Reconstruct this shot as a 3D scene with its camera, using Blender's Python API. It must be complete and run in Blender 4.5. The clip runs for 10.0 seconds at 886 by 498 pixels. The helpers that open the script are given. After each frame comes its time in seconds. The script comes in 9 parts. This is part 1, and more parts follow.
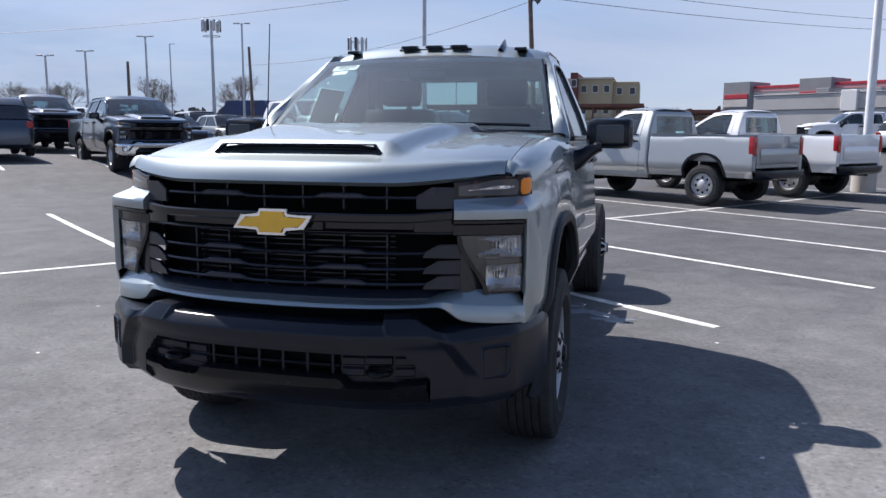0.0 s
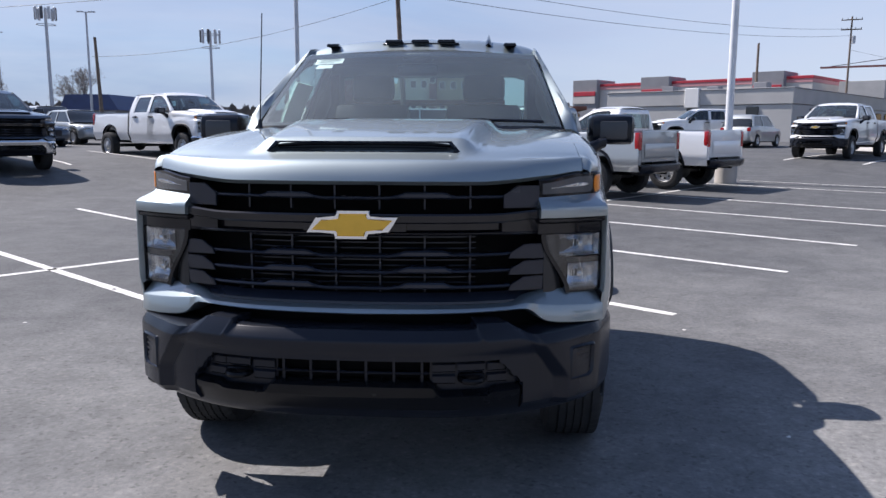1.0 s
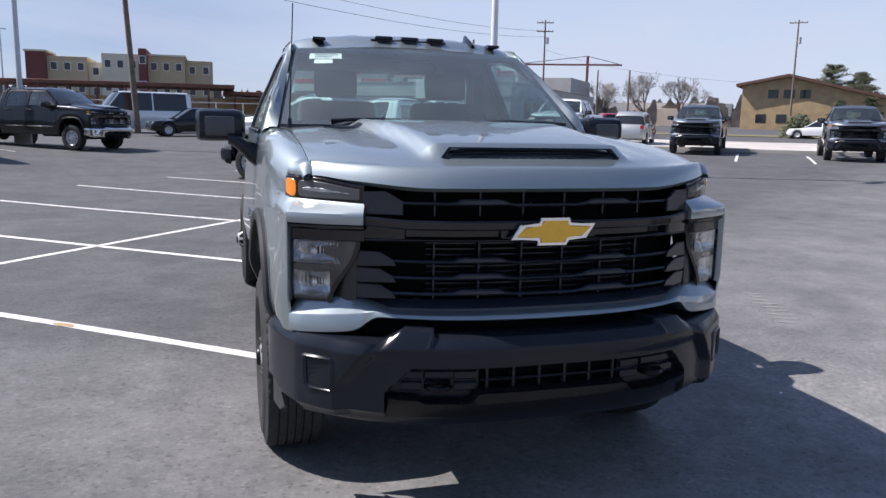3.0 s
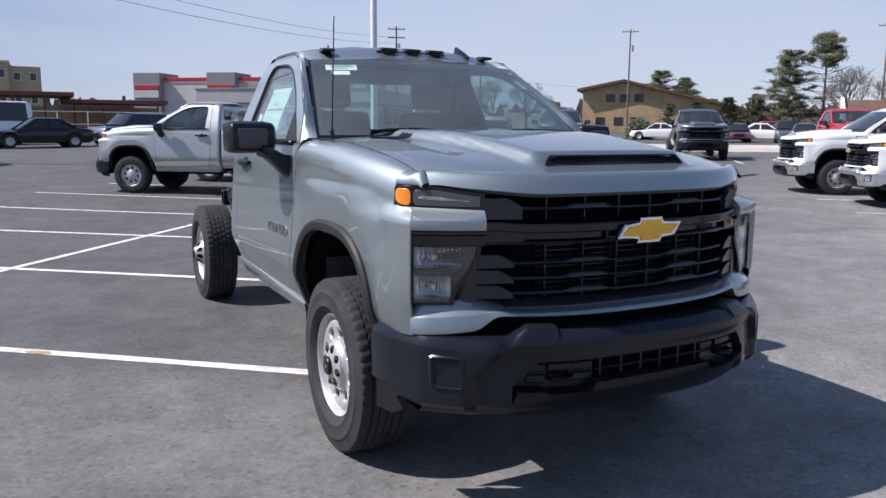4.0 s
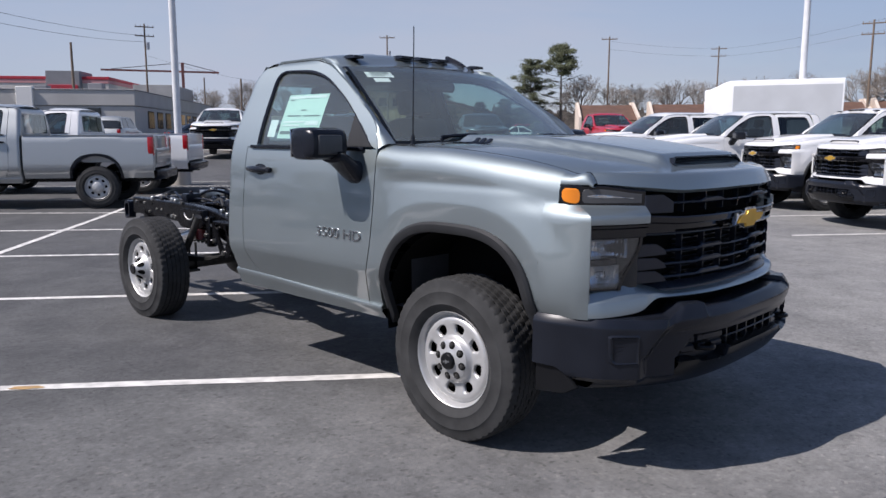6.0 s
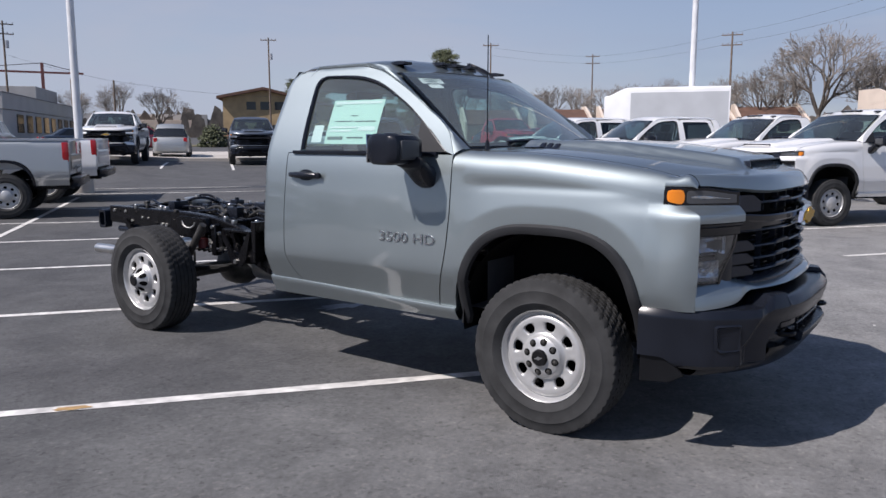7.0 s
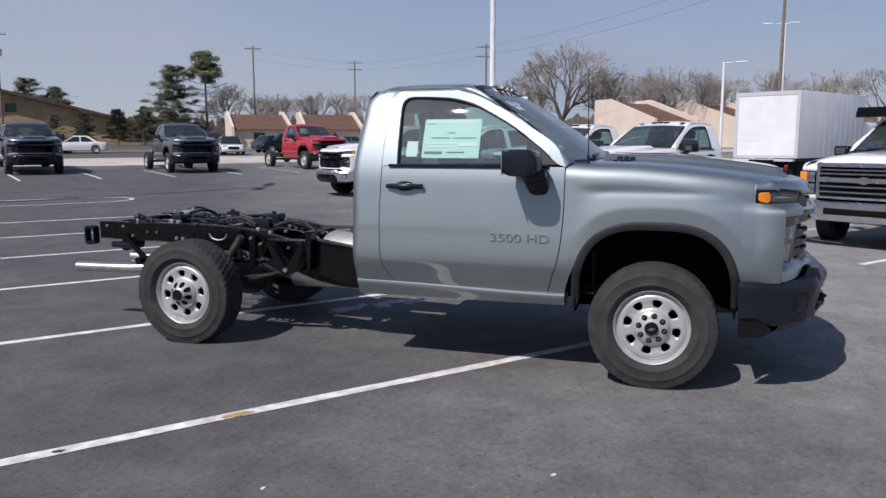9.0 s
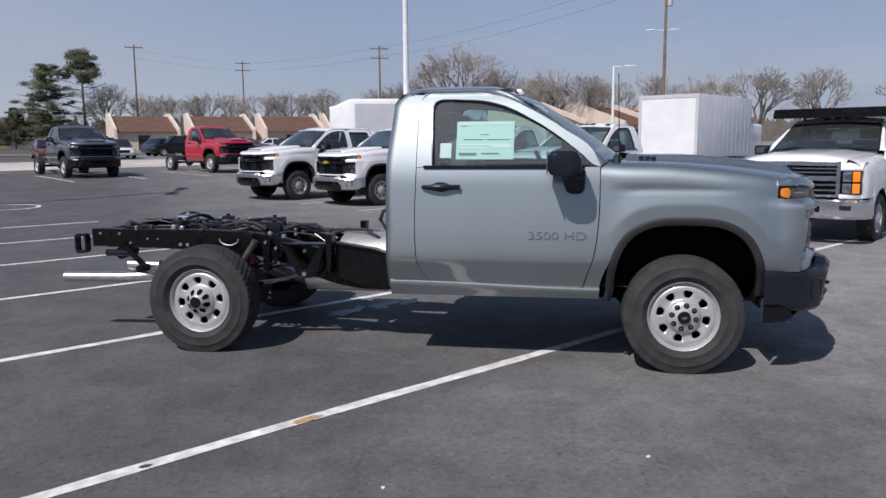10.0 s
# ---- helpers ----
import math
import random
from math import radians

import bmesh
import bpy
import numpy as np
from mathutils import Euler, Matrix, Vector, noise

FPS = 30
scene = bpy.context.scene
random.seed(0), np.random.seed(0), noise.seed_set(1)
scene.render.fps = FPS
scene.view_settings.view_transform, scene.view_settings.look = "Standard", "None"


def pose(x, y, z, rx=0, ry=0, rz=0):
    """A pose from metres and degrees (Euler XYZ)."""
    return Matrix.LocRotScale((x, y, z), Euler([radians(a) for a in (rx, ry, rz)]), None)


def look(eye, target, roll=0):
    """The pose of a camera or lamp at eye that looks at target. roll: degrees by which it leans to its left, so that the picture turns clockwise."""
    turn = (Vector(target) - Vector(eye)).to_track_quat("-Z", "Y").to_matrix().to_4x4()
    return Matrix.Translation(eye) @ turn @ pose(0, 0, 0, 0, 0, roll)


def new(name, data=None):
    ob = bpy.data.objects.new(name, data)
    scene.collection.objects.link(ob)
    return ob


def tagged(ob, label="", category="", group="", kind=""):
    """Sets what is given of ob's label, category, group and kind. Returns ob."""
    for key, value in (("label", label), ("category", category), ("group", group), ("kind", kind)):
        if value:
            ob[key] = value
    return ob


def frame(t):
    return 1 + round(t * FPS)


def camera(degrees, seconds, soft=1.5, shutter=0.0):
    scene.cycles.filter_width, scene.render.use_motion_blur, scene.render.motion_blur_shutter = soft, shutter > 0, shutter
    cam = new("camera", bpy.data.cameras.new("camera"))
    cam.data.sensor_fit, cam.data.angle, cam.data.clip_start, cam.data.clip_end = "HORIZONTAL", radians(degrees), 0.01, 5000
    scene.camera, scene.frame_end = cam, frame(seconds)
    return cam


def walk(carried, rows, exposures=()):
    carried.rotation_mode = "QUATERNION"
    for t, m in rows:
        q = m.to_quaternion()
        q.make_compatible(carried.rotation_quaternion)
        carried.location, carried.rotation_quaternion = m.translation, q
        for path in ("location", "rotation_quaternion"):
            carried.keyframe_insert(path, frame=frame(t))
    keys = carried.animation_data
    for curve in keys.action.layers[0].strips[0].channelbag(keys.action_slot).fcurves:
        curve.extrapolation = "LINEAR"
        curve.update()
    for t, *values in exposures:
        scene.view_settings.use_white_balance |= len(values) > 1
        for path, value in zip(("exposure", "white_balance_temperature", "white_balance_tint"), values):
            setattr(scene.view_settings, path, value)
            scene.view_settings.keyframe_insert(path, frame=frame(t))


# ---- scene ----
cam = camera(60.2, 10.0)
PATH = [
    (0, (1.432, -3.803, 1.499), (0.915, -1.894, 1.203), 0.3),
    (0.5, (0.976, -3.892, 1.526), (0.647, -1.943, 1.224), 0.3),
    (1, (0.557, -3.855, 1.499), (0.4, -1.884, 1.194), 0.2),
    (1.5, (0.24, -3.844, 1.534), (0.247, -1.868, 1.225), 0.3),
    (2, (-0.209, -3.909, 1.521), (-0.028, -1.941, 1.21), 0.6),
    (2.5, (-0.695, -3.853, 1.534), (-0.321, -1.914, 1.22), 0.9),
    (2.7, (-0.898, -3.777, 1.552), (-0.449, -1.855, 1.227), 1.1),
    (3.8, (-2.037, -3.593, 1.563), (-1.19, -1.808, 1.252), 0.5),
    (4, (-2.227, -3.498, 1.566), (-1.314, -1.746, 1.255), 0.4),
    (4.5, (-2.692, -3.351, 1.583), (-1.63, -1.684, 1.275), 0.3),
    (5, (-3.15, -3.261, 1.613), (-1.96, -1.683, 1.307), 0.2),
    (5.5, (-3.429, -3.058, 1.566), (-2.124, -1.573, 1.265), 0.3),
    (5.7, (-3.558, -2.887, 1.566), (-2.208, -1.442, 1.265), 0.2),
    (6.8, (-4.457, -2.084, 1.591), (-2.884, -0.883, 1.3), -0.0),
    (7, (-4.587, -1.889, 1.577), (-2.975, -0.741, 1.288), 0.0),
    (7.5, (-4.99, -1.494, 1.591), (-3.287, -0.486, 1.304), 0.0),
    (8, (-5.436, -1.097, 1.626), (-3.656, -0.231, 1.342), 0.1),
    (8.5, (-5.774, -0.611, 1.64), (-3.932, 0.117, 1.359), 0.0),
    (9, (-6.243, -0.16, 1.652), (-4.353, 0.431, 1.374), -0.1),
    (9.5, (-6.452, 0.341, 1.629), (-4.524, 0.794, 1.354), -0.3),
    (10, (-6.602, 0.858, 1.657), (-4.646, 1.171, 1.382), -0.4),
]
walk(cam, [(t, look(eye, target, roll)) for t, eye, target, roll in PATH],
     exposures=[(0.0, 0.50, 6280, 18), (2.5, 0.54, 6320, 19), (5.0, 0.22, 6340, 19), (8.0, -0.09, 6380, 19), (10.0, -0.17, 6380, 19)])

# ---------------------------------------------------------------- sky and sun
SUN_FROM = Vector((-0.80, 0.37, 1.0)).normalized()
world = bpy.data.worlds.new("sky")
scene.world = world
world.use_nodes = True
wn = world.node_tree.nodes
wl = world.node_tree.links
wn.clear()
w_out = wn.new("ShaderNodeOutputWorld")
w_bg = wn.new("ShaderNodeBackground")
w_sky = wn.new("ShaderNodeTexSky")
w_sky.sky_type = "NISHITA"
w_sky.sun_disc = False
w_sky.sun_elevation = math.asin(SUN_FROM.z)
w_sky.sun_rotation = math.atan2(SUN_FROM.x, SUN_FROM.y)
w_sky.air_density, w_sky.dust_density, w_sky.ozone_density = 1.0, 0.4, 2.5
# thin high cloud streaks over the blue
w_geo = wn.new("ShaderNodeTexCoord")
w_map = wn.new("ShaderNodeMapping")
w_map.inputs["Scale"].default_value = (1.0, 1.6, 5.0)
w_noise = wn.new("ShaderNodeTexNoise")
w_noise.inputs["Scale"].default_value = 2.2
w_noise.inputs["Detail"].default_value = 6
w_noise.inputs["Roughness"].default_value = 0.55
w_ramp = wn.new("ShaderNodeValToRGB")
w_ramp.color_ramp.elements[0].position = 0.42
w_ramp.color_ramp.elements[1].position = 0.72
w_mix = wn.new("ShaderNodeMix")
w_mix.data_type = "RGBA"
w_mul = wn.new("ShaderNodeMath")
w_mul.operation = "MULTIPLY_ADD"
w_mul.inputs[1].default_value = 0.28
w_mul.inputs[2].default_value = 0.68
wl.new(w_geo.outputs["Generated"], w_map.inputs["Vector"])
wl.new(w_map.outputs[0], w_noise.inputs["Vector"])
wl.new(w_noise.outputs["Fac"], w_ramp.inputs["Fac"])
wl.new(w_ramp.outputs["Color"], w_mul.inputs[0])
# the haze lies low; the zenith stays clear
w_sep = wn.new("ShaderNodeSeparateXYZ")
w_low = wn.new("ShaderNodeMapRange")
w_low.inputs["From Min"].default_value = 0.12
w_low.inputs["From Max"].default_value = 0.45
w_low.inputs["To Min"].default_value = 1.0
w_low.inputs["To Max"].default_value = 0.08
w_fac = wn.new("ShaderNodeMath")
w_fac.operation = "MULTIPLY"
wl.new(w_geo.outputs["Generated"], w_sep.inputs[0])
wl.new(w_sep.outputs["Z"], w_low.inputs["Value"])
wl.new(w_low.outputs[0], w_fac.inputs[0])
wl.new(w_mul.outputs[0], w_fac.inputs[1])
wl.new(w_fac.outputs[0], w_mix.inputs["Factor"])
wl.new(w_sky.outputs["Color"], w_mix.inputs["A"])
w_east = wn.new("ShaderNodeVectorMath")
w_east.operation = "DOT_PRODUCT"
w_east.inputs[1].default_value = (0.966, 0.20, 0)
w_eramp = wn.new("ShaderNodeMapRange")
w_eramp.inputs["From Min"].default_value, w_eramp.inputs["From Max"].default_value = -0.45, 0.95
w_haze = wn.new("ShaderNodeMix")
w_haze.data_type = "RGBA"
w_haze.inputs["A"].default_value = (2.02, 2.86, 4.26, 1)
w_haze.inputs["B"].default_value = (3.22, 3.98, 5.20, 1)
wl.new(w_geo.outputs["Generated"], w_east.inputs[0])
wl.new(w_east.outputs["Value"], w_eramp.inputs["Value"])
wl.new(w_eramp.outputs[0], w_haze.inputs["Factor"])
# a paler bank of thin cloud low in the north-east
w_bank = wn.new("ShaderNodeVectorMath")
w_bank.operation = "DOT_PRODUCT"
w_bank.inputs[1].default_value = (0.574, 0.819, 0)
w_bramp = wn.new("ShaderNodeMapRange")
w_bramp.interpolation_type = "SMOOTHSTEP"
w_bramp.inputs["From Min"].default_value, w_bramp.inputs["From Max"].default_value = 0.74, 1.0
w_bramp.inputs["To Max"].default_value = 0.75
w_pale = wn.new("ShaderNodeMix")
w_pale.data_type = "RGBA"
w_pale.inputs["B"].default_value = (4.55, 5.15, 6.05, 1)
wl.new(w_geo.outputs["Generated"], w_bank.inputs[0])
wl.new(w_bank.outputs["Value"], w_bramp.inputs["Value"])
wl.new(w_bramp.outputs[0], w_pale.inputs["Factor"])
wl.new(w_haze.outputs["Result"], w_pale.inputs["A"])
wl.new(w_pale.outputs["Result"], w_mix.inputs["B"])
# a few brighter cloud veils
w_noise2 = wn.new("ShaderNodeTexNoise")
w_noise2.inputs["Scale"].default_value = 1.3
w_noise2.inputs["Detail"].default_value = 7
w_noise2.inputs["Roughness"].default_value = 0.6
w_noise2.inputs["Distortion"].default_value = 0.6
w_ramp2 = wn.new("ShaderNodeValToRGB")
w_ramp2.color_ramp.elements[0].position, w_ramp2.color_ramp.elements[1].position = 0.46, 0.74
w_ramp2.color_ramp.elements[1].color = (0.55, 0.55, 0.55, 1)
w_veil = wn.new("ShaderNodeMix")
w_veil.data_type = "RGBA"
w_veil.inputs["B"].default_value = (4.63, 4.97, 5.59, 1)
wl.new(w_map.outputs[0], w_noise2.inputs["Vector"])
wl.new(w_noise2.outputs["Fac"], w_ramp2.inputs["Fac"])
w_high = wn.new("ShaderNodeMath")
w_high.operation = "MULTIPLY"
wl.new(w_ramp2.outputs["Color"], w_high.inputs[0])
wl.new(w_low.outputs[0], w_high.inputs[1])
wl.new(w_high.outputs[0], w_veil.inputs["Factor"])
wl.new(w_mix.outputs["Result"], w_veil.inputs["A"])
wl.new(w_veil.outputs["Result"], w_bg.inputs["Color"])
w_bg.inputs["Strength"].default_value = 0.100
wl.new(w_bg.outputs[0], w_out.inputs["Surface"])

sun = new("sun", bpy.data.lights.new("sun", "SUN"))
sun.data.energy = 5.0
sun.data.angle = radians(0.5)
sun.data.color = (1.0, 0.965, 0.885)
sun.matrix_world = look(SUN_FROM * 50, (0, 0, 0))


# ---------------------------------------------------------------- materials
def mat_base(name, color, rough=0.5, metal=0.0, coat=0.0, spec=0.5):
    m = bpy.data.materials.new(name)
    m.use_nodes = True
    b = m.node_tree.nodes["Principled BSDF"]
    b.inputs["Base Color"].default_value = (*color, 1)
    b.inputs["Roughness"].default_value = rough
    b.inputs["Metallic"].default_value = metal
    b.inputs["Coat Weight"].default_value = coat
    b.inputs["Coat Roughness"].default_value = 0.04
    b.inputs["Specular IOR Level"].default_value = spec
    return m


def textured(m, scale=8.0, amount=0.15, fine=120.0, bump=0.1, rough_var=0.1, dist=0.002):
    """Two scales of variation on a plain material: broad tone changes and fine relief."""
    nt = m.node_tree
    b = nt.nodes["Principled BSDF"]
    tc = nt.nodes.new("ShaderNodeTexCoord")
    n1 = nt.nodes.new("ShaderNodeTexNoise")
    n1.inputs["Scale"].default_value = scale
    n1.inputs["Detail"].default_value = 5
    n2 = nt.nodes.new("ShaderNodeTexNoise")
    n2.inputs["Scale"].default_value = fine
    n2.inputs["Detail"].default_value = 3
    nt.links.new(tc.outputs["Object"], n1.inputs["Vector"])
    nt.links.new(tc.outputs["Object"], n2.inputs["Vector"])
    c = Vector(b.inputs["Base Color"].default_value[:3])
    ramp = nt.nodes.new("ShaderNodeValToRGB")
    ramp.color_ramp.elements[0].position, ramp.color_ramp.elements[1].position = 0.3, 0.7
    ramp.color_ramp.elements[0].color = (*(c * (1 - amount)), 1)
    ramp.color_ramp.elements[1].color = (*[min(1, v * (1 + amount)) for v in c], 1)
    nt.links.new(n1.outputs["Fac"], ramp.inputs["Fac"])
    nt.links.new(ramp.outputs["Color"], b.inputs["Base Color"])
    mr = nt.nodes.new("ShaderNodeMapRange")
    r = b.inputs["Roughness"].default_value
    mr.inputs["To Min"].default_value = max(0.02, r - rough_var)
    mr.inputs["To Max"].default_value = min(1, r + rough_var)
    nt.links.new(n1.outputs["Fac"], mr.inputs["Value"])
    nt.links.new(mr.outputs["Result"], b.inputs["Roughness"])
    bp = nt.nodes.new("ShaderNodeBump")
    bp.inputs["Strength"].default_value = bump
    bp.inputs["Distance"].default_value = dist
    nt.links.new(n2.outputs["Fac"], bp.inputs["Height"])
    nt.links.new(bp.outputs["Normal"], b.inputs["Normal"])
    return m


def paint(name, color, metal=0.0, rough=0.4, coat=1.0, ior=2.0):
    """Car paint: a base under clear coat, with faint flake and a thin film of dust."""
    m = mat_base(name, color, rough, metal, coat)
    nt = m.node_tree
    b = nt.nodes["Principled BSDF"]
    tc = nt.nodes.new("ShaderNodeTexCoord")
    n1 = nt.nodes.new("ShaderNodeTexNoise")
    n1.inputs["Scale"].default_value = 3.0
    n1.inputs["Detail"].default_value = 6
    nt.links.new(tc.outputs["Object"], n1.inputs["Vector"])
    mr = nt.nodes.new("ShaderNodeMapRange")
    mr.inputs["To Min"].default_value = 0.02
    mr.inputs["To Max"].default_value = 0.09
    nt.links.new(n1.outputs["Fac"], mr.inputs["Value"])
    nt.links.new(mr.outputs["Result"], b.inputs["Coat Roughness"])
    b.inputs["Coat IOR"].default_value = ior
    mr2 = nt.nodes.new("ShaderNodeMapRange")
    mr2.inputs["To Min"].default_value = max(0.05, rough - 0.04)
    mr2.inputs["To Max"].default_value = rough + 0.05
    nt.links.new(n1.outputs["Fac"], mr2.inputs["Value"])
    nt.links.new(mr2.outputs["Result"], b.inputs["Roughness"])
    return m


def glass(name, tint, rough=0.0, film=0.0):
    """Thin car glass: part clear, part tint, with a mirror-like surface."""
    m = bpy.data.materials.new(name)
    m.use_nodes = True
    nt = m.node_tree
    nt.nodes.clear()
    out = nt.nodes.new("ShaderNodeOutputMaterial")
    tr = nt.nodes.new("ShaderNodeBsdfTransparent")
    tr.inputs["Color"].default_value = (*tint, 1)
    gl = nt.nodes.new("ShaderNodeBsdfGlossy")
    gl.inputs["Roughness"].default_value = rough + 0.01
    lw = nt.nodes.new("ShaderNodeLayerWeight")
    lw.inputs["Blend"].default_value = 0.5
    pw = nt.nodes.new("ShaderNodeMath")
    pw.operation = "POWER"
    pw.inputs[1].default_value = 3.0
    fr = nt.nodes.new("ShaderNodeMapRange")
    fr.inputs["To Min"].default_value = 0.085
    fr.inputs["To Max"].default_value = 0.95
    nt.links.new(lw.outputs["Facing"], pw.inputs[0])
    nt.links.new(pw.outputs[0], fr.inputs["Value"])
    mx = nt.nodes.new("ShaderNodeMixShader")
    nt.links.new(fr.outputs[0], mx.inputs["Fac"])
    nt.links.new(tr.outputs[0], mx.inputs[1])
    nt.links.new(gl.outputs[0], mx.inputs[2])
    # thin dust film, its pale colour also puts reflected haze into the glass
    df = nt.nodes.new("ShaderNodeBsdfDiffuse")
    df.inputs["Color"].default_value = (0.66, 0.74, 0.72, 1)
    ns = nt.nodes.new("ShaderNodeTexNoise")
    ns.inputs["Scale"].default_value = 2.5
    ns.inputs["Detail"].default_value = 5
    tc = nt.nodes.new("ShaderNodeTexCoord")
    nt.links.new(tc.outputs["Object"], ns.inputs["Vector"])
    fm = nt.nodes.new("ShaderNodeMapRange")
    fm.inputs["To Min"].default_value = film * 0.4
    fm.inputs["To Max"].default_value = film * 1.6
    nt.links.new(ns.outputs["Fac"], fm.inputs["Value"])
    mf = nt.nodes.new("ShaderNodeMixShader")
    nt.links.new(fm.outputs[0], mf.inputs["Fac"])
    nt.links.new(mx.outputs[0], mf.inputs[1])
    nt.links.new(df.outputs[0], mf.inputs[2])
    nt.links.new(mf.outputs[0], out.inputs["Surface"])
    return m


GREY_PAINT = paint("grey_metallic_paint", (0.275, 0.318, 0.328), metal=1.0, rough=0.57)
SILVER_PAINT = paint("silver_metallic_paint", (0.37, 0.39, 0.395), metal=0.9, rough=0.60)
WHITE_PAINT = paint("white_paint", (0.80, 0.80, 0.79), rough=0.4)
RED_PAINT = paint("red_paint", (0.42, 0.006, 0.020), rough=0.4)
MAROON_PAINT = paint("maroon_paint", (0.12, 0.012, 0.02), rough=0.4)
BLACK_PAINT = paint("black_paint", (0.004, 0.004, 0.005), rough=0.3, ior=1.45)
DARK_PAINT = paint("dark_slate_paint", (0.11, 0.125, 0.145), metal=0.5, rough=0.35)
BLACK_PAINT.node_tree.nodes["Principled BSDF"].inputs["Specular IOR Level"].default_value = 0.1
BLUE_PAINT = paint("blue_grey_paint", (0.045, 0.062, 0.090), metal=0.4, rough=0.35, ior=1.6)
PLASTIC = textured(mat_base("black_moulded_plastic", (0.011, 0.0132, 0.0195), 0.24, spec=0.30), 5, 0.12, 900, 0.02, 0.04, 0.0003)
MATTE_PLASTIC = textured(mat_base("grained_dark_plastic", (0.024, 0.025, 0.027), 0.55, spec=0.25), 6, 0.15, 700, 0.2, 0.06, 0.0008)
SKID_PLASTIC = textured(mat_base("dark_skid_plastic", (0.008, 0.0085, 0.010), 0.26, spec=0.22), 6, 0.15, 700, 0.04, 0.05, 0.0004)
GLOSS_BLACK = mat_base("gloss_black_trim", (0.006, 0.006, 0.008), 0.12, coat=0.25, spec=0.4)
CAP_BLACK = mat_base("black_cap_plastic", (0.007, 0.007, 0.008), 0.35, spec=0.3)
# deep black for liners, and for shade put into holes and pockets
DEEP_BLACK = mat_base("black_liner_and_shade", (0.006, 0.006, 0.006), 0.9, spec=0.1)
RUBBER = textured(mat_base("tyre_rubber", (0.036, 0.0365, 0.037), 0.78, spec=0.25), 9, 0.3, 160, 0.25, 0.08, 0.001)
STEEL_WHITE = textured(mat_base("silver_painted_steel_wheel", (0.50, 0.50, 0.495), 0.40, metal=0.45), 12, 0.08, 300, 0.05, 0.05)
CHROME = mat_base("chrome", (0.80, 0.81, 0.82), 0.08, metal=1.0)
SATIN_STEEL = textured(mat_base("satin_bumper_steel", (0.70, 0.71, 0.73), 0.26, metal=1.0), 6, 0.08, 200, 0.05, 0.05)
LETTER_METAL = mat_base("satin_grey_metal", (0.55, 0.56, 0.57), 0.22, metal=1.0)
ALU_DULL = textured(mat_base("dull_heat_shield", (0.46, 0.46, 0.45), 0.62, metal=0.9), 9, 0.15, 120, 0.25, 0.08)
GRILLE_PLASTIC = textured(mat_base("grille_plastic", (0.016, 0.020, 0.031), 0.26, spec=0.45), 6, 0.12, 700, 0.03, 0.04, 0.0003)
ALU = textured(mat_base("aluminised_steel", (0.66, 0.65, 0.63), 0.34, metal=1.0), 14, 0.12, 220, 0.1, 0.08)
FRAME_BLACK = textured(mat_base("black_frame_coating", (0.005, 0.005, 0.006), 0.27, spec=0.22), 11, 0.3, 130, 0.10, 0.08)
CAST = textured(mat_base("dark_cast_metal", (0.07, 0.068, 0.065), 0.55, metal=0.6), 16, 0.35, 140, 0.3, 0.12)
GOLD = textured(mat_base("gold_emblem", (0.72, 0.43, 0.06), 0.36, metal=0.55), 20, 0.05, 900, 0.1, 0.05, 0.0005)
AMBER = mat_base("amber_lens", (0.85, 0.25, 0.016), 0.18, coat=0.6)
RED_LENS = mat_base("red_lens", (0.42, 0.008, 0.012), 0.15, coat=0.6)
SMOKED = mat_base("smoked_lens", (0.07, 0.072, 0.076), 0.2, coat=0.5)
LAMP_GREY = textured(mat_base("dark_grey_lamp_moulding", (0.016, 0.017, 0.019), 0.3), 12, 0.2, 200, 0.05, 0.05)
CLEAR_LENS = glass("clear_lens", (0.93, 0.94, 0.95))
REFLECTOR = textured(mat_base("faceted_reflector", (0.55, 0.56, 0.57), 0.10, metal=1.0), 30, 0.2, 22, 0.5, 0.06, 0.015)
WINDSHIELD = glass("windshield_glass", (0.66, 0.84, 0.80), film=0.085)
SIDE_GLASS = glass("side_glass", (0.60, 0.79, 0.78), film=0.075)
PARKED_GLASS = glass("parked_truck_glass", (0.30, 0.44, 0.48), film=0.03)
DARK_GLASS = glass("privacy_glass", (0.10, 0.11, 0.12))
INTERIOR = textured(mat_base("dark_cabin_trim", (0.060, 0.060, 0.063), 0.7), 9, 0.2, 300, 0.2, 0.06)
SEAT_VINYL = textured(mat_base("charcoal_seat_vinyl", (0.05, 0.051, 0.055), 0.6), 9, 0.2, 260, 0.25, 0.08)
# mirror cap paler than its shell: reflected sky put into the base colour
MIRROR_CAP = textured(mat_base("sky_lit_mirror_cap", (0.065, 0.068, 0.072), 0.35, spec=0.4), 6, 0.1, 500, 0.05, 0.05, 0.0005)
PAPER = mat_base("white_paper", (0.70, 0.75, 0.73), 0.7)
LABEL_WHITE = mat_base("bright_label_paper", (0.92, 0.92, 0.92), 0.6)
PAPER_GREEN = mat_base("pale_green_print", (0.50, 0.68, 0.60), 0.7)
INK = mat_base("dark_print", (0.10, 0.14, 0.13), 0.7)
BUMP_RED = mat_base("dull_red_rubber", (0.10, 0.012, 0.012), 0.5)


# ---------------------------------------------------------------- mesh tools
def finish(bm, name, smooth=True):
    me = bpy.data.meshes.new(name)
    bmesh.ops.recalc_face_normals(bm, faces=bm.faces)
    bm.to_mesh(me)
    bm.free()
    if smooth:
        me.shade_smooth()
        me.set_sharp_from_angle(angle=radians(38))
    return me


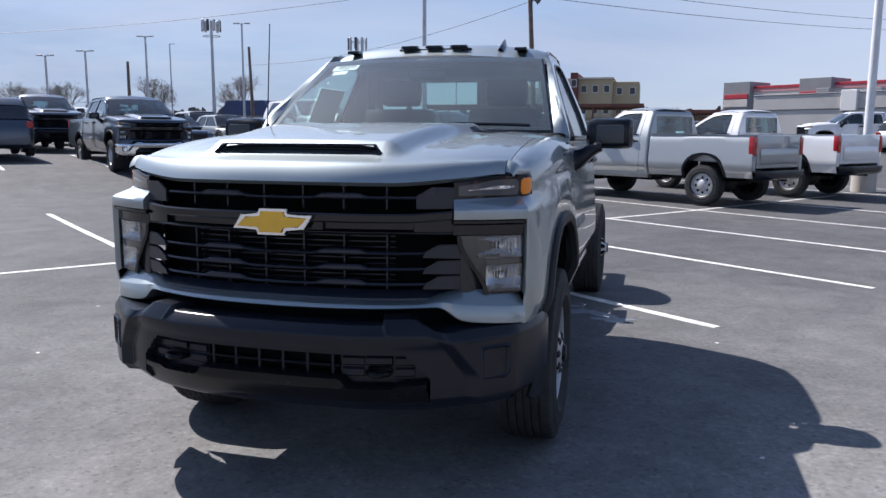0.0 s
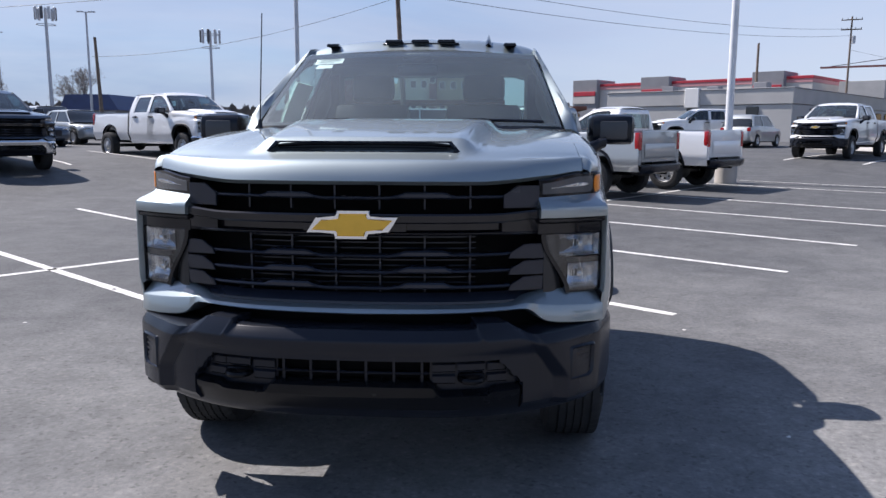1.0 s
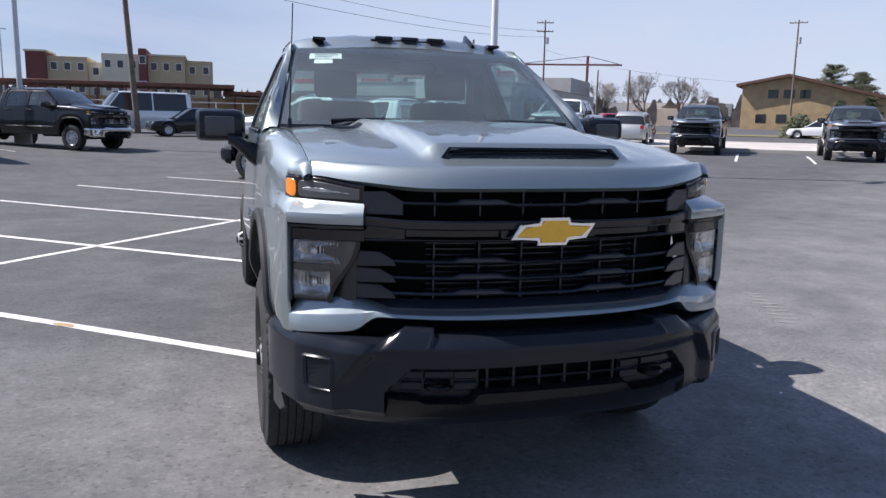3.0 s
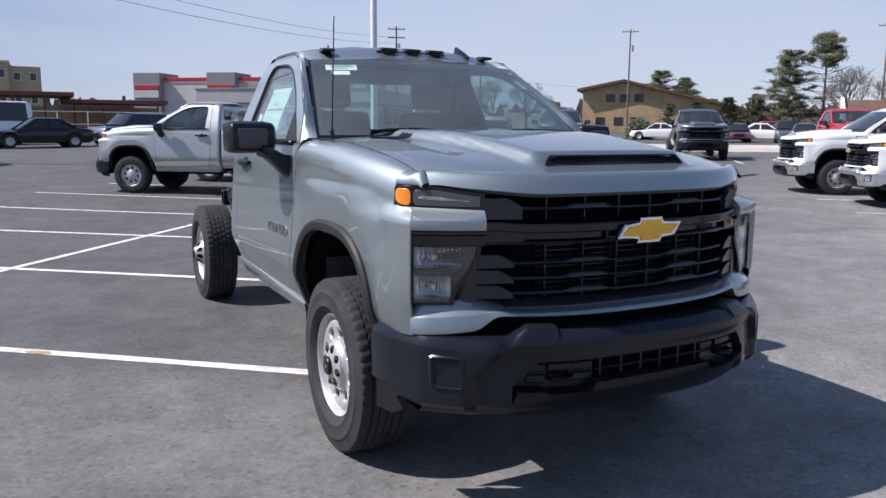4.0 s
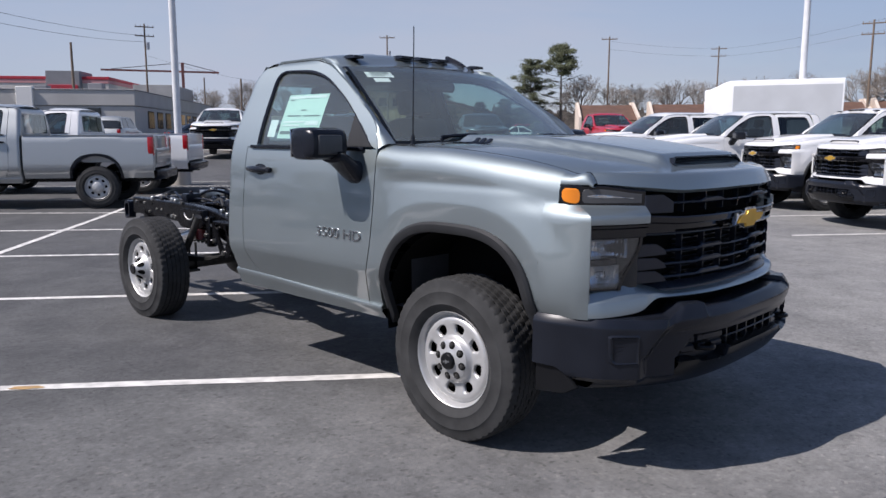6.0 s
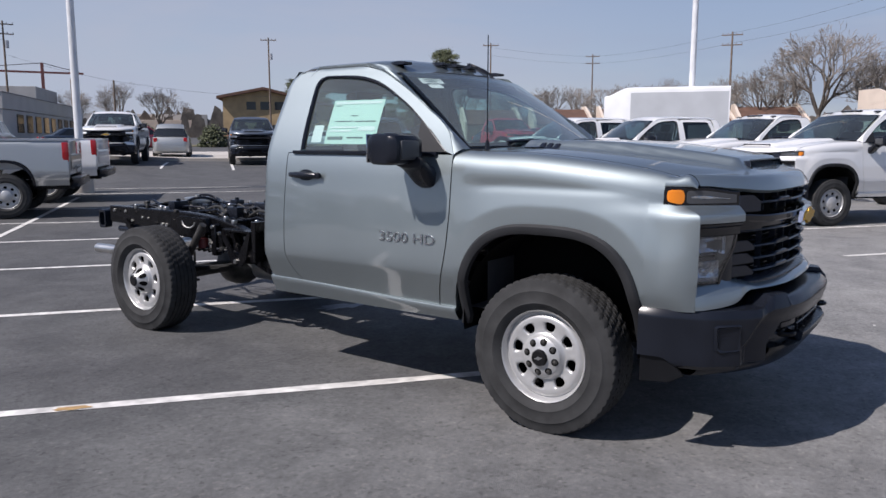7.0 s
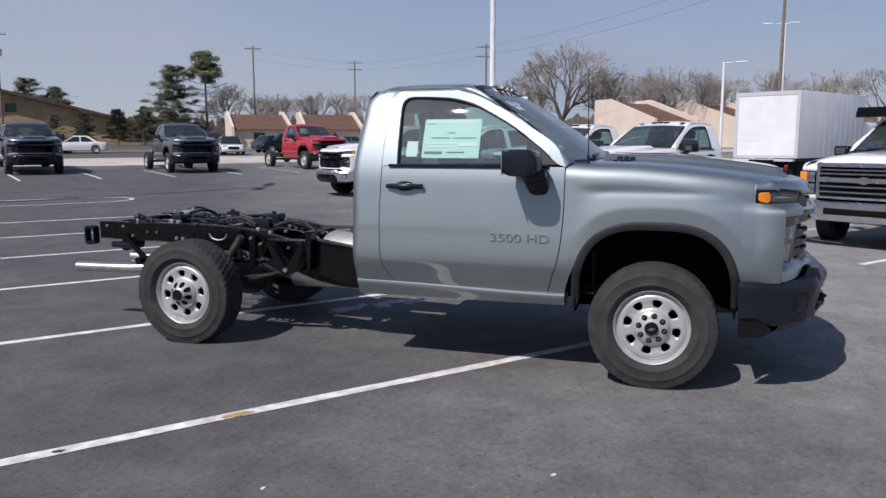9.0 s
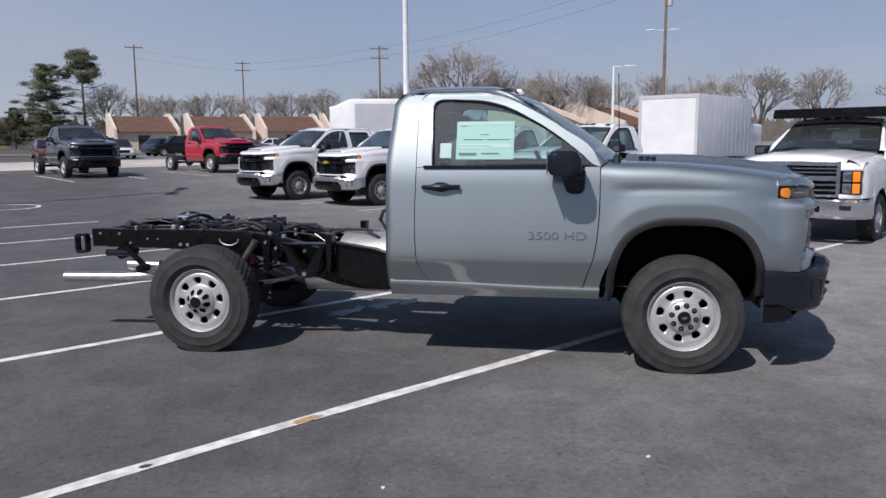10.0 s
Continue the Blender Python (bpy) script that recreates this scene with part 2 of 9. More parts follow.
def part(name, bm, material, parent=None, label="", smooth=True):
    me = finish(bm, name, smooth)
    me.materials.append(material)
    ob = new(name, me)
    if parent is not None:
        ob.parent = parent
    return tagged(ob, label)


KIT = {}


def kit(key, name, build, material, parent, label="", smooth=True):
    """A part whose mesh is made once and shared by alike vehicles; the material belongs to the object."""
    if key not in KIT:
        KIT[key] = finish(build(), name, smooth)
        KIT[key].materials.append(material)
    ob = new(name, KIT[key])
    ob.parent = parent
    ob.material_slots[0].link = "OBJECT"
    ob.material_slots[0].material = material
    return tagged(ob, label)


def empty(name, m=None):
    ob = new(name)
    ob.empty_display_size = 0.2
    if m is not None:
        ob.matrix_world = m
    return ob


def sheet(bm, pts, close_u=False, close_v=False, flip=False):
    """A grid of faces through rows of points."""
    vs = [[bm.verts.new(p) for p in row] for row in pts]
    nu, nv = len(vs), len(vs[0])
    for i in range(nu if close_u else nu - 1):
        for j in range(nv if close_v else nv - 1):
            a, b = vs[i][j], vs[(i + 1) % nu][j]
            c, d = vs[(i + 1) % nu][(j + 1) % nv], vs[i][(j + 1) % nv]
            bm.faces.new((d, c, b, a) if flip else (a, b, c, d))
    return vs


def slab(bm, pts, thick):
    """A sheet with thickness along the given vector."""
    t = Vector(thick)
    nu, nv = len(pts), len(pts[0])
    a = sheet(bm, pts)
    b = sheet(bm, [[Vector(p) + t for p in row] for row in pts], flip=True)
    for i in range(nu - 1):
        bm.faces.new((a[i + 1][0], a[i][0], b[i][0], b[i + 1][0]))
        bm.faces.new((a[i][-1], a[i + 1][-1], b[i + 1][-1], b[i][-1]))
    for j in range(nv - 1):
        bm.faces.new((a[0][j], a[0][j + 1], b[0][j + 1], b[0][j]))
        bm.faces.new((a[-1][j + 1], a[-1][j], b[-1][j], b[-1][j + 1]))


def box(bm, lo, hi, bevel=0.0, m=None, seg=1):
    lo, hi = Vector(lo), Vector(hi)
    c, s = (lo + hi) / 2, hi - lo
    mm = Matrix.Translation(c) @ Matrix.Diagonal((*s, 1))
    if m is not None:
        mm = m @ mm
    r = bmesh.ops.create_cube(bm, size=1, matrix=mm)
    if bevel > 0:
        es = list({e for v in r["verts"] for e in v.link_edges})
        bmesh.ops.bevel(bm, geom=es, offset=bevel, segments=seg, affect="EDGES", profile=0.6)


def lathe(bm, profile, n=48, m=None, arc=2 * math.pi):
    """Turns (radius, height) pairs about the local x axis; height runs along x."""
    mm = m or Matrix.Identity(4)
    full = arc > 6.28
    k = n if full else n + 1
    rows = []
    for i in range(k):
        a = arc * i / n
        rows.append([mm @ Vector((h, r * math.cos(a), r * math.sin(a))) for r, h in profile])
    return sheet(bm, rows, close_u=full)


def rod(bm, a, b, r, n=10, r2=None, cap=True):
    a, b = Vector(a), Vector(b)
    d = b - a
    q = d.to_track_quat("Z", "Y").to_matrix().to_4x4()
    mm = Matrix.Translation((a + b) / 2) @ q
    bmesh.ops.create_cone(bm, cap_ends=cap, segments=n, radius1=r, radius2=r if r2 is None else r2, depth=d.length, matrix=mm)


def tube(bm, pts, r, n=8):
    """A round tube through a run of points."""
    pts = [Vector(p) for p in pts]
    rows = []
    for i, p in enumerate(pts):
        d = (pts[min(i + 1, len(pts) - 1)] - pts[max(i - 1, 0)]).normalized()
        u = d.cross(Vector((0.13, 0.21, 0.97))).normalized()
        v = d.cross(u)
        rr = r(i / (len(pts) - 1)) if callable(r) else r
        rows.append([p + (u * math.cos(2 * math.pi * k / n) + v * math.sin(2 * math.pi * k / n)) * rr for k in range(n)])
    vs = sheet(bm, rows, close_v=True)
    bm.faces.new(vs[0][::-1])
    bm.faces.new(vs[-1])


def prism(bm, outline, place, depth, bevel=0.0):
    """A flat outline (u, v) raised by depth; place maps (u, v, w) to the world."""
    lo = [bm.verts.new(place(u, v, 0)) for u, v in outline]
    hi = [bm.verts.new(place(u, v, depth)) for u, v in outline]
    n = len(outline)
    f1 = bm.faces.new(lo)
    f2 = bm.faces.new(hi[::-1])
    for i in range(n):
        bm.faces.new((lo[(i + 1) % n], lo[i], hi[i], hi[(i + 1) % n]))
    if bevel > 0:
        bmesh.ops.bevel(bm, geom=list(f2.edges), offset=bevel, segments=2, affect="EDGES")


def spline(*pts):
    """A smooth curve through (t, value) pairs, flat past its ends."""
    xs, ys = [p[0] for p in pts], [p[1] for p in pts]
    n = len(xs)
    ms = []
    for i in range(n):
        if i in (0, n - 1):
            j = min(i, n - 2)
            ms.append((ys[j + 1] - ys[j]) / (xs[j + 1] - xs[j]))
        else:
            a = (ys[i] - ys[i - 1]) / (xs[i] - xs[i - 1])
            b = (ys[i + 1] - ys[i]) / (xs[i + 1] - xs[i])
            ms.append(0.0 if a * b <= 0 else 2 * a * b / (a + b))

    def at(t):
        if t <= xs[0]:
            return ys[0]
        if t >= xs[-1]:
            return ys[-1]
        i = max(k for k in range(n - 1) if xs[k] <= t)
        h = xs[i + 1] - xs[i]
        s = (t - xs[i]) / h
        return ((1 + 2 * s) * (1 - s) ** 2 * ys[i] + s * (1 - s) ** 2 * h * ms[i]
                + s * s * (3 - 2 * s) * ys[i + 1] + s * s * (s - 1) * h * ms[i + 1])
    return at


def lerp(a, b, t):
    return a + (b - a) * t


def steps(a, b, n):
    return [a + (b - a) * i / n for i in range(n + 1)]


def smooth(a, b, x):
    t = min(1, max(0, (x - a) / (b - a)))
    return t * t * (3 - 2 * t)


# ---------------------------------------------------------------- heavy pickup: shared body shapes
# front axle at y = 0, nose towards -y, x across, z up
WIDTH = spline((0.42, 0.90), (0.53, 0.932), (0.62, 0.968), (0.70, 0.999), (0.778, 1.031), (0.790, 1.0345), (0.83, 1.037), (0.95, 1.032), (1.12, 1.020), (1.28, 1.006),
               (1.38, 0.996), (1.47, 0.978), (1.60, 0.935), (1.80, 0.848), (1.95, 0.778), (2.02, 0.735))
HOOD_RISE = spline((0.0, 1.314), (0.010, 1.336), (0.028, 1.364), (0.046, 1.382), (0.060, 1.389), (0.09, 1.396), (0.20, 1.422), (0.45, 1.458), (0.90, 1.500), (1.50, 1.532))
HOOD_EDGE = 0.865


def nose(x):
    """How far forward the nose reaches at a given x."""
    return -1.045 + 0.40 * (min(abs(x), 1.0) / 0.97) ** 3.0


def side(y, z):
    """Half width of the body at a place on its flank."""
    w = WIDTH(z)
    t = max(0.0, -0.22 - y)
    e = min(t, 0.317)
    low = 0.60 * (0.36 * e * e + 0.139 * (t - e))
    w -= lerp(low, 0.36 * t * t, smooth(1.19, 1.27, z))
    f = 1 - smooth(0.35, 0.62, y)
    w += f * (0.012 * smooth(1.30, 1.42, z) - 0.0042 * math.exp(-((z - 1.316) / 0.024) ** 2))
    # swelling round the front wheel
    r = (abs(y / 0.548) ** 3 + max(0.0, (z - 0.56) / 0.555) ** 2.5) ** (1 / 2.75)
    d = math.sqrt((r - 1.165) ** 2 + 0.0001) - 0.01
    w += f * 0.011 * max(0.0, 1 - d / (0.17 if r < 1.165 else 0.20)) * smooth(0.72, 1.02, z)
    return w


def hood_z(x, y):
    s = max(0.0, y - nose(x))
    z = HOOD_RISE(s) - 0.014 * (abs(x) / HOOD_EDGE) ** 4 + (0.034 * smooth(0.45, HOOD_EDGE, abs(x)) + 0.010 * smooth(0.74, HOOD_EDGE, abs(x))) * (1 - smooth(0, 0.12, s))
    # raised centre dome behind the scoop
    half = 0.395 + 0.075 * smooth(-0.8, 0.3, y)
    rise = smooth(half + 0.07, half - 0.005, abs(x)) * smooth(-0.865, -0.800, y)
    z += rise * (0.046 + 0.010 * smooth(-0.8, 0.0, y)) * (1 - 0.35 * smooth(-0.2, 0.4, y))
    # shallow flank creases
    z += 0.010 * smooth(0.60, 0.68, abs(x)) * smooth(-0.85, -0.2, y) * (1 - smooth(0.1, 0.45, y))
    return z


def hood_back(x):
    return 0.345 + 0.15 * (abs(x) / HOOD_EDGE) ** 2


def fender_top(y):
    return hood_z(HOOD_EDGE, y) - 0.0015


def arch_z(y):
    """Lower edge of the fender over the front wheel."""
    u = abs((y + 0.0) / 0.548)
    return 0.56 + 0.555 * max(0.0, 1 - u ** 3.0) ** (1 / 2.5) if u < 1 else 0.56


def build_hood():
    bm = bmesh.new()
    xs = [x * HOOD_EDGE for x in steps(-1, 1, 66)]
    vs = [0, .003, .007, .013, .020, .027, .033, .039, .045, .055, .075, .10, .13, .155, .17, .18, .19, .2, .21, .22, .24, .27, .31, .36, .42, .5, .6, .7, .8, .9, 1]
    rows = []
    for v in vs:
        row = []
        for x in xs:
            y = lerp(nose(x), hood_back(x), v)
            row.append((x, y, hood_z(x, y)))
        rows.append(row)
    # rolled under the leading edge
    under = [(x, nose(x) + 0.02, 1.299 - 0.014 * (abs(x) / HOOD_EDGE) ** 4 + 0.034 * smooth(0.45, HOOD_EDGE, abs(x)) + 0.019 * smooth(0.70, HOOD_EDGE, abs(x))) for x in xs]
    sheet(bm, [under] + rows)
    return bm


def build_fender(s):
    bm = bmesh.new()

    def column(y, lo):
        zt = fender_top(y)
        zs = max(zt - 0.13, lo + 0.004)
        # the rear edge leans back to meet the door
        lean = smooth(0.50, 0.60, y)
        def back(z):
            return y + lean * (DOOR_FRONT(z) - 0.604)
        col = [(s * (side(y, max(lo, 0.6)) - 0.05), back(lo), lo + 0.004), (s * side(y, lo), back(lo), lo)]
        for k in range(1, 23):
            z = lerp(lo, zs, k / 22)
            col.append((s * side(y, z), back(z), z))
        w0 = side(y, zs)
        for a in steps(0, math.pi / 2, 9)[1:]:
            z = zs + (zt - zs) * math.sin(a) ** 0.9
            col.append((s * (HOOD_EDGE + 0.002 + (w0 - HOOD_EDGE - 0.002) * math.cos(a) ** 0.85), back(z), z))
        return col
    ys = sorted(set([-0.549] + [-0.548 * math.cos(a) for a in steps(0.02, math.pi - 0.02, 44)] + [0.552, 0.562, 0.575, 0.59, 0.60]))
    sheet(bm, [column(y, max(0.742, arch_z(y)) if y < -0.4 else arch_z(y)) for y in ys], flip=s < 0)
    # nose of the fender over the marker lamp
    sheet(bm, [column(y, 1.2555 if y > -0.6145 else min(1.342, fender_top(y) - 0.020)) for y in (-0.758, -0.74, -0.72, -0.70, -0.68, -0.66, -0.63, -0.616, -0.613, -0.59, -0.57, -0.549)], flip=s < 0)
    return bm


def build_flare(s):
    """Dark lip moulding round the front wheel opening."""
    bm = bmesh.new()
    rows = []
    for a in steps(0.0, math.pi, 60):
        y = -0.548 * math.cos(a)
        z = arch_z(y) if abs(y) < 0.546 else 0.56
        n = Vector((0, -math.cos(a), max(0.12, math.sin(a)))).normalized()
        row = []
        for off, out in ((-0.052, -0.015), (-0.048, 0.018), (-0.030, 0.026), (-0.006, 0.024), (0.006, 0.012), (0.008, -0.01)):
            yy, zz = y + n.y * off, z + n.z * off
            row.append((s * (side(y, z) + out), yy, zz))
        rows.append(row)
    # straight legs down to the sills
    f, b = rows[0], rows[-1]
    legs_b = [[(p[0] * lerp(1, 0.985, k / 3), p[1] + 0.006 * k, lerp(p[2], 0.50, k / 3)) for p in b] for k in (1, 2, 3)]
    sheet(bm, rows + legs_b)
    return bm


def build_liner(s):
    """Black wheel housing."""
    bm = bmesh.new()
    rows = []
    for a in steps(-0.15, math.pi + 0.15, 28):
        y, z = -0.53 * math.cos(a), 0.55 + 0.53 * math.sin(a)
        rows.append([(s * w, y, z) for w in (0.985, 0.80, 0.62, 0.60)])
    sheet(bm, rows)
    box(bm, (min(s * 0.52, s * 0.60), -0.55, 0.45), (max(s * 0.52, s * 0.60), 0.58, 1.30))
    return bm


DOOR_FRONT = spline((0.585, 0.720), (0.70, 0.690), (0.82, 0.650), (1.00, 0.622), (1.20, 0.610), (1.47, 0.608))
DOOR_REAR = spline((0.585, 1.840), (0.66, 1.895), (0.74, 1.940), (0.84, 1.958), (1.10, 1.966), (1.47, 1.956), (1.80, 1.958), (1.93, 1.955), (2.0, 1.915))


def build_door(s):
    bm = bmesh.new()
    rows = []
    for z in steps(0.585, 0.765, 6) + [0.776, 0.784, 0.792, 0.805] + steps(0.835, 1.478, 22):
        y0, y1 = DOOR_FRONT(z) + 0.003, DOOR_REAR(z) - 0.003
        row = [(s * (side(y0, z) - 0.03), y0, z)]
        row += [(s * side(lerp(y0, y1, j / 14), z), lerp(y0, y1, j / 14), z) for j in range(15)]
        row.append((s * (side(y1, z) - 0.03), y1, z))
        rows.append(row)
    rows.insert(0, [(p[0] * 0.97, p[1], p[2]) for p in rows[0]])
    rows.append([(p[0] - s * 0.03, p[1], p[2] + 0.002) for p in rows[-1]])
    sheet(bm, rows, flip=s > 0)
    return bm


# window opening and door frame: matched runs from the rear foot, over the top, to the front foot
WIN = spline((0.0, 1.492), (0.22, 1.905), (0.28, 1.962), (0.34, 1.982), (0.45, 1.972), (0.57, 1.938), (0.75, 1.810), (0.88, 1.688), (1.0, 1.500))
WIN_Y = spline((0.0, 1.835), (0.22, 1.856), (0.28, 1.835), (0.34, 1.770), (0.45, 1.526), (0.57, 1.348), (0.75, 1.079), (0.88, 0.892), (1.0, 0.665))
OUT = spline((0.0, 1.478), (0.20, 1.930), (0.28, 2.018), (0.34, 2.034), (0.45, 2.035), (0.57, 2.007), (0.75, 1.886), (0.88, 1.752), (0.96, 1.612), (1.0, 1.478))
OUT_Y = spline((0.0, 1.953), (0.20, 1.957), (0.28, 1.905), (0.34, 1.830), (0.45, 1.537), (0.57, 1.360), (0.75, 1.089), (0.88, 0.870), (0.96, 0.670), (1.0, 0.606))


def build_door_frame(s):
    bm = bmesh.new()
    rows = []
    for t in steps(0, 1, 56):
        yo, zo, yi, zi = OUT_Y(t), OUT(t), WIN_Y(t), WIN(t)
        row = [(s * (WIDTH(zo) - 0.02), yo, zo)]
        for k in range(5):
            y, z = lerp(yo, yi, k / 4), lerp(zo, zi, k / 4)
            row.append((s * (WIDTH(z) + 0.006), y, z))
        row.append((s * (WIDTH(zi) - 0.025), yi, zi))
        rows.append(row)
    sheet(bm, rows, flip=s > 0)
    return bm


def build_window_seal(s):
    """Black rubber round the side glass with a thin foot rail."""
    bm = bmesh.new()
    rows = []
    for t in steps(0, 1, 56):
        y, z = WIN_Y(t), WIN(t)
        c = Vector((1.45, 1.68))
        d = (c - Vector((y, z))).normalized()
        row = []
        for off, out in ((-0.004, 0.008), (0.006, 0.009), (0.016, 0.0), (0.018, -0.02)):
            yy, zz = y + d.x * off, z + d.y * off
            row.append((s * (WIDTH(zz) + out), yy, zz))
        rows.append(row)
    sheet(bm, rows, flip=s > 0)
    box(bm, (min(s * 0.975, s * 0.995), 0.72, 1.470), (max(s * 0.975, s * 0.995), 1.90, 1.492), 0.004)
    return bm


def build_side_glass(s):
    bm = bmesh.new()
    rows = []
    n = 20
    for k in range(n + 1):
        t = k / n
        # pair the rear half of the run with the front half
        a = 0.46 * (1 - t)
        b = 0.46 + 0.54 * t
        rows.append([(s * (WIDTH(lerp(WIN(a), WIN(b), j / 10)) - 0.012), lerp(WIN_Y(a), WIN_Y(b), j / 10), lerp(WIN(a), WIN(b), j / 10)) for j in range(11)])
    sheet(bm, rows, flip=s > 0)
    return bm


def build_sail(s):
    """Black triangle at the mirror's foot."""
    bm = bmesh.new()
    tri = [(0.665, 1.492), (0.888, 1.492), (0.888, 1.680), (0.80, 1.622), (0.72, 1.555)]
    prism(bm, tri, lambda u, v, w: Vector((s * (WIDTH(v) - 0.006 + w), u, v)), 0.014, 0.003)
    return bm


def cab_rear_y(z, back):
    return back - 0.030 * smooth(1.45, 1.95, z) - 0.09 * smooth(1.90, 2.06, z) ** 2


def build_cab_shell(back, door_back):
    """Roof, rear corners, back wall and A pillars of the cab as one pressing."""
    bm = bmesh.new()
    shift = back - 2.20
    # rear quarter: flank, corner, half of the back wall
    for s in (-1, 1):
        rows = []
        for k in range(33):
            z = lerp(0.56, 2.02, k / 32)
            y0 = DOOR_REAR(z) + 0.003 + door_back
            yb = cab_rear_y(z, back)
            w = WIDTH(z)
            row = [(s * (w - 0.03), y0, z)]
            for j in (0, 0.04, 0.3, 0.7, 0.95, 1):
                row.append((s * w, lerp(y0, yb - 0.07, j), z))
            for a in steps(0, math.pi / 2, 7)[1:]:
                row.append((s * (w - 0.07 + 0.07 * math.cos(a)), yb - 0.07 + 0.07 * math.sin(a), z))
            # leave the opening for the rear window
            row.append((s * 0.70 if 1.50 < z < 1.92 else s * lerp(w - 0.09, 0.0, 0.25), yb, z))
            rows.append(row)
        sheet(bm, rows, flip=s > 0)
    # back wall below and above the rear window
    for z0, z1 in ((0.56, 1.515), (1.905, 2.03)):
        rows = [[(x, cab_rear_y(lerp(z0, z1, k / 6), back) + 0.001, lerp(z0, z1, k / 6)) for x in steps(-0.72, 0.72, 8)] for k in range(7)]
        sheet(bm, rows)
    # roof
    rows = []
    lead = 1.11
    for k in range(25):
        v = k / 24
        row = []
        for x in steps(-1, 1, 28):
            hw = 0.742
            xx = x * hw
            y0 = lead + 0.085 * x * x
            y1 = cab_rear_y(2.02, back) + 0.02 - 0.05 * abs(x) ** 4
            y = lerp(y0, y1, v)
            d0, d1 = y - y0, y1 - y
            z = 2.098 + 0.006 * math.sin(math.pi * v) - 0.042 * abs(x) ** 2.6 - 0.020 * abs(x) ** 12
            z -= 0.092 * (1 - smooth(0, 0.36, d0)) ** 2 + 0.030 * (1 - smooth(0, 0.16, d1)) ** 2
            z += 0.006 * (math.cos(x * 14) > 0.4) * smooth(0.25, 0.3, d0) * smooth(0.1, 0.2, d1) * (abs(x) < 0.75)
            row.append((xx, y, z))
        rows.append(row)
    sheet(bm, rows)
    # drip rails joining roof and door frames
    for s in (-1, 1):
        rows = []
        for t in steps(0.235, 1.0, 40):
            yo, zo = OUT_Y(t), OUT(t)
            stretch = door_back * smooth(0.62, 0.36, t)
            yo += stretch
            w = WIDTH(zo)
            # inner edge: roof side, then the windshield edge
            if t < 0.56:
                xi, yi, zi = 0.738, yo + 0.0, 2.048 - 0.025 * smooth(0.30, 0.22, t)
            else:
                q = (t - 0.56) / 0.44
                xi, yi, zi = lerp(0.738, 0.895, q), lerp(OUT_Y(0.56) - 0.10, 0.548, q), lerp(2.030, 1.512, q)
            out = smooth(0.235, 0.31, t)
            xi, zi = lerp(w - 0.012, xi, out), lerp(zo + 0.004, zi, out)
            row = [(s * w, yo + 0.002, zo + 0.003)]
            for k in (0.3, 0.65, 1.0):
                row.append((s * (lerp(w, xi, k) + (0.001 + 0.015 * smooth(0.50, 0.62, t)) * math.sin(math.pi * k)), lerp(yo, yi, k), lerp(zo, zi, k) + 0.012 * math.sin(math.pi * k)))
            rows.append(row)
        sheet(bm, rows, flip=s > 0)
    return bm


def build_rocker(s, back):
    """Painted sill with a narrow ledge under the door."""
    bm = bmesh.new()
    rows = []
    for y in steps(0.60, back - 0.03, 10):
        w = side(y, 0.59)
        up = 0.036 * smooth(0.66, 2.10, y)
        rows.append([(s * (w - 0.03), y, 0.592 + up), (s * (w + 0.004), y, 0.590 + up), (s * (w + 0.013), y, 0.585 + up), (s * (w + 0.016), y, 0.576 + up), (s * (w + 0.008), y, 0.552 + up * 0.8), (s * (w - 0.010), y, 0.530 + up * 0.5)] + [(s * 0.93, y, 0.505), (s * 0.80, y, 0.50), (s * 0.80, y, 0.575)])
    sheet(bm, rows)
    return bm


def ws_point(u, v):
    """A point on the windshield: u -1..1 across, v 0 foot .. 1 top."""
    hw = lerp(0.892, 0.735, v)
    x = u * hw
    y = lerp(0.385 + 0.175 * u * u, 1.105 + 0.085 * u * u, v)
    z = lerp(1.520 - 0.004 * u * u, 2.006 - 0.014 * u * u, v)
    z += 0.020 * math.sin(math.pi * v) * (1 - 0.3 * u * u)
    return Vector((x, y, z))


def build_windshield():
    bm = bmesh.new()
    sheet(bm, [[ws_point(u, v) for u in steps(-0.985, 0.985, 24)] for v in steps(0.02, 0.985, 12)])
    return bm


def build_ws_band():
    """Black printed border of the windshield."""
    bm = bmesh.new()
    off = Vector((0, 0.006, -0.010))
    us = steps(-1, 1, 24)
    sheet(bm, [[ws_point(u, v) + off for u in us] for v in (0.925 + 0.0, 0.96, 1.0)])
    sheet(bm, [[ws_point(u, v) + off for u in us] for v in (0.0, 0.05, 0.075)])
    for s in (-1, 1):
        sheet(bm, [[ws_point(s * u, v) + off for u in (0.955, 0.98, 1.0)] for v in steps(0, 1, 12)])
    return bm


def build_rear_glass(back):
    bm = bmesh.new()
    rows = [[(x, cab_rear_y(z, back) - 0.008, z) for x in steps(-0.70, 0.70, 6)] for z in steps(1.505, 1.915, 6)]
    sheet(bm, rows)
    return bm


def build_cowl():
    bm = bmesh.new()
    rows = []
    for u in steps(-1, 1, 24):
        x = u * 0.90
        rows.append([(x, lerp(hood_back(min(abs(x), HOOD_EDGE)) - 0.02, ws_point(u, 0.03).y + 0.01, k / 3), 1.505 + 0.01 * (k == 3)) for k in range(4)])
    sheet(bm, rows)
    return bm


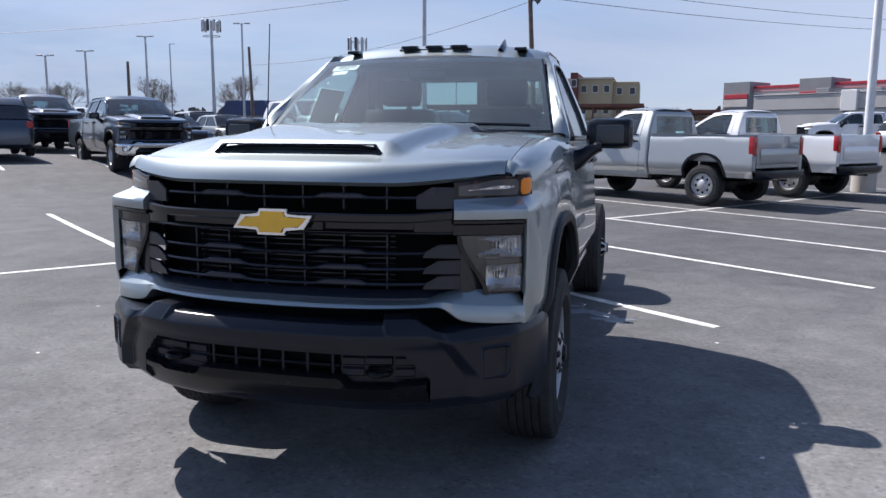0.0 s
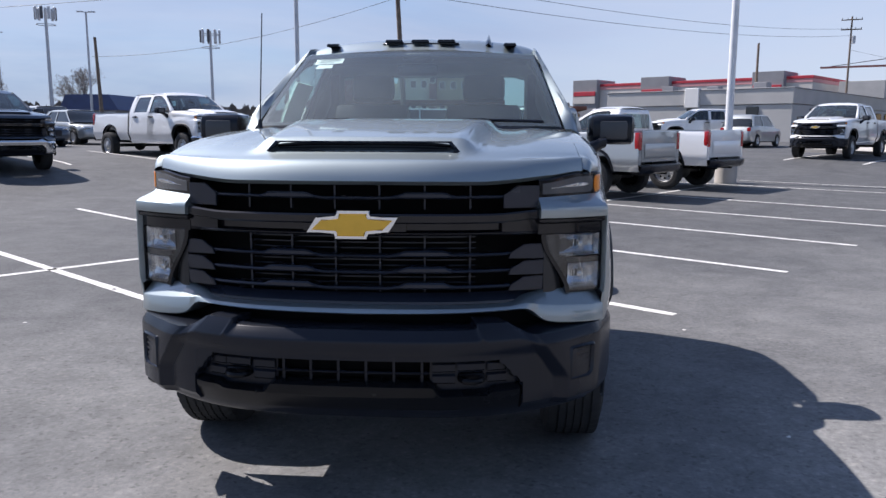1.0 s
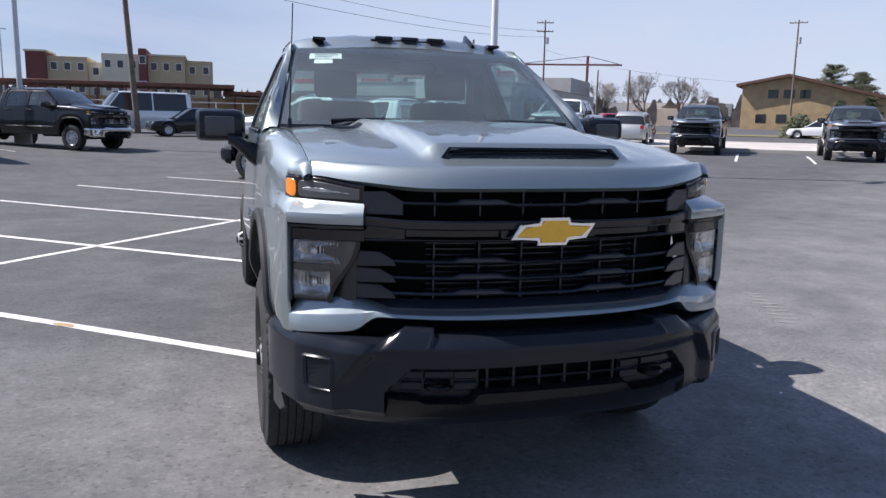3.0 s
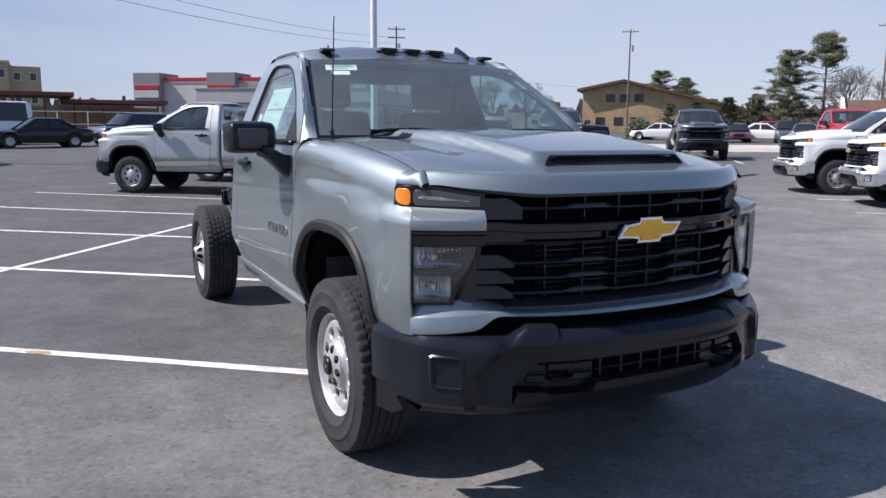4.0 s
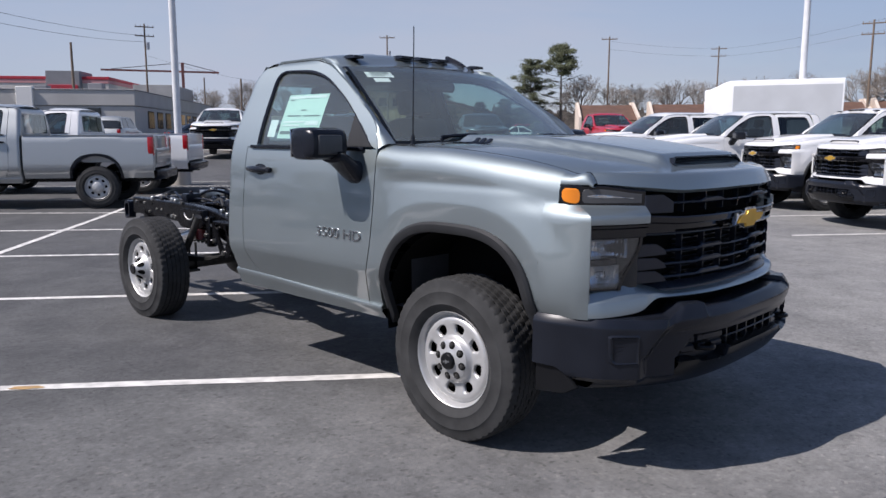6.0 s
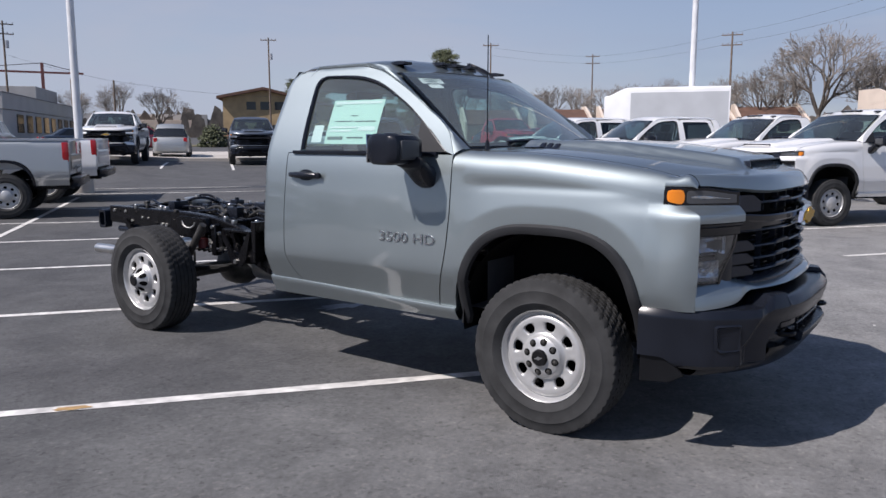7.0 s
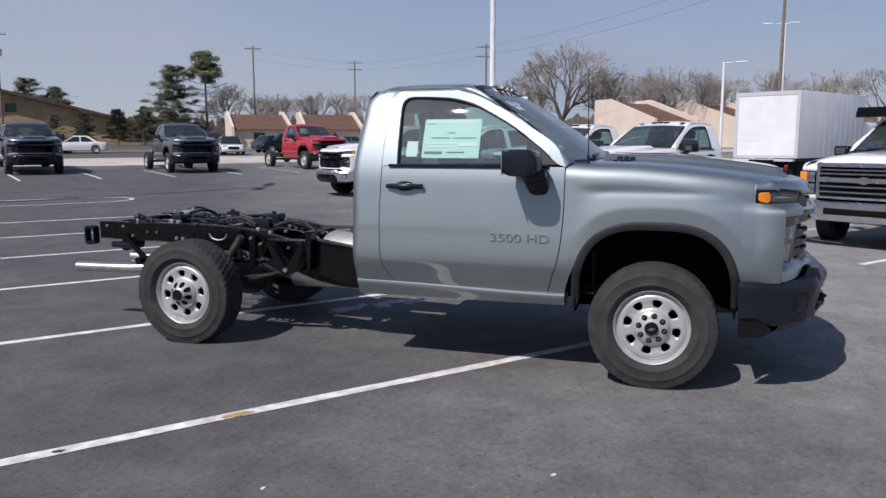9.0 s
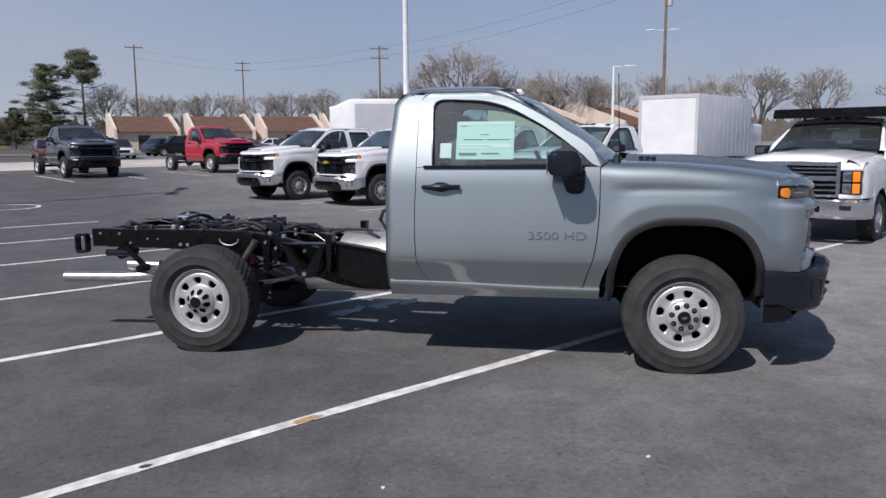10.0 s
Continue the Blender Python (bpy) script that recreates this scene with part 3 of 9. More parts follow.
def build_wiper(x0):
    bm = bmesh.new()
    a = Vector((x0, 0.46, 1.535))
    pts = [a + Vector((0.62 * t, -0.045 * t * (1 - t) + 0.02 * t, 0.016 + 0.008 * math.sin(3 * t))) for t in steps(0, 1, 8)]
    tube(bm, pts, 0.009, 6)
    tube(bm, [a, a + Vector((0.10, 0.01, 0.022)), a + Vector((0.30, 0.0, 0.028))], 0.009, 6)
    return bm


# ---------------------------------------------------------------- heavy pickup: nose
def band(bm, x0, x1, low, high, out=0.0, n=30, deep=0.04, y_of=None):
    """A strip across the nose between two height curves, with thickness."""
    f = y_of or nose
    front, rows = [], []
    for x in steps(x0, x1, n):
        lo, hi = low(x) if callable(low) else low, high(x) if callable(high) else high
        y = f(x) - (out(x) if callable(out) else out)
        rows.append([(x, y + deep, lo), (x, y + 0.006, lo), (x, y, lo + 0.006), (x, y, hi - 0.006), (x, y + 0.006, hi), (x, y + deep, hi)])
    vs = sheet(bm, rows)
    for end in (vs[0], vs[-1]):
        bm.faces.new(end)


def plateau(x):
    """Raised stretch of a grille bar to each side of the middle."""
    a = abs(x)
    return smooth(0.150, 0.195, a) * (1 - smooth(0.330, 0.372, a))


def build_grille_back():
    bm = bmesh.new()
    rows = [[(x, nose(x) + 0.13, z) for z in (0.82, 1.31)] for x in steps(-0.74, 0.74, 24)]
    sheet(bm, rows)
    return bm


def build_shutter(z):
    """Thin slat of the radiator shutter behind the bars."""
    bm = bmesh.new()
    band(bm, -0.45, 0.45, z, z + 0.007, -0.095, 16, 0.02)
    return bm


def build_grille_bar(z, half=0.585):
    bm = bmesh.new()
    band(bm, -half, half, lambda x: z - 0.004 * (1 - smooth(0.12, 0.16, abs(x))), lambda x: z + 0.011 + 0.013 * plateau(x) - 0.004 * (1 - smooth(0.12, 0.16, abs(x))), -0.010, 96, 0.055)
    return bm


def build_grille_sill():
    """Sloping lower frame of the grille above the painted bar."""
    bm = bmesh.new()
    rows = [[(x, nose(x) + 0.004, 0.846), (x, nose(x) + 0.006, 0.856), (x, nose(x) + 0.050, 0.884), (x, nose(x) + 0.09, 0.880)] for x in steps(-0.66, 0.66, 40)]
    sheet(bm, rows)
    return bm


def build_grille_fin(x, z0, z1):
    bm = bmesh.new()
    box(bm, (x - 0.0035, nose(x) + 0.055, z0), (x + 0.0035, nose(x) + 0.085, z1))
    return bm


def build_cheek_step(s, z, x1):
    """One stepped panel where a grille bar widens towards the lamp."""
    bm = bmesh.new()
    pts = [(0.578, z - 0.012), (x1 + 0.012, z - 0.020), (x1, z + 0.039), (0.636, z + 0.040), (0.586, z + 0.011)]
    prism(bm, pts, lambda u, v, w: Vector((s * u, nose(u) + 0.016 - w + 0.10 * max(0, 0.64 - u), v)), 0.022, 0.003)
    return bm


def build_upper_step(s):
    """Panel between the upper grille and the marker lamp."""
    bm = bmesh.new()
    pts = [(0.556, 1.212), (0.694, 1.210), (0.692, 1.294), (0.610, 1.296), (0.556, 1.262)]
    prism(bm, pts, lambda u, v, w: Vector((s * u, nose(u) + 0.016 - w, v)), 0.020, 0.003)
    return bm


def build_crossbar():
    """Gloss bar through the badge: two blades with a slot between, closed at the ends and behind the badge."""
    bm = bmesh.new()
    lo = lambda x: 1.113 - 0.004 * smooth(0.45, 0.70, abs(x))
    hi = lambda x: 1.194 + 0.009 * smooth(0.52, 0.70, abs(x))
    band(bm, -0.715, 0.715, lo, lambda x: lo(x) + 0.014, 0.012, 44, 0.07)
    band(bm, -0.715, 0.715, lambda x: hi(x) - 0.036, hi, 0.024, 44, 0.07)
    band(bm, -0.70, 0.70, lambda x: lo(x) + 0.012, lambda x: hi(x) - 0.030, -0.012, 44, 0.04)
    band(bm, -0.195, 0.195, lambda x: lo(x) + 0.008, lambda x: hi(x) - 0.030, 0.006, 12, 0.04)
    for s in (-1, 1):
        a, b = sorted((s * 0.552, s * 0.722))
        band(bm, a, b, lambda x: lo(x) + 0.006, lambda x: hi(x) - 0.030, 0.010, 10, 0.06)
    return bm


def silver_low(x):
    """Lower edge of the painted bar: level in the middle, dipping under the lamps."""
    return LOW_EDGE(abs(x))


def silver_high(x):
    return HIGH_EDGE(abs(x))


LOW_EDGE = spline((0.0, 0.813), (0.50, 0.819), (0.640, 0.822), (0.668, 0.812), (0.712, 0.774), (0.745, 0.762), (0.80, 0.755), (0.90, 0.748), (1.02, 0.745))
HIGH_EDGE = spline((0.0, 0.853), (0.50, 0.850), (0.570, 0.850), (0.66, 0.870), (0.735, 0.887), (0.80, 0.885), (0.90, 0.878), (0.96, 0.874))


def bar_plan(x):
    """Plan of the painted bar between the lamps."""
    return nose(x) - 0.030 - 0.010 * smooth(0.5, 0.70, abs(x))


def corner(t, z=1.0, out=0.0):
    """Plan of the front corner from inside the lamp (t 0) round to the wheel opening (t 1).
    Above the brow it follows the hood's line; below it the skin stands further out."""
    def low(t):
        if t < 0.5:
            q = t / 0.5
            return Vector((lerp(0.70, 0.968, q), lerp(-0.937, -0.802, q) - 0.012 * math.sin(math.pi * q), 0))
        if t < 0.76:
            q = (t - 0.5) / 0.26
            b = Vector((side(-0.625, z), -0.625, 0))
            return Vector((0.968, -0.802, 0)) * (1 - q) ** 2 + Vector((b.x - 0.002, -0.728, 0)) * 2 * q * (1 - q) + b * q * q
        y = lerp(-0.625, -0.549, (t - 0.76) / 0.24)
        return Vector((side(y, z), y, 0))

    def high(t):
        if t < 0.5:
            q = t / 0.5
            x = lerp(0.687, 0.912, q)
            return Vector((x, nose(x) + 0.006, 0))
        if t < 0.76:
            q = (t - 0.5) / 0.26
            a = Vector((0.912, nose(0.912) + 0.006, 0))
            b = Vector((side(-0.612, z), -0.612, 0))
            c = Vector((0.952, -0.660, 0))
            return a * (1 - q) ** 2 + c * 2 * q * (1 - q) + b * q * q
        y = lerp(-0.612, -0.549, (t - 0.76) / 0.24)
        return Vector((side(y, z), y, 0))
    f = smooth(1.205, 1.258, z)
    g = smooth(0.90, 0.81, z)

    def at(t):
        p = low(t)
        if g > 0 and 0.2 < t < 0.8:
            p = p.lerp((low(t - 0.09) + p * 1.2 + low(t + 0.09)) / 3.2, g * smooth(0.2, 0.36, t) * smooth(0.8, 0.64, t))
        return p.lerp(high(t), f)
    d = at(min(1.0, t + 0.01)) - at(max(0.0, t - 0.01))
    n = Vector((d.y, -d.x, 0)).normalized()
    return at(t) + n * out


def build_lower_bar():
    """Painted bar below the grille, running under both lamps."""
    bm = bmesh.new()
    rows = []
    path = [(Vector((x, bar_plan(x), 0)), 0.0) for x in steps(0, 0.69, 34)] + [(corner(t, 0.80), t) for t in steps(0.0, 0.505, 16)]
    path = [(Vector((-p.x, p.y, 0)), t) for p, t in reversed(path[1:])] + path
    for k, (p, t) in enumerate(path):
        d = (path[min(k + 1, len(path) - 1)][0] - path[max(k - 1, 0)][0]).normalized()
        n = Vector((d.y, -d.x, 0))
        lo, hi = silver_low(p.x), silver_high(p.x)
        w = smooth(0.60, 0.74, abs(p.x))
        row = []
        for o, z in ((-0.10, lo - 0.002), (-0.006, lo - 0.001), (0.003, lo + 0.005), (lerp(-0.004, 0.0, w), lerp(lo, hi, lerp(0.50, 0.54, w))), (lerp(-0.007, -0.003, w), lerp(lo, hi, lerp(0.55, 0.57, w))),
                     (lerp(-0.044, -0.050, w), hi - 0.002), (-0.056, hi - 0.001), (-0.12, hi - 0.03)):
            q = p + n * o
            row.append((q.x, q.y, z))
        rows.append(row)
    sheet(bm, rows)
    return bm


def build_cheek(s):
    """Painted corner panel: brow under the marker lamp, and the skin outside the headlight round to the wheel opening."""
    bm = bmesh.new()

    def row(t, zs):
        return [(s * p.x, p.y, z) for z in zs for p in (corner(t, z, 0.0),)]
    ts = [0.505, 0.515, 0.53, 0.545, 0.56, 0.575, 0.59, 0.61, 0.63, 0.65, 0.68, 0.72, 0.76, 0.80, 0.84, 0.88, 0.94, 1.0]
    skin = [0.742, 0.78, 0.82, 0.86, 0.90, 0.95, 1.0, 1.05, 1.10, 1.14, 1.166, 1.185, 1.205, 1.218, 1.231, 1.244, 1.2555]
    rows = [row(t, skin) for t in ts]
    rows.insert(0, [(s * p.x, p.y, z) for z in skin for p in (corner(0.50, z, -0.004),)])
    rows.insert(0, [(s * p.x, p.y, z) for z in skin for p in (corner(0.493, z, -0.07 if 0.885 < z < 1.18 else -0.006),)])
    sheet(bm, rows, flip=s < 0)
    # brow over the headlight
    rows = []
    for t in steps(0.0, 0.505, 18):
        rs = [(-0.09, 1.172), (-0.010, 1.168), (-0.002, 1.171), (0.0, 1.178)]
        r = [(corner(t, 1.18, o), z) for o, z in rs] + [(corner(t, z, 0.0), z) for z in (1.20, 1.210, 1.222, 1.236, 1.248, 1.256)] + [(corner(t, 1.26, -0.06), 1.258)]
        rows.append([(s * p.x, p.y, z) for p, z in r])
    vs = sheet(bm, rows, flip=s < 0)
    bm.faces.new(vs[0])
    return bm


def build_lamp_housing(s):
    """Dark pocket of the headlight with its frame."""
    bm = bmesh.new()

    def strip(t0, t1, z0, z1, out, deep=0.09, n=10):
        rows = []
        for t in steps(t0, t1, n):
            f, b = corner(t, 1.0, out), corner(t, 1.0, out - deep)
            g = corner(t, 1.0, out - 0.005)
            lo = z0(t) if callable(z0) else z0
            rows.append([(s * b.x, b.y, lo), (s * g.x, g.y, lo), (s * f.x, f.y, lo + 0.005), (s * f.x, f.y, z1 - 0.005), (s * g.x, g.y, z1), (s * b.x, b.y, z1)])
        vs = sheet(bm, rows)
        bm.faces.new(vs[0])
        bm.faces.new(vs[-1])
    strip(0.0, 0.495, 1.150, 1.169, -0.010)
    strip(0.0, 0.495, 1.103, 1.151, -0.026)
    strip(0.482, 0.495, 0.872, 1.106, -0.024)
    strip(0.24, 0.495, 0.866, 0.886, -0.034)
    # slanted inner edge
    rows = []
    for z in steps(0.868, 1.108, 8):
        t = 0.055 + 0.20 * smooth(1.10, 0.86, z)
        a, b, c, d = corner(t - 0.035, 1.0, -0.10), corner(t - 0.03, 1.0, -0.030), corner(t, 1.0, -0.028), corner(t + 0.012, 1.0, -0.08)
        rows.append([(s * p.x, p.y, z) for p in (a, b, c, d)])
    sheet(bm, rows)
    return bm


def build_lamp_pocket(s):
    """Grey inner moulding of the headlight, with the bar between the two beams."""
    bm = bmesh.new()
    rows = []
    for k in range(15):
        t = lerp(0.055, 0.485, k / 14)
        d = 0.040 + 0.045 * smooth(0.10, 0.34, t)
        rows.append([(s * p.x, p.y, z) for z in (0.872, 0.93, 0.99, 1.05, 1.106) for p in (corner(t, 1.0, -d),)])
    sheet(bm, rows)
    rows = []
    for t in steps(0.25, 0.485, 8):
        a, b = corner(t, 1.0, -0.036 - 0.02 * (1 - smooth(0.25, 0.32, t))), corner(t, 1.0, -0.085)
        rows.append([(s * b.x, b.y, 0.985), (s * a.x, a.y, 0.988), (s * a.x, a.y, 1.008), (s * b.x, b.y, 1.012)])
    sheet(bm, rows)
    return bm


def build_reflector(s, z0, z1, t_in=0.24):
    """Fluted bowl of one beam."""
    bm = bmesh.new()
    rows = []
    n = 22
    for k in range(n + 1):
        t = lerp(t_in, 0.482, k / n)
        row = []
        for j in range(9):
            z = lerp(z0, z1, j / 8)
            d = 0.036 + 0.046 * math.sin(math.pi * k / n) ** 0.5 * math.sin(math.pi * j / 8) ** 0.5 + 0.006 * (k % 2) + 0.003 * (j % 2)
            p = corner(t, 1.0, -d)
            row.append((s * p.x, p.y, z))
        rows.append(row)
    sheet(bm, rows)
    c = corner(0.365, 1.0, -0.062)
    lathe(bm, [(0.001, 0.012), (0.010, 0.010), (0.014, 0.0), (0.014, -0.02)], 12, Matrix.Translation((s * c.x, c.y, (z0 + z1) / 2)) @ Matrix.Rotation(-math.pi / 2, 4, "Z"))
    return bm


def build_lens(s):
    bm = bmesh.new()
    rows = []
    for z in steps(0.878, 1.105, 5):
        t0 = 0.06 + 0.20 * smooth(1.10, 0.86, z)
        rows.append([(s * p.x, p.y, z) for t in steps(t0, 0.488, 10) for p in (corner(t, 1.0, -0.030),)])
    sheet(bm, rows)
    return bm


def build_upper_lamp(s, t0=0.0, t1=0.755, z0=1.243, z1=1.340, out=0.005, inset=0.0, round_out=0.05, round_in=0.0):
    """Slim lamp wrapping the corner above the brow, flush with the skin."""
    bm = bmesh.new()
    rows = []
    ts = sorted(set(steps(t0, t1, 20) + [t1 - round_out * f for f in (0.5, 0.25, 0.1, 0.02)]))
    for t in ts:
        back, f, g = corner(t, 1.30, out - 0.06), corner(t, 1.30, out), corner(t, 1.30, out - 0.004)
        top = z1 - inset - 0.024 * (1 - smooth(0.0, 0.42, t))
        lo = z0 + inset + 0.012 * smooth(0.55, 0.75, t)
        k = min(1.0, max(0.0, (t1 - t) / round_out))
        e = math.sqrt(max(0.0, 1 - (1 - k) ** 2)) * 0.5 + 0.5
        if round_in:
            k = min(1.0, max(0.0, (t - t0) / round_in))
            e *= math.sqrt(max(0.0, 1 - (1 - k) ** 2)) * 0.5 + 0.5
        m = (lo + top) / 2
        lo, top = lerp(m, lo, e), lerp(m, top, e)
        rows.append([(s * back.x, back.y, lo), (s * g.x, g.y, lo), (s * f.x, f.y, lo + 0.005), (s * f.x, f.y, lerp(lo, top, 0.6)), (s * f.x, f.y, top - 0.005), (s * g.x, g.y, top), (s * back.x, back.y, top)])
    vs = sheet(bm, rows, flip=s < 0)
    bm.faces.new(vs[0])
    bm.faces.new(vs[-1])
    return bm


def build_emblem(inset=0.0, depth=0.022):
    """Plain cross-shaped badge: a wide slanted bar with a block through it."""
    bm = bmesh.new()
    k = inset
    w, h, b, slant, hh = 0.160 - 1.9 * k, 0.029 - k, 0.060 - k, 0.022, 0.052 - k
    pts = [(-w - slant * 0.5, -h), (-b - 0.004, -h), (-b - 0.006, -hh), (b - 0.004, -hh), (b - 0.002, -h), (w - slant * 1.2, -h),
           (w + slant * 0.5, h), (b + 0.004, h), (b + 0.006, hh), (-b + 0.004, hh), (-b + 0.002, h), (-w + slant * 1.2, h)]
    prism(bm, pts, lambda u, v, q: Vector((u, nose(0) - 0.030 - q - inset * 0.6, 1.156 + v)), depth, 0.004)
    return bm


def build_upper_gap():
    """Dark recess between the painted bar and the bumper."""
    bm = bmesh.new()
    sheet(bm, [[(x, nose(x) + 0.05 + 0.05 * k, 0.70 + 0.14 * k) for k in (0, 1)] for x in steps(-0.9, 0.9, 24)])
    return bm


def bump_plan(x):
    """Plan of the bumper's face."""
    return -1.178 + 0.40 * (abs(x) / 0.985) ** 3.1


def bump_top(x):
    a = abs(x)
    return 0.771 + 0.022 * smooth(0.484, 0.506, a) - 0.050 * smooth(0.640, 0.705, a) + 0.004 * smooth(0.80, 0.95, a)


def bump_path():
    """Plan points of the bumper from one wheel opening to the other, with outward directions."""
    half = [Vector((x, bump_plan(x), 0)) for x in steps(0, 0.48, 20) + steps(0.49, 0.80, 62) + steps(0.82, 0.93, 6)]
    a = half[-1]
    for q in steps(0, 1, 14)[1:]:
        c = q * math.pi / 2
        half.append(Vector((a.x + (1.010 - a.x) * math.sin(c) ** 0.95, lerp(a.y, -0.535, 1 - (1 - q) ** 1.05), 0)))
    pts = [Vector((-p.x, p.y, 0)) for p in reversed(half[1:])] + half
    out = []
    for k, p in enumerate(pts):
        d = (pts[min(k + 1, len(pts) - 1)] - pts[max(k - 1, 0)]).normalized()
        out.append((p, Vector((d.y, -d.x, 0))))
    return out


INTAKE_HI = 0.656


def intake_half(z):
    return lerp(0.633, 0.552, min(1.0, max(0.0, (z - 0.560) / 0.090)))


def skid_top(x):
    """Lower edge of the intake: high under the grid, lower round the tow hooks."""
    a = abs(x)
    return 0.572 - 0.036 * smooth(0.300, 0.334, a) + 0.012 * smooth(0.500, 0.530, a)


def build_bumper():
    """Bumper skin: chamfered top, slanting ridges, sunk intake and wrapped corners."""
    bm = bmesh.new()
    rows = []
    for p0, n in bump_path():
        a = abs(p0.x)
        sg = 1 if p0.x > 0 else -1
        t = bump_top(p0.x)
        edge = t - 0.033 - 0.024 * smooth(0.486, 0.52, a) * (1 - smooth(0.64, 0.70, a))
        back = lerp(0.036, 0.020, smooth(0.66, 0.74, a))
        b = 0.450 + 0.012 * smooth(0.90, 1.0, a) + 0.050 * smooth(-0.74, -0.64, p0.y) * smooth(0.93, 0.97, a)
        row = []
        face = min(1.0, max(0.0, (a - 0.672) / 0.040))
        pull = smooth(0.40, 0.60, a) * (1 - smooth(0.80, 0.90, a))
        for i, z in enumerate([b, b + 0.010, 0.478, 0.500, 0.522, 0.545, 0.562, 0.590, 0.620, 0.640, 0.6535, 0.6585, 0.670, 0.685, 0.700, edge - 0.012, edge - 0.003, edge + 0.003, t - 0.008, t - 0.002, t + 0.001]):
            z = max(z, b + 0.006 * min(i, 2) + 0.001 * i)
            # columns lean with the slanting ridge
            ridge = lerp(0.786, 0.640, min(1.0, max(0.0, (z - 0.562) / 0.224)))
            x = a + (ridge - 0.690) * pull
            p = Vector((sg * x, bump_plan(x), 0)) if pull > 0 else p0
            o = 0.022 * face - 0.006 * smooth(0.74, 0.84, a)
            o -= 0.026 * smooth(0.482, 0.450, z)
            if z > edge:
                o -= back * (z - edge) / (t - edge)
            o -= 0.016 * smooth(0.715, 0.665, z) * (1 - face)
            if z < INTAKE_HI and x < intake_half(z):
                o -= 0.075
            elif z < 0.56 and x < 0.640:
                o -= 0.05
            q = p + n * o
            row.append((q.x, q.y, z))
        for d in (0.07, 0.16):
            q = p - n * d
            row.append((q.x, q.y, t + 0.004))
        rows.append(row)
    sheet(bm, rows)
    return bm


def build_bumper_lip():
    """Skid panel under the intake."""
    bm = bmesh.new()
    rows = []
    for x in steps(-0.628, 0.628, 90):
        y = bump_plan(x)
        z = skid_top(x)
        e = smooth(0.628, 0.59, abs(x))
        rows.append([(x, y + 0.090, z + 0.004), (x, y + 0.034, z), (x, y + 0.006 * (2 - e), z - 0.010), (x, y + 0.012, 0.524), (x, y + 0.018, 0.514), (x, y + 0.044, 0.474), (x, y + 0.056, 0.458), (x, y + 0.14, 0.444)])
    sheet(bm, rows)
    return bm


def build_chin():
    bm = bmesh.new()
    rows = []
    for x in steps(-0.91, 0.91, 40):
        y = bump_plan(x)
        rows.append([(x, y + 0.06, 0.462), (x, y + 0.075, 0.432), (x, y + 0.10, 0.412), (x, y + 0.30, 0.41)])
    sheet(bm, rows)
    return bm


def build_intake_back():
    bm = bmesh.new()
    sheet(bm, [[(x, bump_plan(x) + 0.088, z) for z in (0.52, 0.675)] for x in steps(-0.66, 0.66, 20)])
    return bm


def build_intake_upright(x):
    bm = bmesh.new()
    box(bm, (x - 0.005, bump_plan(x) + 0.046, 0.550), (x + 0.005, bump_plan(x) + 0.076, 0.660))
    return bm


def build_intake_bar(z):
    bm = bmesh.new()
    band(bm, -0.29, 0.29, z, z + 0.010, -0.042, 14, 0.03, bump_plan)
    return bm


def build_tow_bezel(s):
    """Moulded plate with short ribs round the tow hook."""
    bm = bmesh.new()
    x0, x1 = sorted((s * 0.29, s * 0.62))
    band(bm, x0, x1, 0.520, 0.668, -0.062, 12, 0.02, bump_plan)
    for a, b in ((0.300, 0.385), (0.505, 0.575)):
        for z0, z1 in ((0.562, 0.598), (0.606, 0.642)):
            c, d = sorted((s * a, s * b))
            band(bm, c, d, z0, z1, -0.050, 5, 0.02, bump_plan)
    x0, x1 = sorted((s * 0.395, s * 0.495))
    band(bm, x0, x1, 0.612, 0.646, -0.040, 5, 0.03, bump_plan)
    return bm


def build_tow_hook(s):
    bm = bmesh.new()
    y = bump_plan(0.445)
    tube(bm, [(s * (0.445 + 0.042 * math.cos(a)), y + 0.052 - 0.050 * math.sin(a), 0.584) for a in steps(0, math.pi, 12)], 0.012, 8)
    box(bm, (s * 0.445 - 0.050, y + 0.045, 0.570), (s * 0.445 + 0.050, y + 0.070, 0.604), 0.006)
    return bm


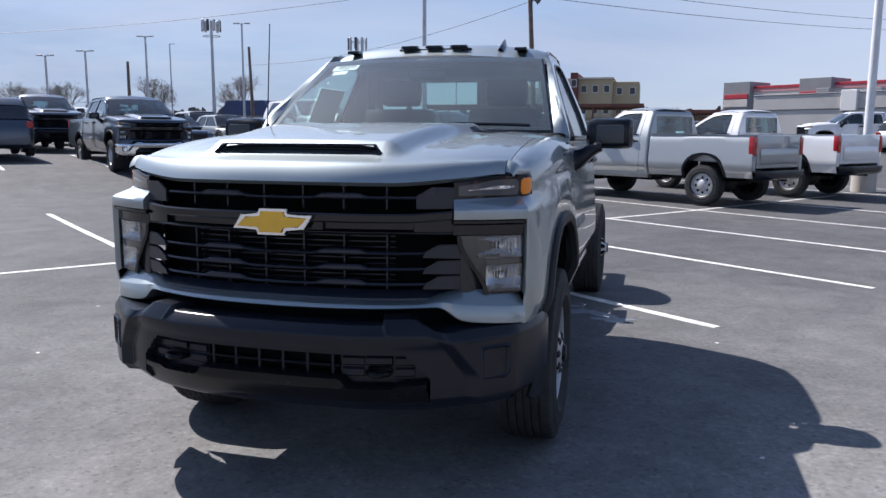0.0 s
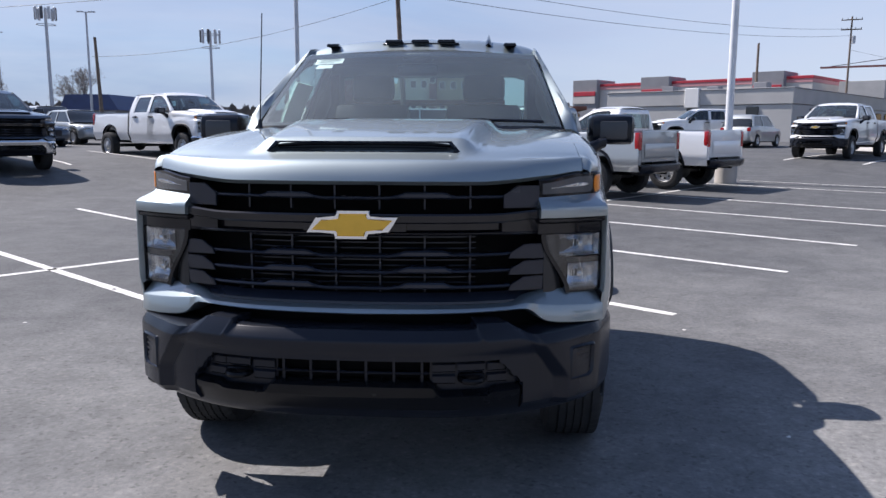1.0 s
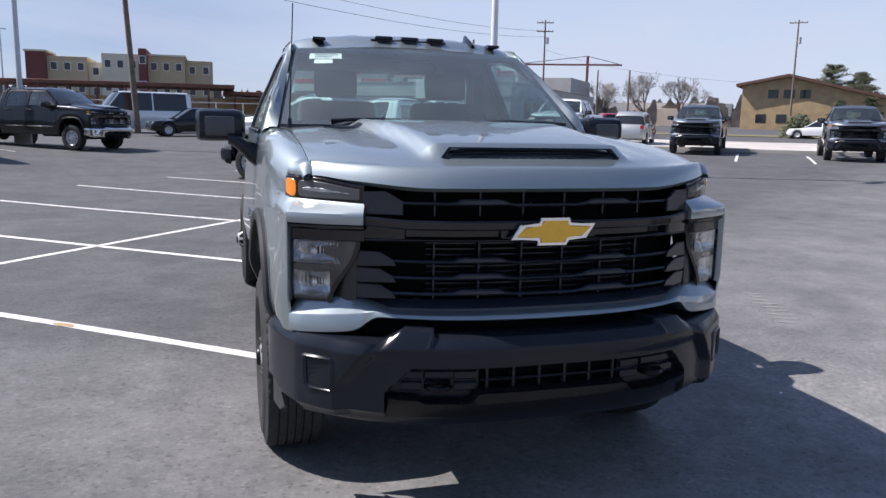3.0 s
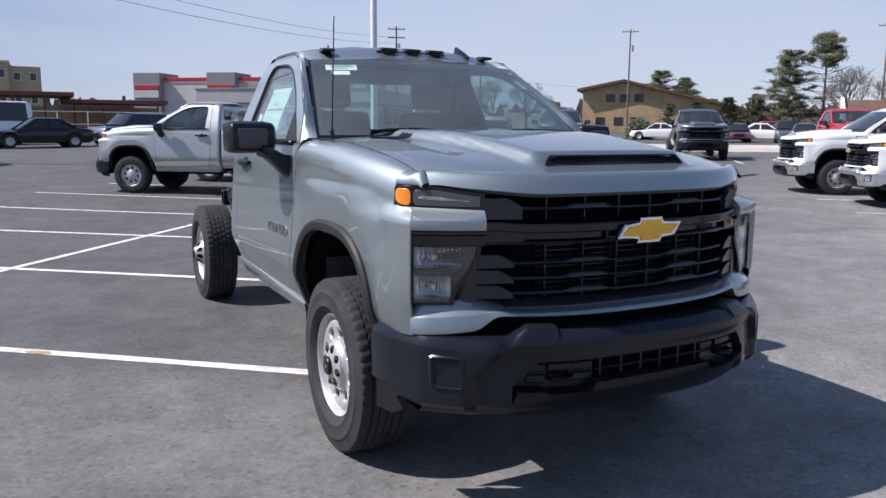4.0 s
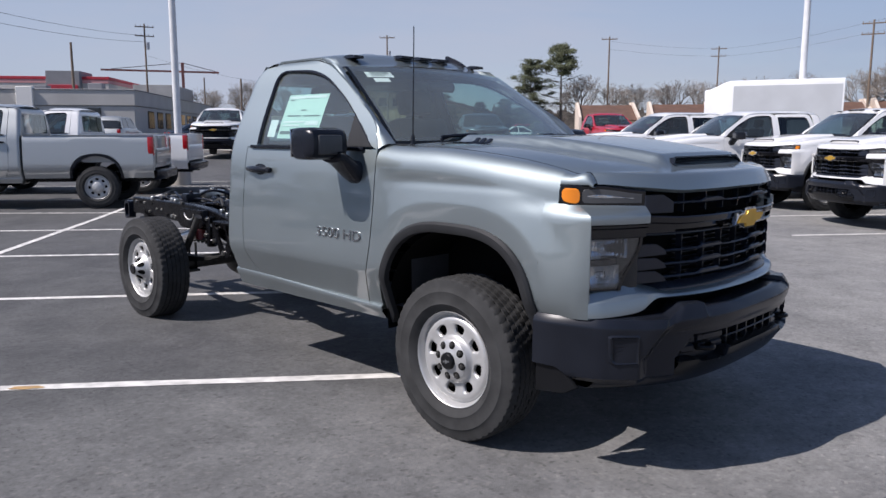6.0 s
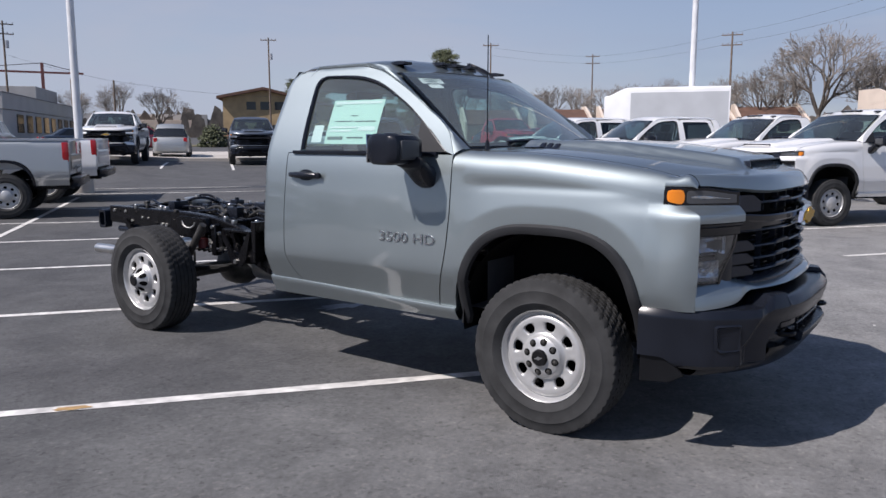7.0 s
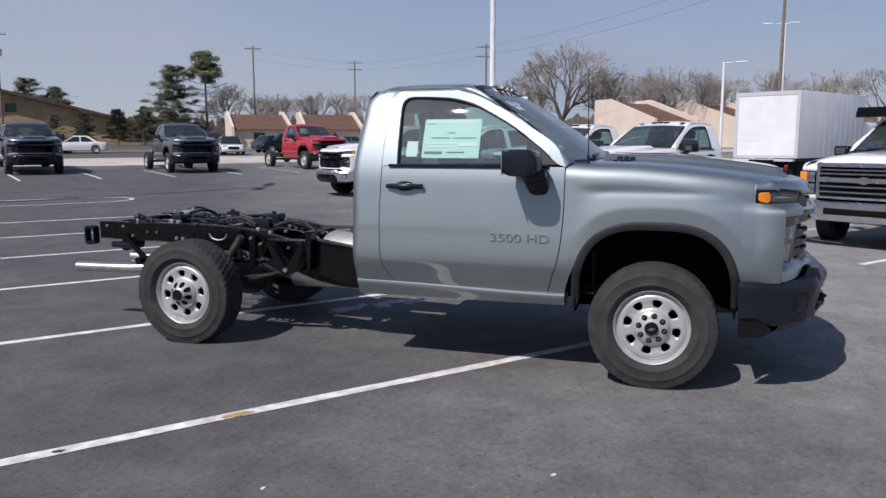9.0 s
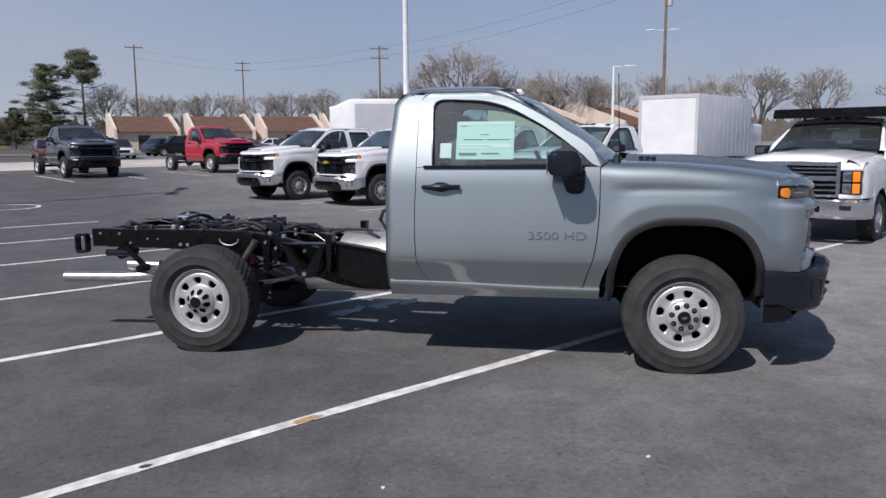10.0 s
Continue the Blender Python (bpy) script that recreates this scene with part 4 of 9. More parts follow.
def build_fog_vent(s):
    """Framed louvre in the bumper's corner."""
    bm = bmesh.new()
    path = [(p, n) for p, n in bump_path() if p.x > 0.5]

    def at(u, v, w):
        x = 0.858 + u
        k = min(range(1, len(path) - 1), key=lambda i: abs(path[i][0].x - x))
        a, b = path[k - 1], path[k + 1]
        f = (x - a[0].x) / max(1e-6, b[0].x - a[0].x)
        p, n = a[0].lerp(b[0], f), a[1].lerp(b[1], f)
        q = p + n * (0.0155 + w)
        return Vector((s * q.x, q.y, 0.612 + v))
    prism(bm, [(-0.036, -0.052), (0.026, -0.052), (0.034, -0.040), (0.036, 0.052), (-0.036, 0.054)], at, 0.0006)
    ring = [(-0.048, -0.062), (0.030, -0.066), (0.046, -0.048), (0.048, 0.060), (0.040, 0.066), (-0.042, 0.066), (-0.048, 0.060)]
    inner = [(-0.038, -0.052), (0.024, -0.055), (0.036, -0.042), (0.038, 0.052), (0.033, 0.056), (-0.034, 0.056), (-0.038, 0.052)]
    rows = []
    for o, i in zip(ring + ring[:1], inner + inner[:1]):
        o = (o[0] * 1.08, o[1] * 1.06)
        m = ((o[0] + i[0]) / 2, (o[1] + i[1]) / 2)
        rows.append([at(*o, -0.004), at(*o, 0.004), at(*m, 0.012), at(*i, 0.004), at(*i, -0.004)])
    sheet(bm, rows)
    for k in range(5):
        v = -0.044 + 0.021 * k
        prism(bm, [(-0.036, v), (0.034, v), (0.034, v + 0.008), (-0.036, v + 0.008)], at, 0.004)
    return bm


def build_deflector(s):
    """Grey-black air flap ahead of the front wheel."""
    bm = bmesh.new()
    pts = [(-0.545, 0.525), (-0.545, 0.372), (-0.69, 0.385), (-0.76, 0.425), (-0.665, 0.520)]
    prism(bm, pts, lambda u, v, w: Vector((s * (0.998 - 0.22 * max(0, -0.62 - u) + w), u, v)), 0.012, 0.003)
    return bm


def build_scoop_void():
    bm = bmesh.new()
    rows = []
    for x in steps(-0.345, 0.345, 20):
        y = -0.846
        b = hood_z(x, -0.90)
        rows.append([(x, y - 0.012, b + 0.004), (x, y - 0.004, b + 0.006), (x, y + 0.010, b + 0.038), (x, y + 0.03, b + 0.046)])
    sheet(bm, rows)
    return bm


def build_scoop_slat(k):
    bm = bmesh.new()
    rows = []
    for x in steps(-0.335, 0.335, 16):
        b = hood_z(x, -0.90) + 0.010 + 0.013 * k
        rows.append([(x, -0.862 + 0.004 * k, b), (x, -0.855 + 0.004 * k, b + 0.005), (x, -0.840 + 0.004 * k, b + 0.003)])
    sheet(bm, rows)
    return bm


def build_scoop_frame():
    """Dark surround of the hood scoop."""
    bm = bmesh.new()
    b = hood_z(0, -0.90)
    ring_o, ring_i = [], []
    for (x, z) in ((-0.385, b + 0.010), (-0.350, b + 0.050), (0.350, b + 0.050), (0.385, b + 0.010), (0.350, b - 0.002), (-0.350, b - 0.002)):
        y = -0.872 + 0.34 * (z - b)
        ring_o.append((x, y, z))
        ring_i.append((x * 0.965, y - 0.001, b + 0.024 + (z - b - 0.024) * 0.76))
    sheet(bm, [ring_o, ring_i, [(p[0], p[1] + 0.03, p[2]) for p in ring_i]], close_v=True)
    return bm


def build_hood_vent(s):
    """Small black louvred badge at the rear of the hood."""
    bm = bmesh.new()
    for k in range(3):
        y = 0.18 + 0.045 * k
        rows = [[(s * x, y + 0.10 * (x - 0.6) + d, hood_z(x, y) + h) for d, h in ((0, 0.001), (0.008, 0.007), (0.034, 0.006), (0.04, 0.001))] for x in steps(0.50, 0.68, 6)]
        sheet(bm, rows)
    return bm


# ---------------------------------------------------------------- heavy pickup: wheels
def build_tyre(rad=0.424, half=0.135):
    """Tyre in one skin: sidewalls, shoulders and a tread cut into staggered blocks."""
    bm = bmesh.new()
    n = 216
    wall = [(0.245, 0.72), (0.262, 0.86), (0.286, 0.985), (0.292, 1.015), (0.300, 0.99), (0.345, 1.0), (0.356, 1.01), (0.362, 0.975), (0.385, 0.935)]
    cols = [0.885, 0.86, 0.83, 0.80, 0.575, 0.565, 0.52, 0.51, 0.29, 0.28, 0.235, 0.225, 0.02, 0.01]
    tread = cols + [-c for c in reversed(cols)]
    ribs = [(0.57, 0.90), (0.285, 0.515), (0.015, 0.23), (-0.23, -0.015), (-0.515, -0.285), (-0.90, -0.57)]
    rows = []
    for i in range(n):
        a = 2 * math.pi * i / n
        row = [(x * half, r) for r, x in wall]
        for c in tread:
            r = rad - 0.010 * max(0.0, (abs(c) - 0.70) / 0.185) ** 2
            rib = next((k for k, (lo, hi) in enumerate(ribs) if lo - 1e-6 <= c <= hi + 1e-6), None)
            if rib is None:
                r -= 0.011
            elif (i + (0, 2, 1, 0, 2, 1)[rib] + (1 if c - ribs[rib][0] > 0.5 * (ribs[rib][1] - ribs[rib][0]) else 0)) % 4 == 0:
                r -= 0.0065
            row.append((c * half, r))
        row += [(-x * half, r) for r, x in reversed(wall)]
        rows.append([(x, r * math.cos(a), r * math.sin(a)) for x, r in row])
    sheet(bm, rows, close_u=True)
    return bm


RIM = spline((0.06, 0.100), (0.104, 0.098), (0.111, 0.090), (0.120, 0.078), (0.132, 0.072), (0.150, 0.072), (0.185, 0.076), (0.205, 0.077), (0.216, 0.072), (0.226, 0.060), (0.236, 0.056))


def build_rim():
    """Pressed steel wheel face with eight rounded hand holes, open behind."""
    bm = bmesh.new()
    n = 8
    seg = 12
    radii = [0.062, 0.085, 0.102, 0.105, 0.108, 0.112, 0.117, 0.122, 0.1275]
    rows = []
    for i in range(n * seg):
        a = 2 * math.pi * i / (n * seg)
        rows.append([(RIM(r), r * math.cos(a), r * math.sin(a)) for r in radii])
    sheet(bm, rows, close_u=True)
    # ring with the holes
    for h in range(n):
        a0 = 2 * math.pi * h / n
        da = 2 * math.pi / n

        def hole(q):
            c, sn = math.cos(q), math.sin(q)
            k = 1 / (abs(c) ** 2.7 + abs(sn) ** 2.7) ** (1 / 2.7)
            return 0.160 + 0.0265 * k * c, a0 + da / 2 + 0.178 * k * sn * (1 + 0.10 * c)

        def rimbox(q):
            c, sn = math.cos(q), math.sin(q)
            k = 1 / max(abs(c), abs(sn))
            return 0.160 + 0.034 * k * c, a0 + da / 2 + da / 2 * k * sn
        rows = []
        m = 32
        for i in range(m):
            q = 2 * math.pi * i / m + math.pi / 4
            ri, ai = hole(q)
            ro, ao = rimbox(q)
            row = []
            for f, dip in ((0, 0), (0.5, -0.001), (0.80, 0.0), (1, 0.007)):
                r, a = lerp(ro, ri, f), lerp(ao, ai, f)
                row.append((RIM(r) - dip, r * math.cos(a), r * math.sin(a)))
            row.append((RIM(ri) - 0.018, ri * math.cos(ai), ri * math.sin(ai)))
            rows.append(row)
        sheet(bm, rows, close_u=True)
    # outer flange
    lathe(bm, [(0.1925, RIM(0.1925)), (0.200, RIM(0.200)), (0.210, RIM(0.210)), (0.218, 0.070), (0.226, 0.060), (0.232, 0.060), (0.240, 0.080), (0.244, 0.093), (0.249, 0.097), (0.252, 0.091), (0.249, 0.082), (0.238, 0.06), (0.230, 0.045)], 72)
    return bm


def build_rotor():
    """Brake disc and drum made black, for the shade inside the wheel's holes."""
    bm = bmesh.new()
    lathe(bm, [(0.229, 0.046), (0.224, 0.020), (0.19, -0.020), (0.165, -0.024), (0.160, 0.004), (0.11, 0.010), (0.04, 0.012)], 40)
    return bm


def build_hub():
    bm = bmesh.new()
    lathe(bm, [(0.001, 0.118), (0.046, 0.120), (0.054, 0.116), (0.070, 0.112), (0.098, 0.106), (0.107, 0.099), (0.110, 0.086)], 48)
    return bm


def build_cap():
    bm = bmesh.new()
    lathe(bm, [(0.001, 0.138), (0.038, 0.137), (0.044, 0.131), (0.046, 0.116)], 28)
    return bm


def build_rear_hub():
    """Long cone of the driven hub."""
    bm = bmesh.new()
    lathe(bm, [(0.001, 0.168), (0.034, 0.168), (0.046, 0.162), (0.056, 0.150), (0.088, 0.116), (0.099, 0.102), (0.106, 0.086)], 48)
    return bm


def build_slot_shade():
    """Raised black patch painting the shade of a pocket between the driven hub's ribs."""
    bm = bmesh.new()
    rows = []
    for a in steps(0, 2 * math.pi, 14)[:-1]:
        c, sn = math.cos(a), math.sin(a)
        r, w = 0.077 + 0.021 * c, 0.0190 * sn * (1 + 0.25 * c)
        x = lerp(0.150, 0.116, (r - 0.056) / 0.032) + 0.0012
        rows.append([(x, w, r), (x - 0.012, w, r)])
    vs = sheet(bm, rows, close_u=True)
    bm.faces.new([v[0] for v in vs])
    return bm


def build_lug_shade():
    """Black disc round one front-hub nut, painting the shade of its recess."""
    bm = bmesh.new()
    rows = []
    for a in steps(0, 2 * math.pi, 18)[:-1]:
        r, w = 0.084 + 0.0195 * math.cos(a), 0.0195 * math.sin(a)
        q = math.hypot(r, w)
        x = lerp(0.112, 0.106, (q - 0.070) / 0.028) + 0.0012
        rows.append([(x, w, r), (x - 0.010, w, r)])
    vs = sheet(bm, rows, close_u=True)
    bm.faces.new([v[0] for v in vs])
    return bm


def build_lug():
    bm = bmesh.new()
    lathe(bm, [(0.001, 0.040), (0.010, 0.038), (0.014, 0.032), (0.0155, 0.010), (0.020, 0.000)], 6)
    return bm


def build_cap_mark():
    """Plain cross mark on the wheel cap."""
    bm = bmesh.new()
    pts = [(-0.022, -0.004), (-0.007, -0.004), (-0.007, -0.010), (0.007, -0.010), (0.007, -0.004), (0.022, -0.004),
           (0.022, 0.004), (0.007, 0.004), (0.007, 0.010), (-0.007, 0.010), (-0.007, 0.004), (-0.022, 0.004)]
    prism(bm, pts, lambda u, v, w: Vector((0.1475 + w, u, v)), 0.003)
    return bm


def wheel(parent, x, y, s, lugs=True, rim_mat=None, name="wheel", z=0.418, size=1.0):
    """A wheel under its truck: tyre, rim, hub and nuts."""
    rot = Matrix.Translation((x, y, z)) @ (Matrix.Identity(4) if s > 0 else Matrix.Rotation(math.pi, 4, "Z")) @ Matrix.Rotation(0.21 + 0.5 * y, 4, "X") @ Matrix.Scale(size, 4)
    ty = kit("tyre", name, build_tyre, RUBBER, parent, "black all-terrain tyre on a silver steel wheel")
    ty.matrix_local = rot
    rm = kit("rim", "rim", build_rim, rim_mat or STEEL_WHITE, ty, "silver eight-hole steel rim")
    rm.matrix_local = Matrix.Translation((0.012, 0, 0))
    kit("rotor", "brake_disc", build_rotor, DEEP_BLACK, ty, "black brake disc that puts shade behind the rim holes").matrix_local = Matrix.Translation((0.012, 0, 0))
    rear = lugs and y > 1
    hb = kit("hub_rear" if rear else "hub", "hub", build_rear_hub if rear else build_hub, rim_mat or STEEL_WHITE, ty)
    hb.matrix_local = Matrix.Translation((0.012, 0, 0))
    if rear:
        for i in range(8):
            kit("slot_shade", "hub_pocket", build_slot_shade, DEEP_BLACK, ty).matrix_local = Matrix.Translation((0.012, 0, 0)) @ Matrix.Rotation(2 * math.pi * i / 8, 4, "X")
        kit("cap", "centre_cap", build_cap, CAP_BLACK, ty, "black centre cap with a plain mark").matrix_local = Matrix.Translation((0.048, 0, 0))
    elif lugs:
        cp = kit("cap", "centre_cap", build_cap, CAP_BLACK, ty, "black centre cap with a plain gold mark")
        cp.matrix_local = Matrix.Translation((0.012, 0, 0))
        for i in range(8):
            a = 2 * math.pi * (i + 0.5) / 8
            kit("lug_shade", "hub_pocket", build_lug_shade, DEEP_BLACK, ty).matrix_local = Matrix.Translation((0.012, 0, 0)) @ Matrix.Rotation(a - math.pi / 2, 4, "X")
            lg = kit("lug", "lug_nut", build_lug, CAST, ty)
            lg.matrix_local = Matrix.Translation((0.092, 0.086 * math.cos(a), 0.086 * math.sin(a)))
    return ty


# ---------------------------------------------------------------- heavy pickup: fittings
def build_mirror_shell(s):
    bm = bmesh.new()
    # rounded box tapering inwards, swept slightly back
    rows = []
    for k, (u, sy, sz) in enumerate(((0.0, 0.55, 0.70), (0.02, 0.92, 0.90), (0.06, 1.0, 0.98), (0.20, 1.0, 1.0), (0.245, 0.95, 0.97), (0.262, 0.72, 0.86), (0.266, 0.45, 0.6))):
        row = []
        for a in steps(0, 2 * math.pi, 24)[:-1]:
            c, sn = math.cos(a), math.sin(a)
            kk = 1 / (abs(c) ** 4 + abs(sn) ** 4) ** 0.25
            row.append((s * (1.055 + u), 0.865 + 0.115 * sy * kk * c * 0.98 + 0.02 * (u - 0.1), 1.512 + 0.090 * sz * kk * sn))
        rows.append(row)
    vs = sheet(bm, rows, close_v=True)
    bm.faces.new(vs[0])
    bm.faces.new(vs[-1])
    return bm


def build_mirror_glass(s):
    bm = bmesh.new()
    box(bm, (min(s * 1.075, s * 1.30), 0.978, 1.435), (max(s * 1.075, s * 1.30), 0.986, 1.595), 0.003)
    return bm


def build_mirror_cover(s):
    bm = bmesh.new()
    x0, x1 = sorted((s * 1.112, s * 1.275))
    box(bm, (x0, 0.744, 1.452), (x1, 0.80, 1.562), 0.018, seg=2)
    return bm


def build_mirror_arm(s):
    bm = bmesh.new()
    rows = []
    for t in steps(0, 1, 8):
        x = lerp(0.985, 1.15, t)
        z = lerp(1.345, 1.440, smooth(0, 1, t))
        hz = lerp(0.070, 0.034, t)
        hy = lerp(0.070, 0.090, t)
        row = []
        for a in steps(0, 2 * math.pi, 16)[:-1]:
            c, sn = math.cos(a), math.sin(a)
            kk = 1 / (abs(c) ** 3 + abs(sn) ** 3) ** (1 / 3)
            row.append((s * x, 0.785 + 0.02 * t + hy * kk * c, z + hz * kk * sn))
        rows.append(row)
    vs = sheet(bm, rows, close_v=True)
    bm.faces.new(vs[0])
    bm.faces.new(vs[-1])
    return bm


def build_handle(s):
    bm = bmesh.new()
    pts = []
    for t in steps(0, 1, 12):
        y = lerp(1.635, 1.905, t)
        pts.append((s * (side(y, 1.333) + 0.012 + 0.022 * math.sin(math.pi * t)), y, 1.333))
    tube(bm, pts, lambda t: 0.016 + 0.007 * math.sin(math.pi * t), 10)
    box(bm, (s * 1.03 - 0.008, 1.62, 1.315), (s * 1.03 + 0.008, 1.66, 1.352), 0.006)
    prism(bm, [(0.075 * math.cos(a), 0.036 * math.sin(a)) for a in steps(0, 2 * math.pi, 24)[:-1]], lambda u, v, w: Vector((s * (side(1.77 + u, 1.333 + v) + w), 1.77 + u, 1.333 + v)), 0.003)
    return bm


def build_marker(w=0.060):
    """Low cab lamp with a rounded back."""
    bm = bmesh.new()
    rows = []
    for k in range(7):
        t = k / 6
        hw = w * (1 - 0.35 * t)
        h = 0.015 * math.sin(math.pi * (0.18 + 0.72 * t))
        rows.append([(-hw, lerp(0, 0.14, t), -0.008), (-hw * 0.86, lerp(0, 0.14, t), h), (hw * 0.86, lerp(0, 0.14, t), h), (hw, lerp(0, 0.14, t), -0.008)])
    vs = sheet(bm, rows)
    bm.faces.new(vs[0])
    return bm


def build_marker_bridge():
    bm = bmesh.new()
    box(bm, (-0.25, 0.03, -0.014), (0.25, 0.08, -0.002), 0.004)
    return bm


def build_fin():
    bm = bmesh.new()
    rows = []
    for k in range(9):
        t = k / 8
        y = lerp(0.0, 0.20, t)
        h = 0.088 * t ** 0.8 * (1 if t < 0.9 else 0.9)
        w = 0.034 * math.sin(math.pi * min(0.98, 0.12 + 0.7 * t))
        rows.append([(-w, y, -0.01), (-w * 0.35, y, h * 0.7), (0, y, h), (w * 0.35, y, h * 0.7), (w, y, -0.01)])
    vs = sheet(bm, rows)
    bm.faces.new(vs[-1])
    return bm


def build_antenna():
    bm = bmesh.new()
    rod(bm, (-0.837, 0.47, 1.50), (-0.837, 0.47, 1.56), 0.016, 10, 0.010)
    rod(bm, (-0.837, 0.47, 1.55), (-0.812, 0.485, 2.15), 0.0040, 8, 0.0030)
    return bm


def text_mesh(body, size, m, depth=0.004, extrude=True):
    """Letters as a mesh, from the built-in font."""
    cu = bpy.data.curves.new("letters", "FONT")
    cu.body, cu.size, cu.extrude = body, size, depth
    cu.align_x, cu.align_y = "CENTER", "CENTER"
    ob = bpy.data.objects.new("letters", cu)
    me = bpy.data.meshes.new_from_object(ob)
    bm = bmesh.new()
    bm.from_mesh(me)
    bm.transform(m)
    bpy.data.objects.remove(ob)
    bpy.data.curves.remove(cu)
    bpy.data.meshes.remove(me)
    return bm


# ---------------------------------------------------------------- heavy pickup: cabin
def build_seat(x):
    bm = bmesh.new()
    box(bm, (x - 0.26, 1.05, 1.02), (x + 0.26, 1.60, 1.18), 0.05, seg=2)
    m = Matrix.Translation((x, 1.58, 1.10)) @ Matrix.Rotation(radians(-14), 4, "X")
    box(bm, (-0.27, -0.07, 0), (0.27, 0.09, 0.60), 0.06, m, 2)
    box(bm, (-0.15, -0.05, 0.63), (0.15, 0.07, 0.82), 0.045, m, 2)
    return bm


def build_dash():
    bm = bmesh.new()
    rows = []
    for u in steps(-1, 1, 12):
        x = u * 0.86
        rows.append([(x, 0.50 + 0.12 * u * u, 1.49), (x, 0.72, 1.50 + 0.01 * math.cos(u * 5)), (x, 0.84, 1.47), (x, 0.88, 1.36), (x, 0.80, 1.10)])
    sheet(bm, rows)
    box(bm, (-0.18, 0.83, 1.25), (0.12, 0.89, 1.46), 0.02)
    return bm


def build_steering():
    bm = bmesh.new()
    m = Matrix.Translation((0.40, 1.04, 1.40)) @ Matrix.Rotation(radians(65), 4, "X")
    tube(bm, [m @ Vector((0.19 * math.cos(a), 0.19 * math.sin(a), 0)) for a in steps(0, 2 * math.pi, 28)], 0.016, 8)
    for a in (0.0, math.pi, 1.5 * math.pi):
        rod(bm, m @ Vector((0, 0, 0)), m @ Vector((0.18 * math.cos(a), 0.18 * math.sin(a), 0)), 0.018, 8)
    rod(bm, m @ Vector((0, 0, 0.01)), m @ Vector((0, 0, -0.25)), 0.05, 12)
    return bm


def build_cabin_tub(back):
    """Inner door panels, floor and back panel, dark."""
    bm = bmesh.new()
    for s in (-1, 1):
        sheet(bm, [[(s * (WIDTH(z) - 0.07), y, z) for z in (0.62, 1.0, 1.30, 1.46)] for y in (0.62, 1.2, back - 0.12)])
        sheet(bm, [[(s * w, back - 0.10 - 0.05 * (z > 1.6), z) for w in (0.72, 0.90 - 0.12 * (z > 1.6))] for z in (1.46, 1.70, 1.92)])
    sheet(bm, [[(x, y, 0.60) for x in (-0.93, 0.93)] for y in (0.40, back - 0.05)])
    sheet(bm, [[(x, back - 0.09, z) for x in (-0.9, 0, 0.9)] for z in (0.6, 1.2, 1.49)])
    sheet(bm, [[(x, 0.42, z) for x in (-0.9, 0, 0.9)] for z in (0.6, 1.2, 1.49)])
    sheet(bm, [[(x, y, 2.005 - 0.02 * (abs(x) > 0.5)) for x in (-0.70, -0.4, 0.4, 0.70)] for y in (1.20, 1.5, back - 0.20)])
    return bm


def build_cabin_mirror():
    bm = bmesh.new()
    box(bm, (-0.13, 1.06, 1.845), (0.13, 1.09, 1.915), 0.02)
    box(bm, (-0.10, 1.06, 1.93), (0.10, 1.20, 1.985), 0.03)
    return bm


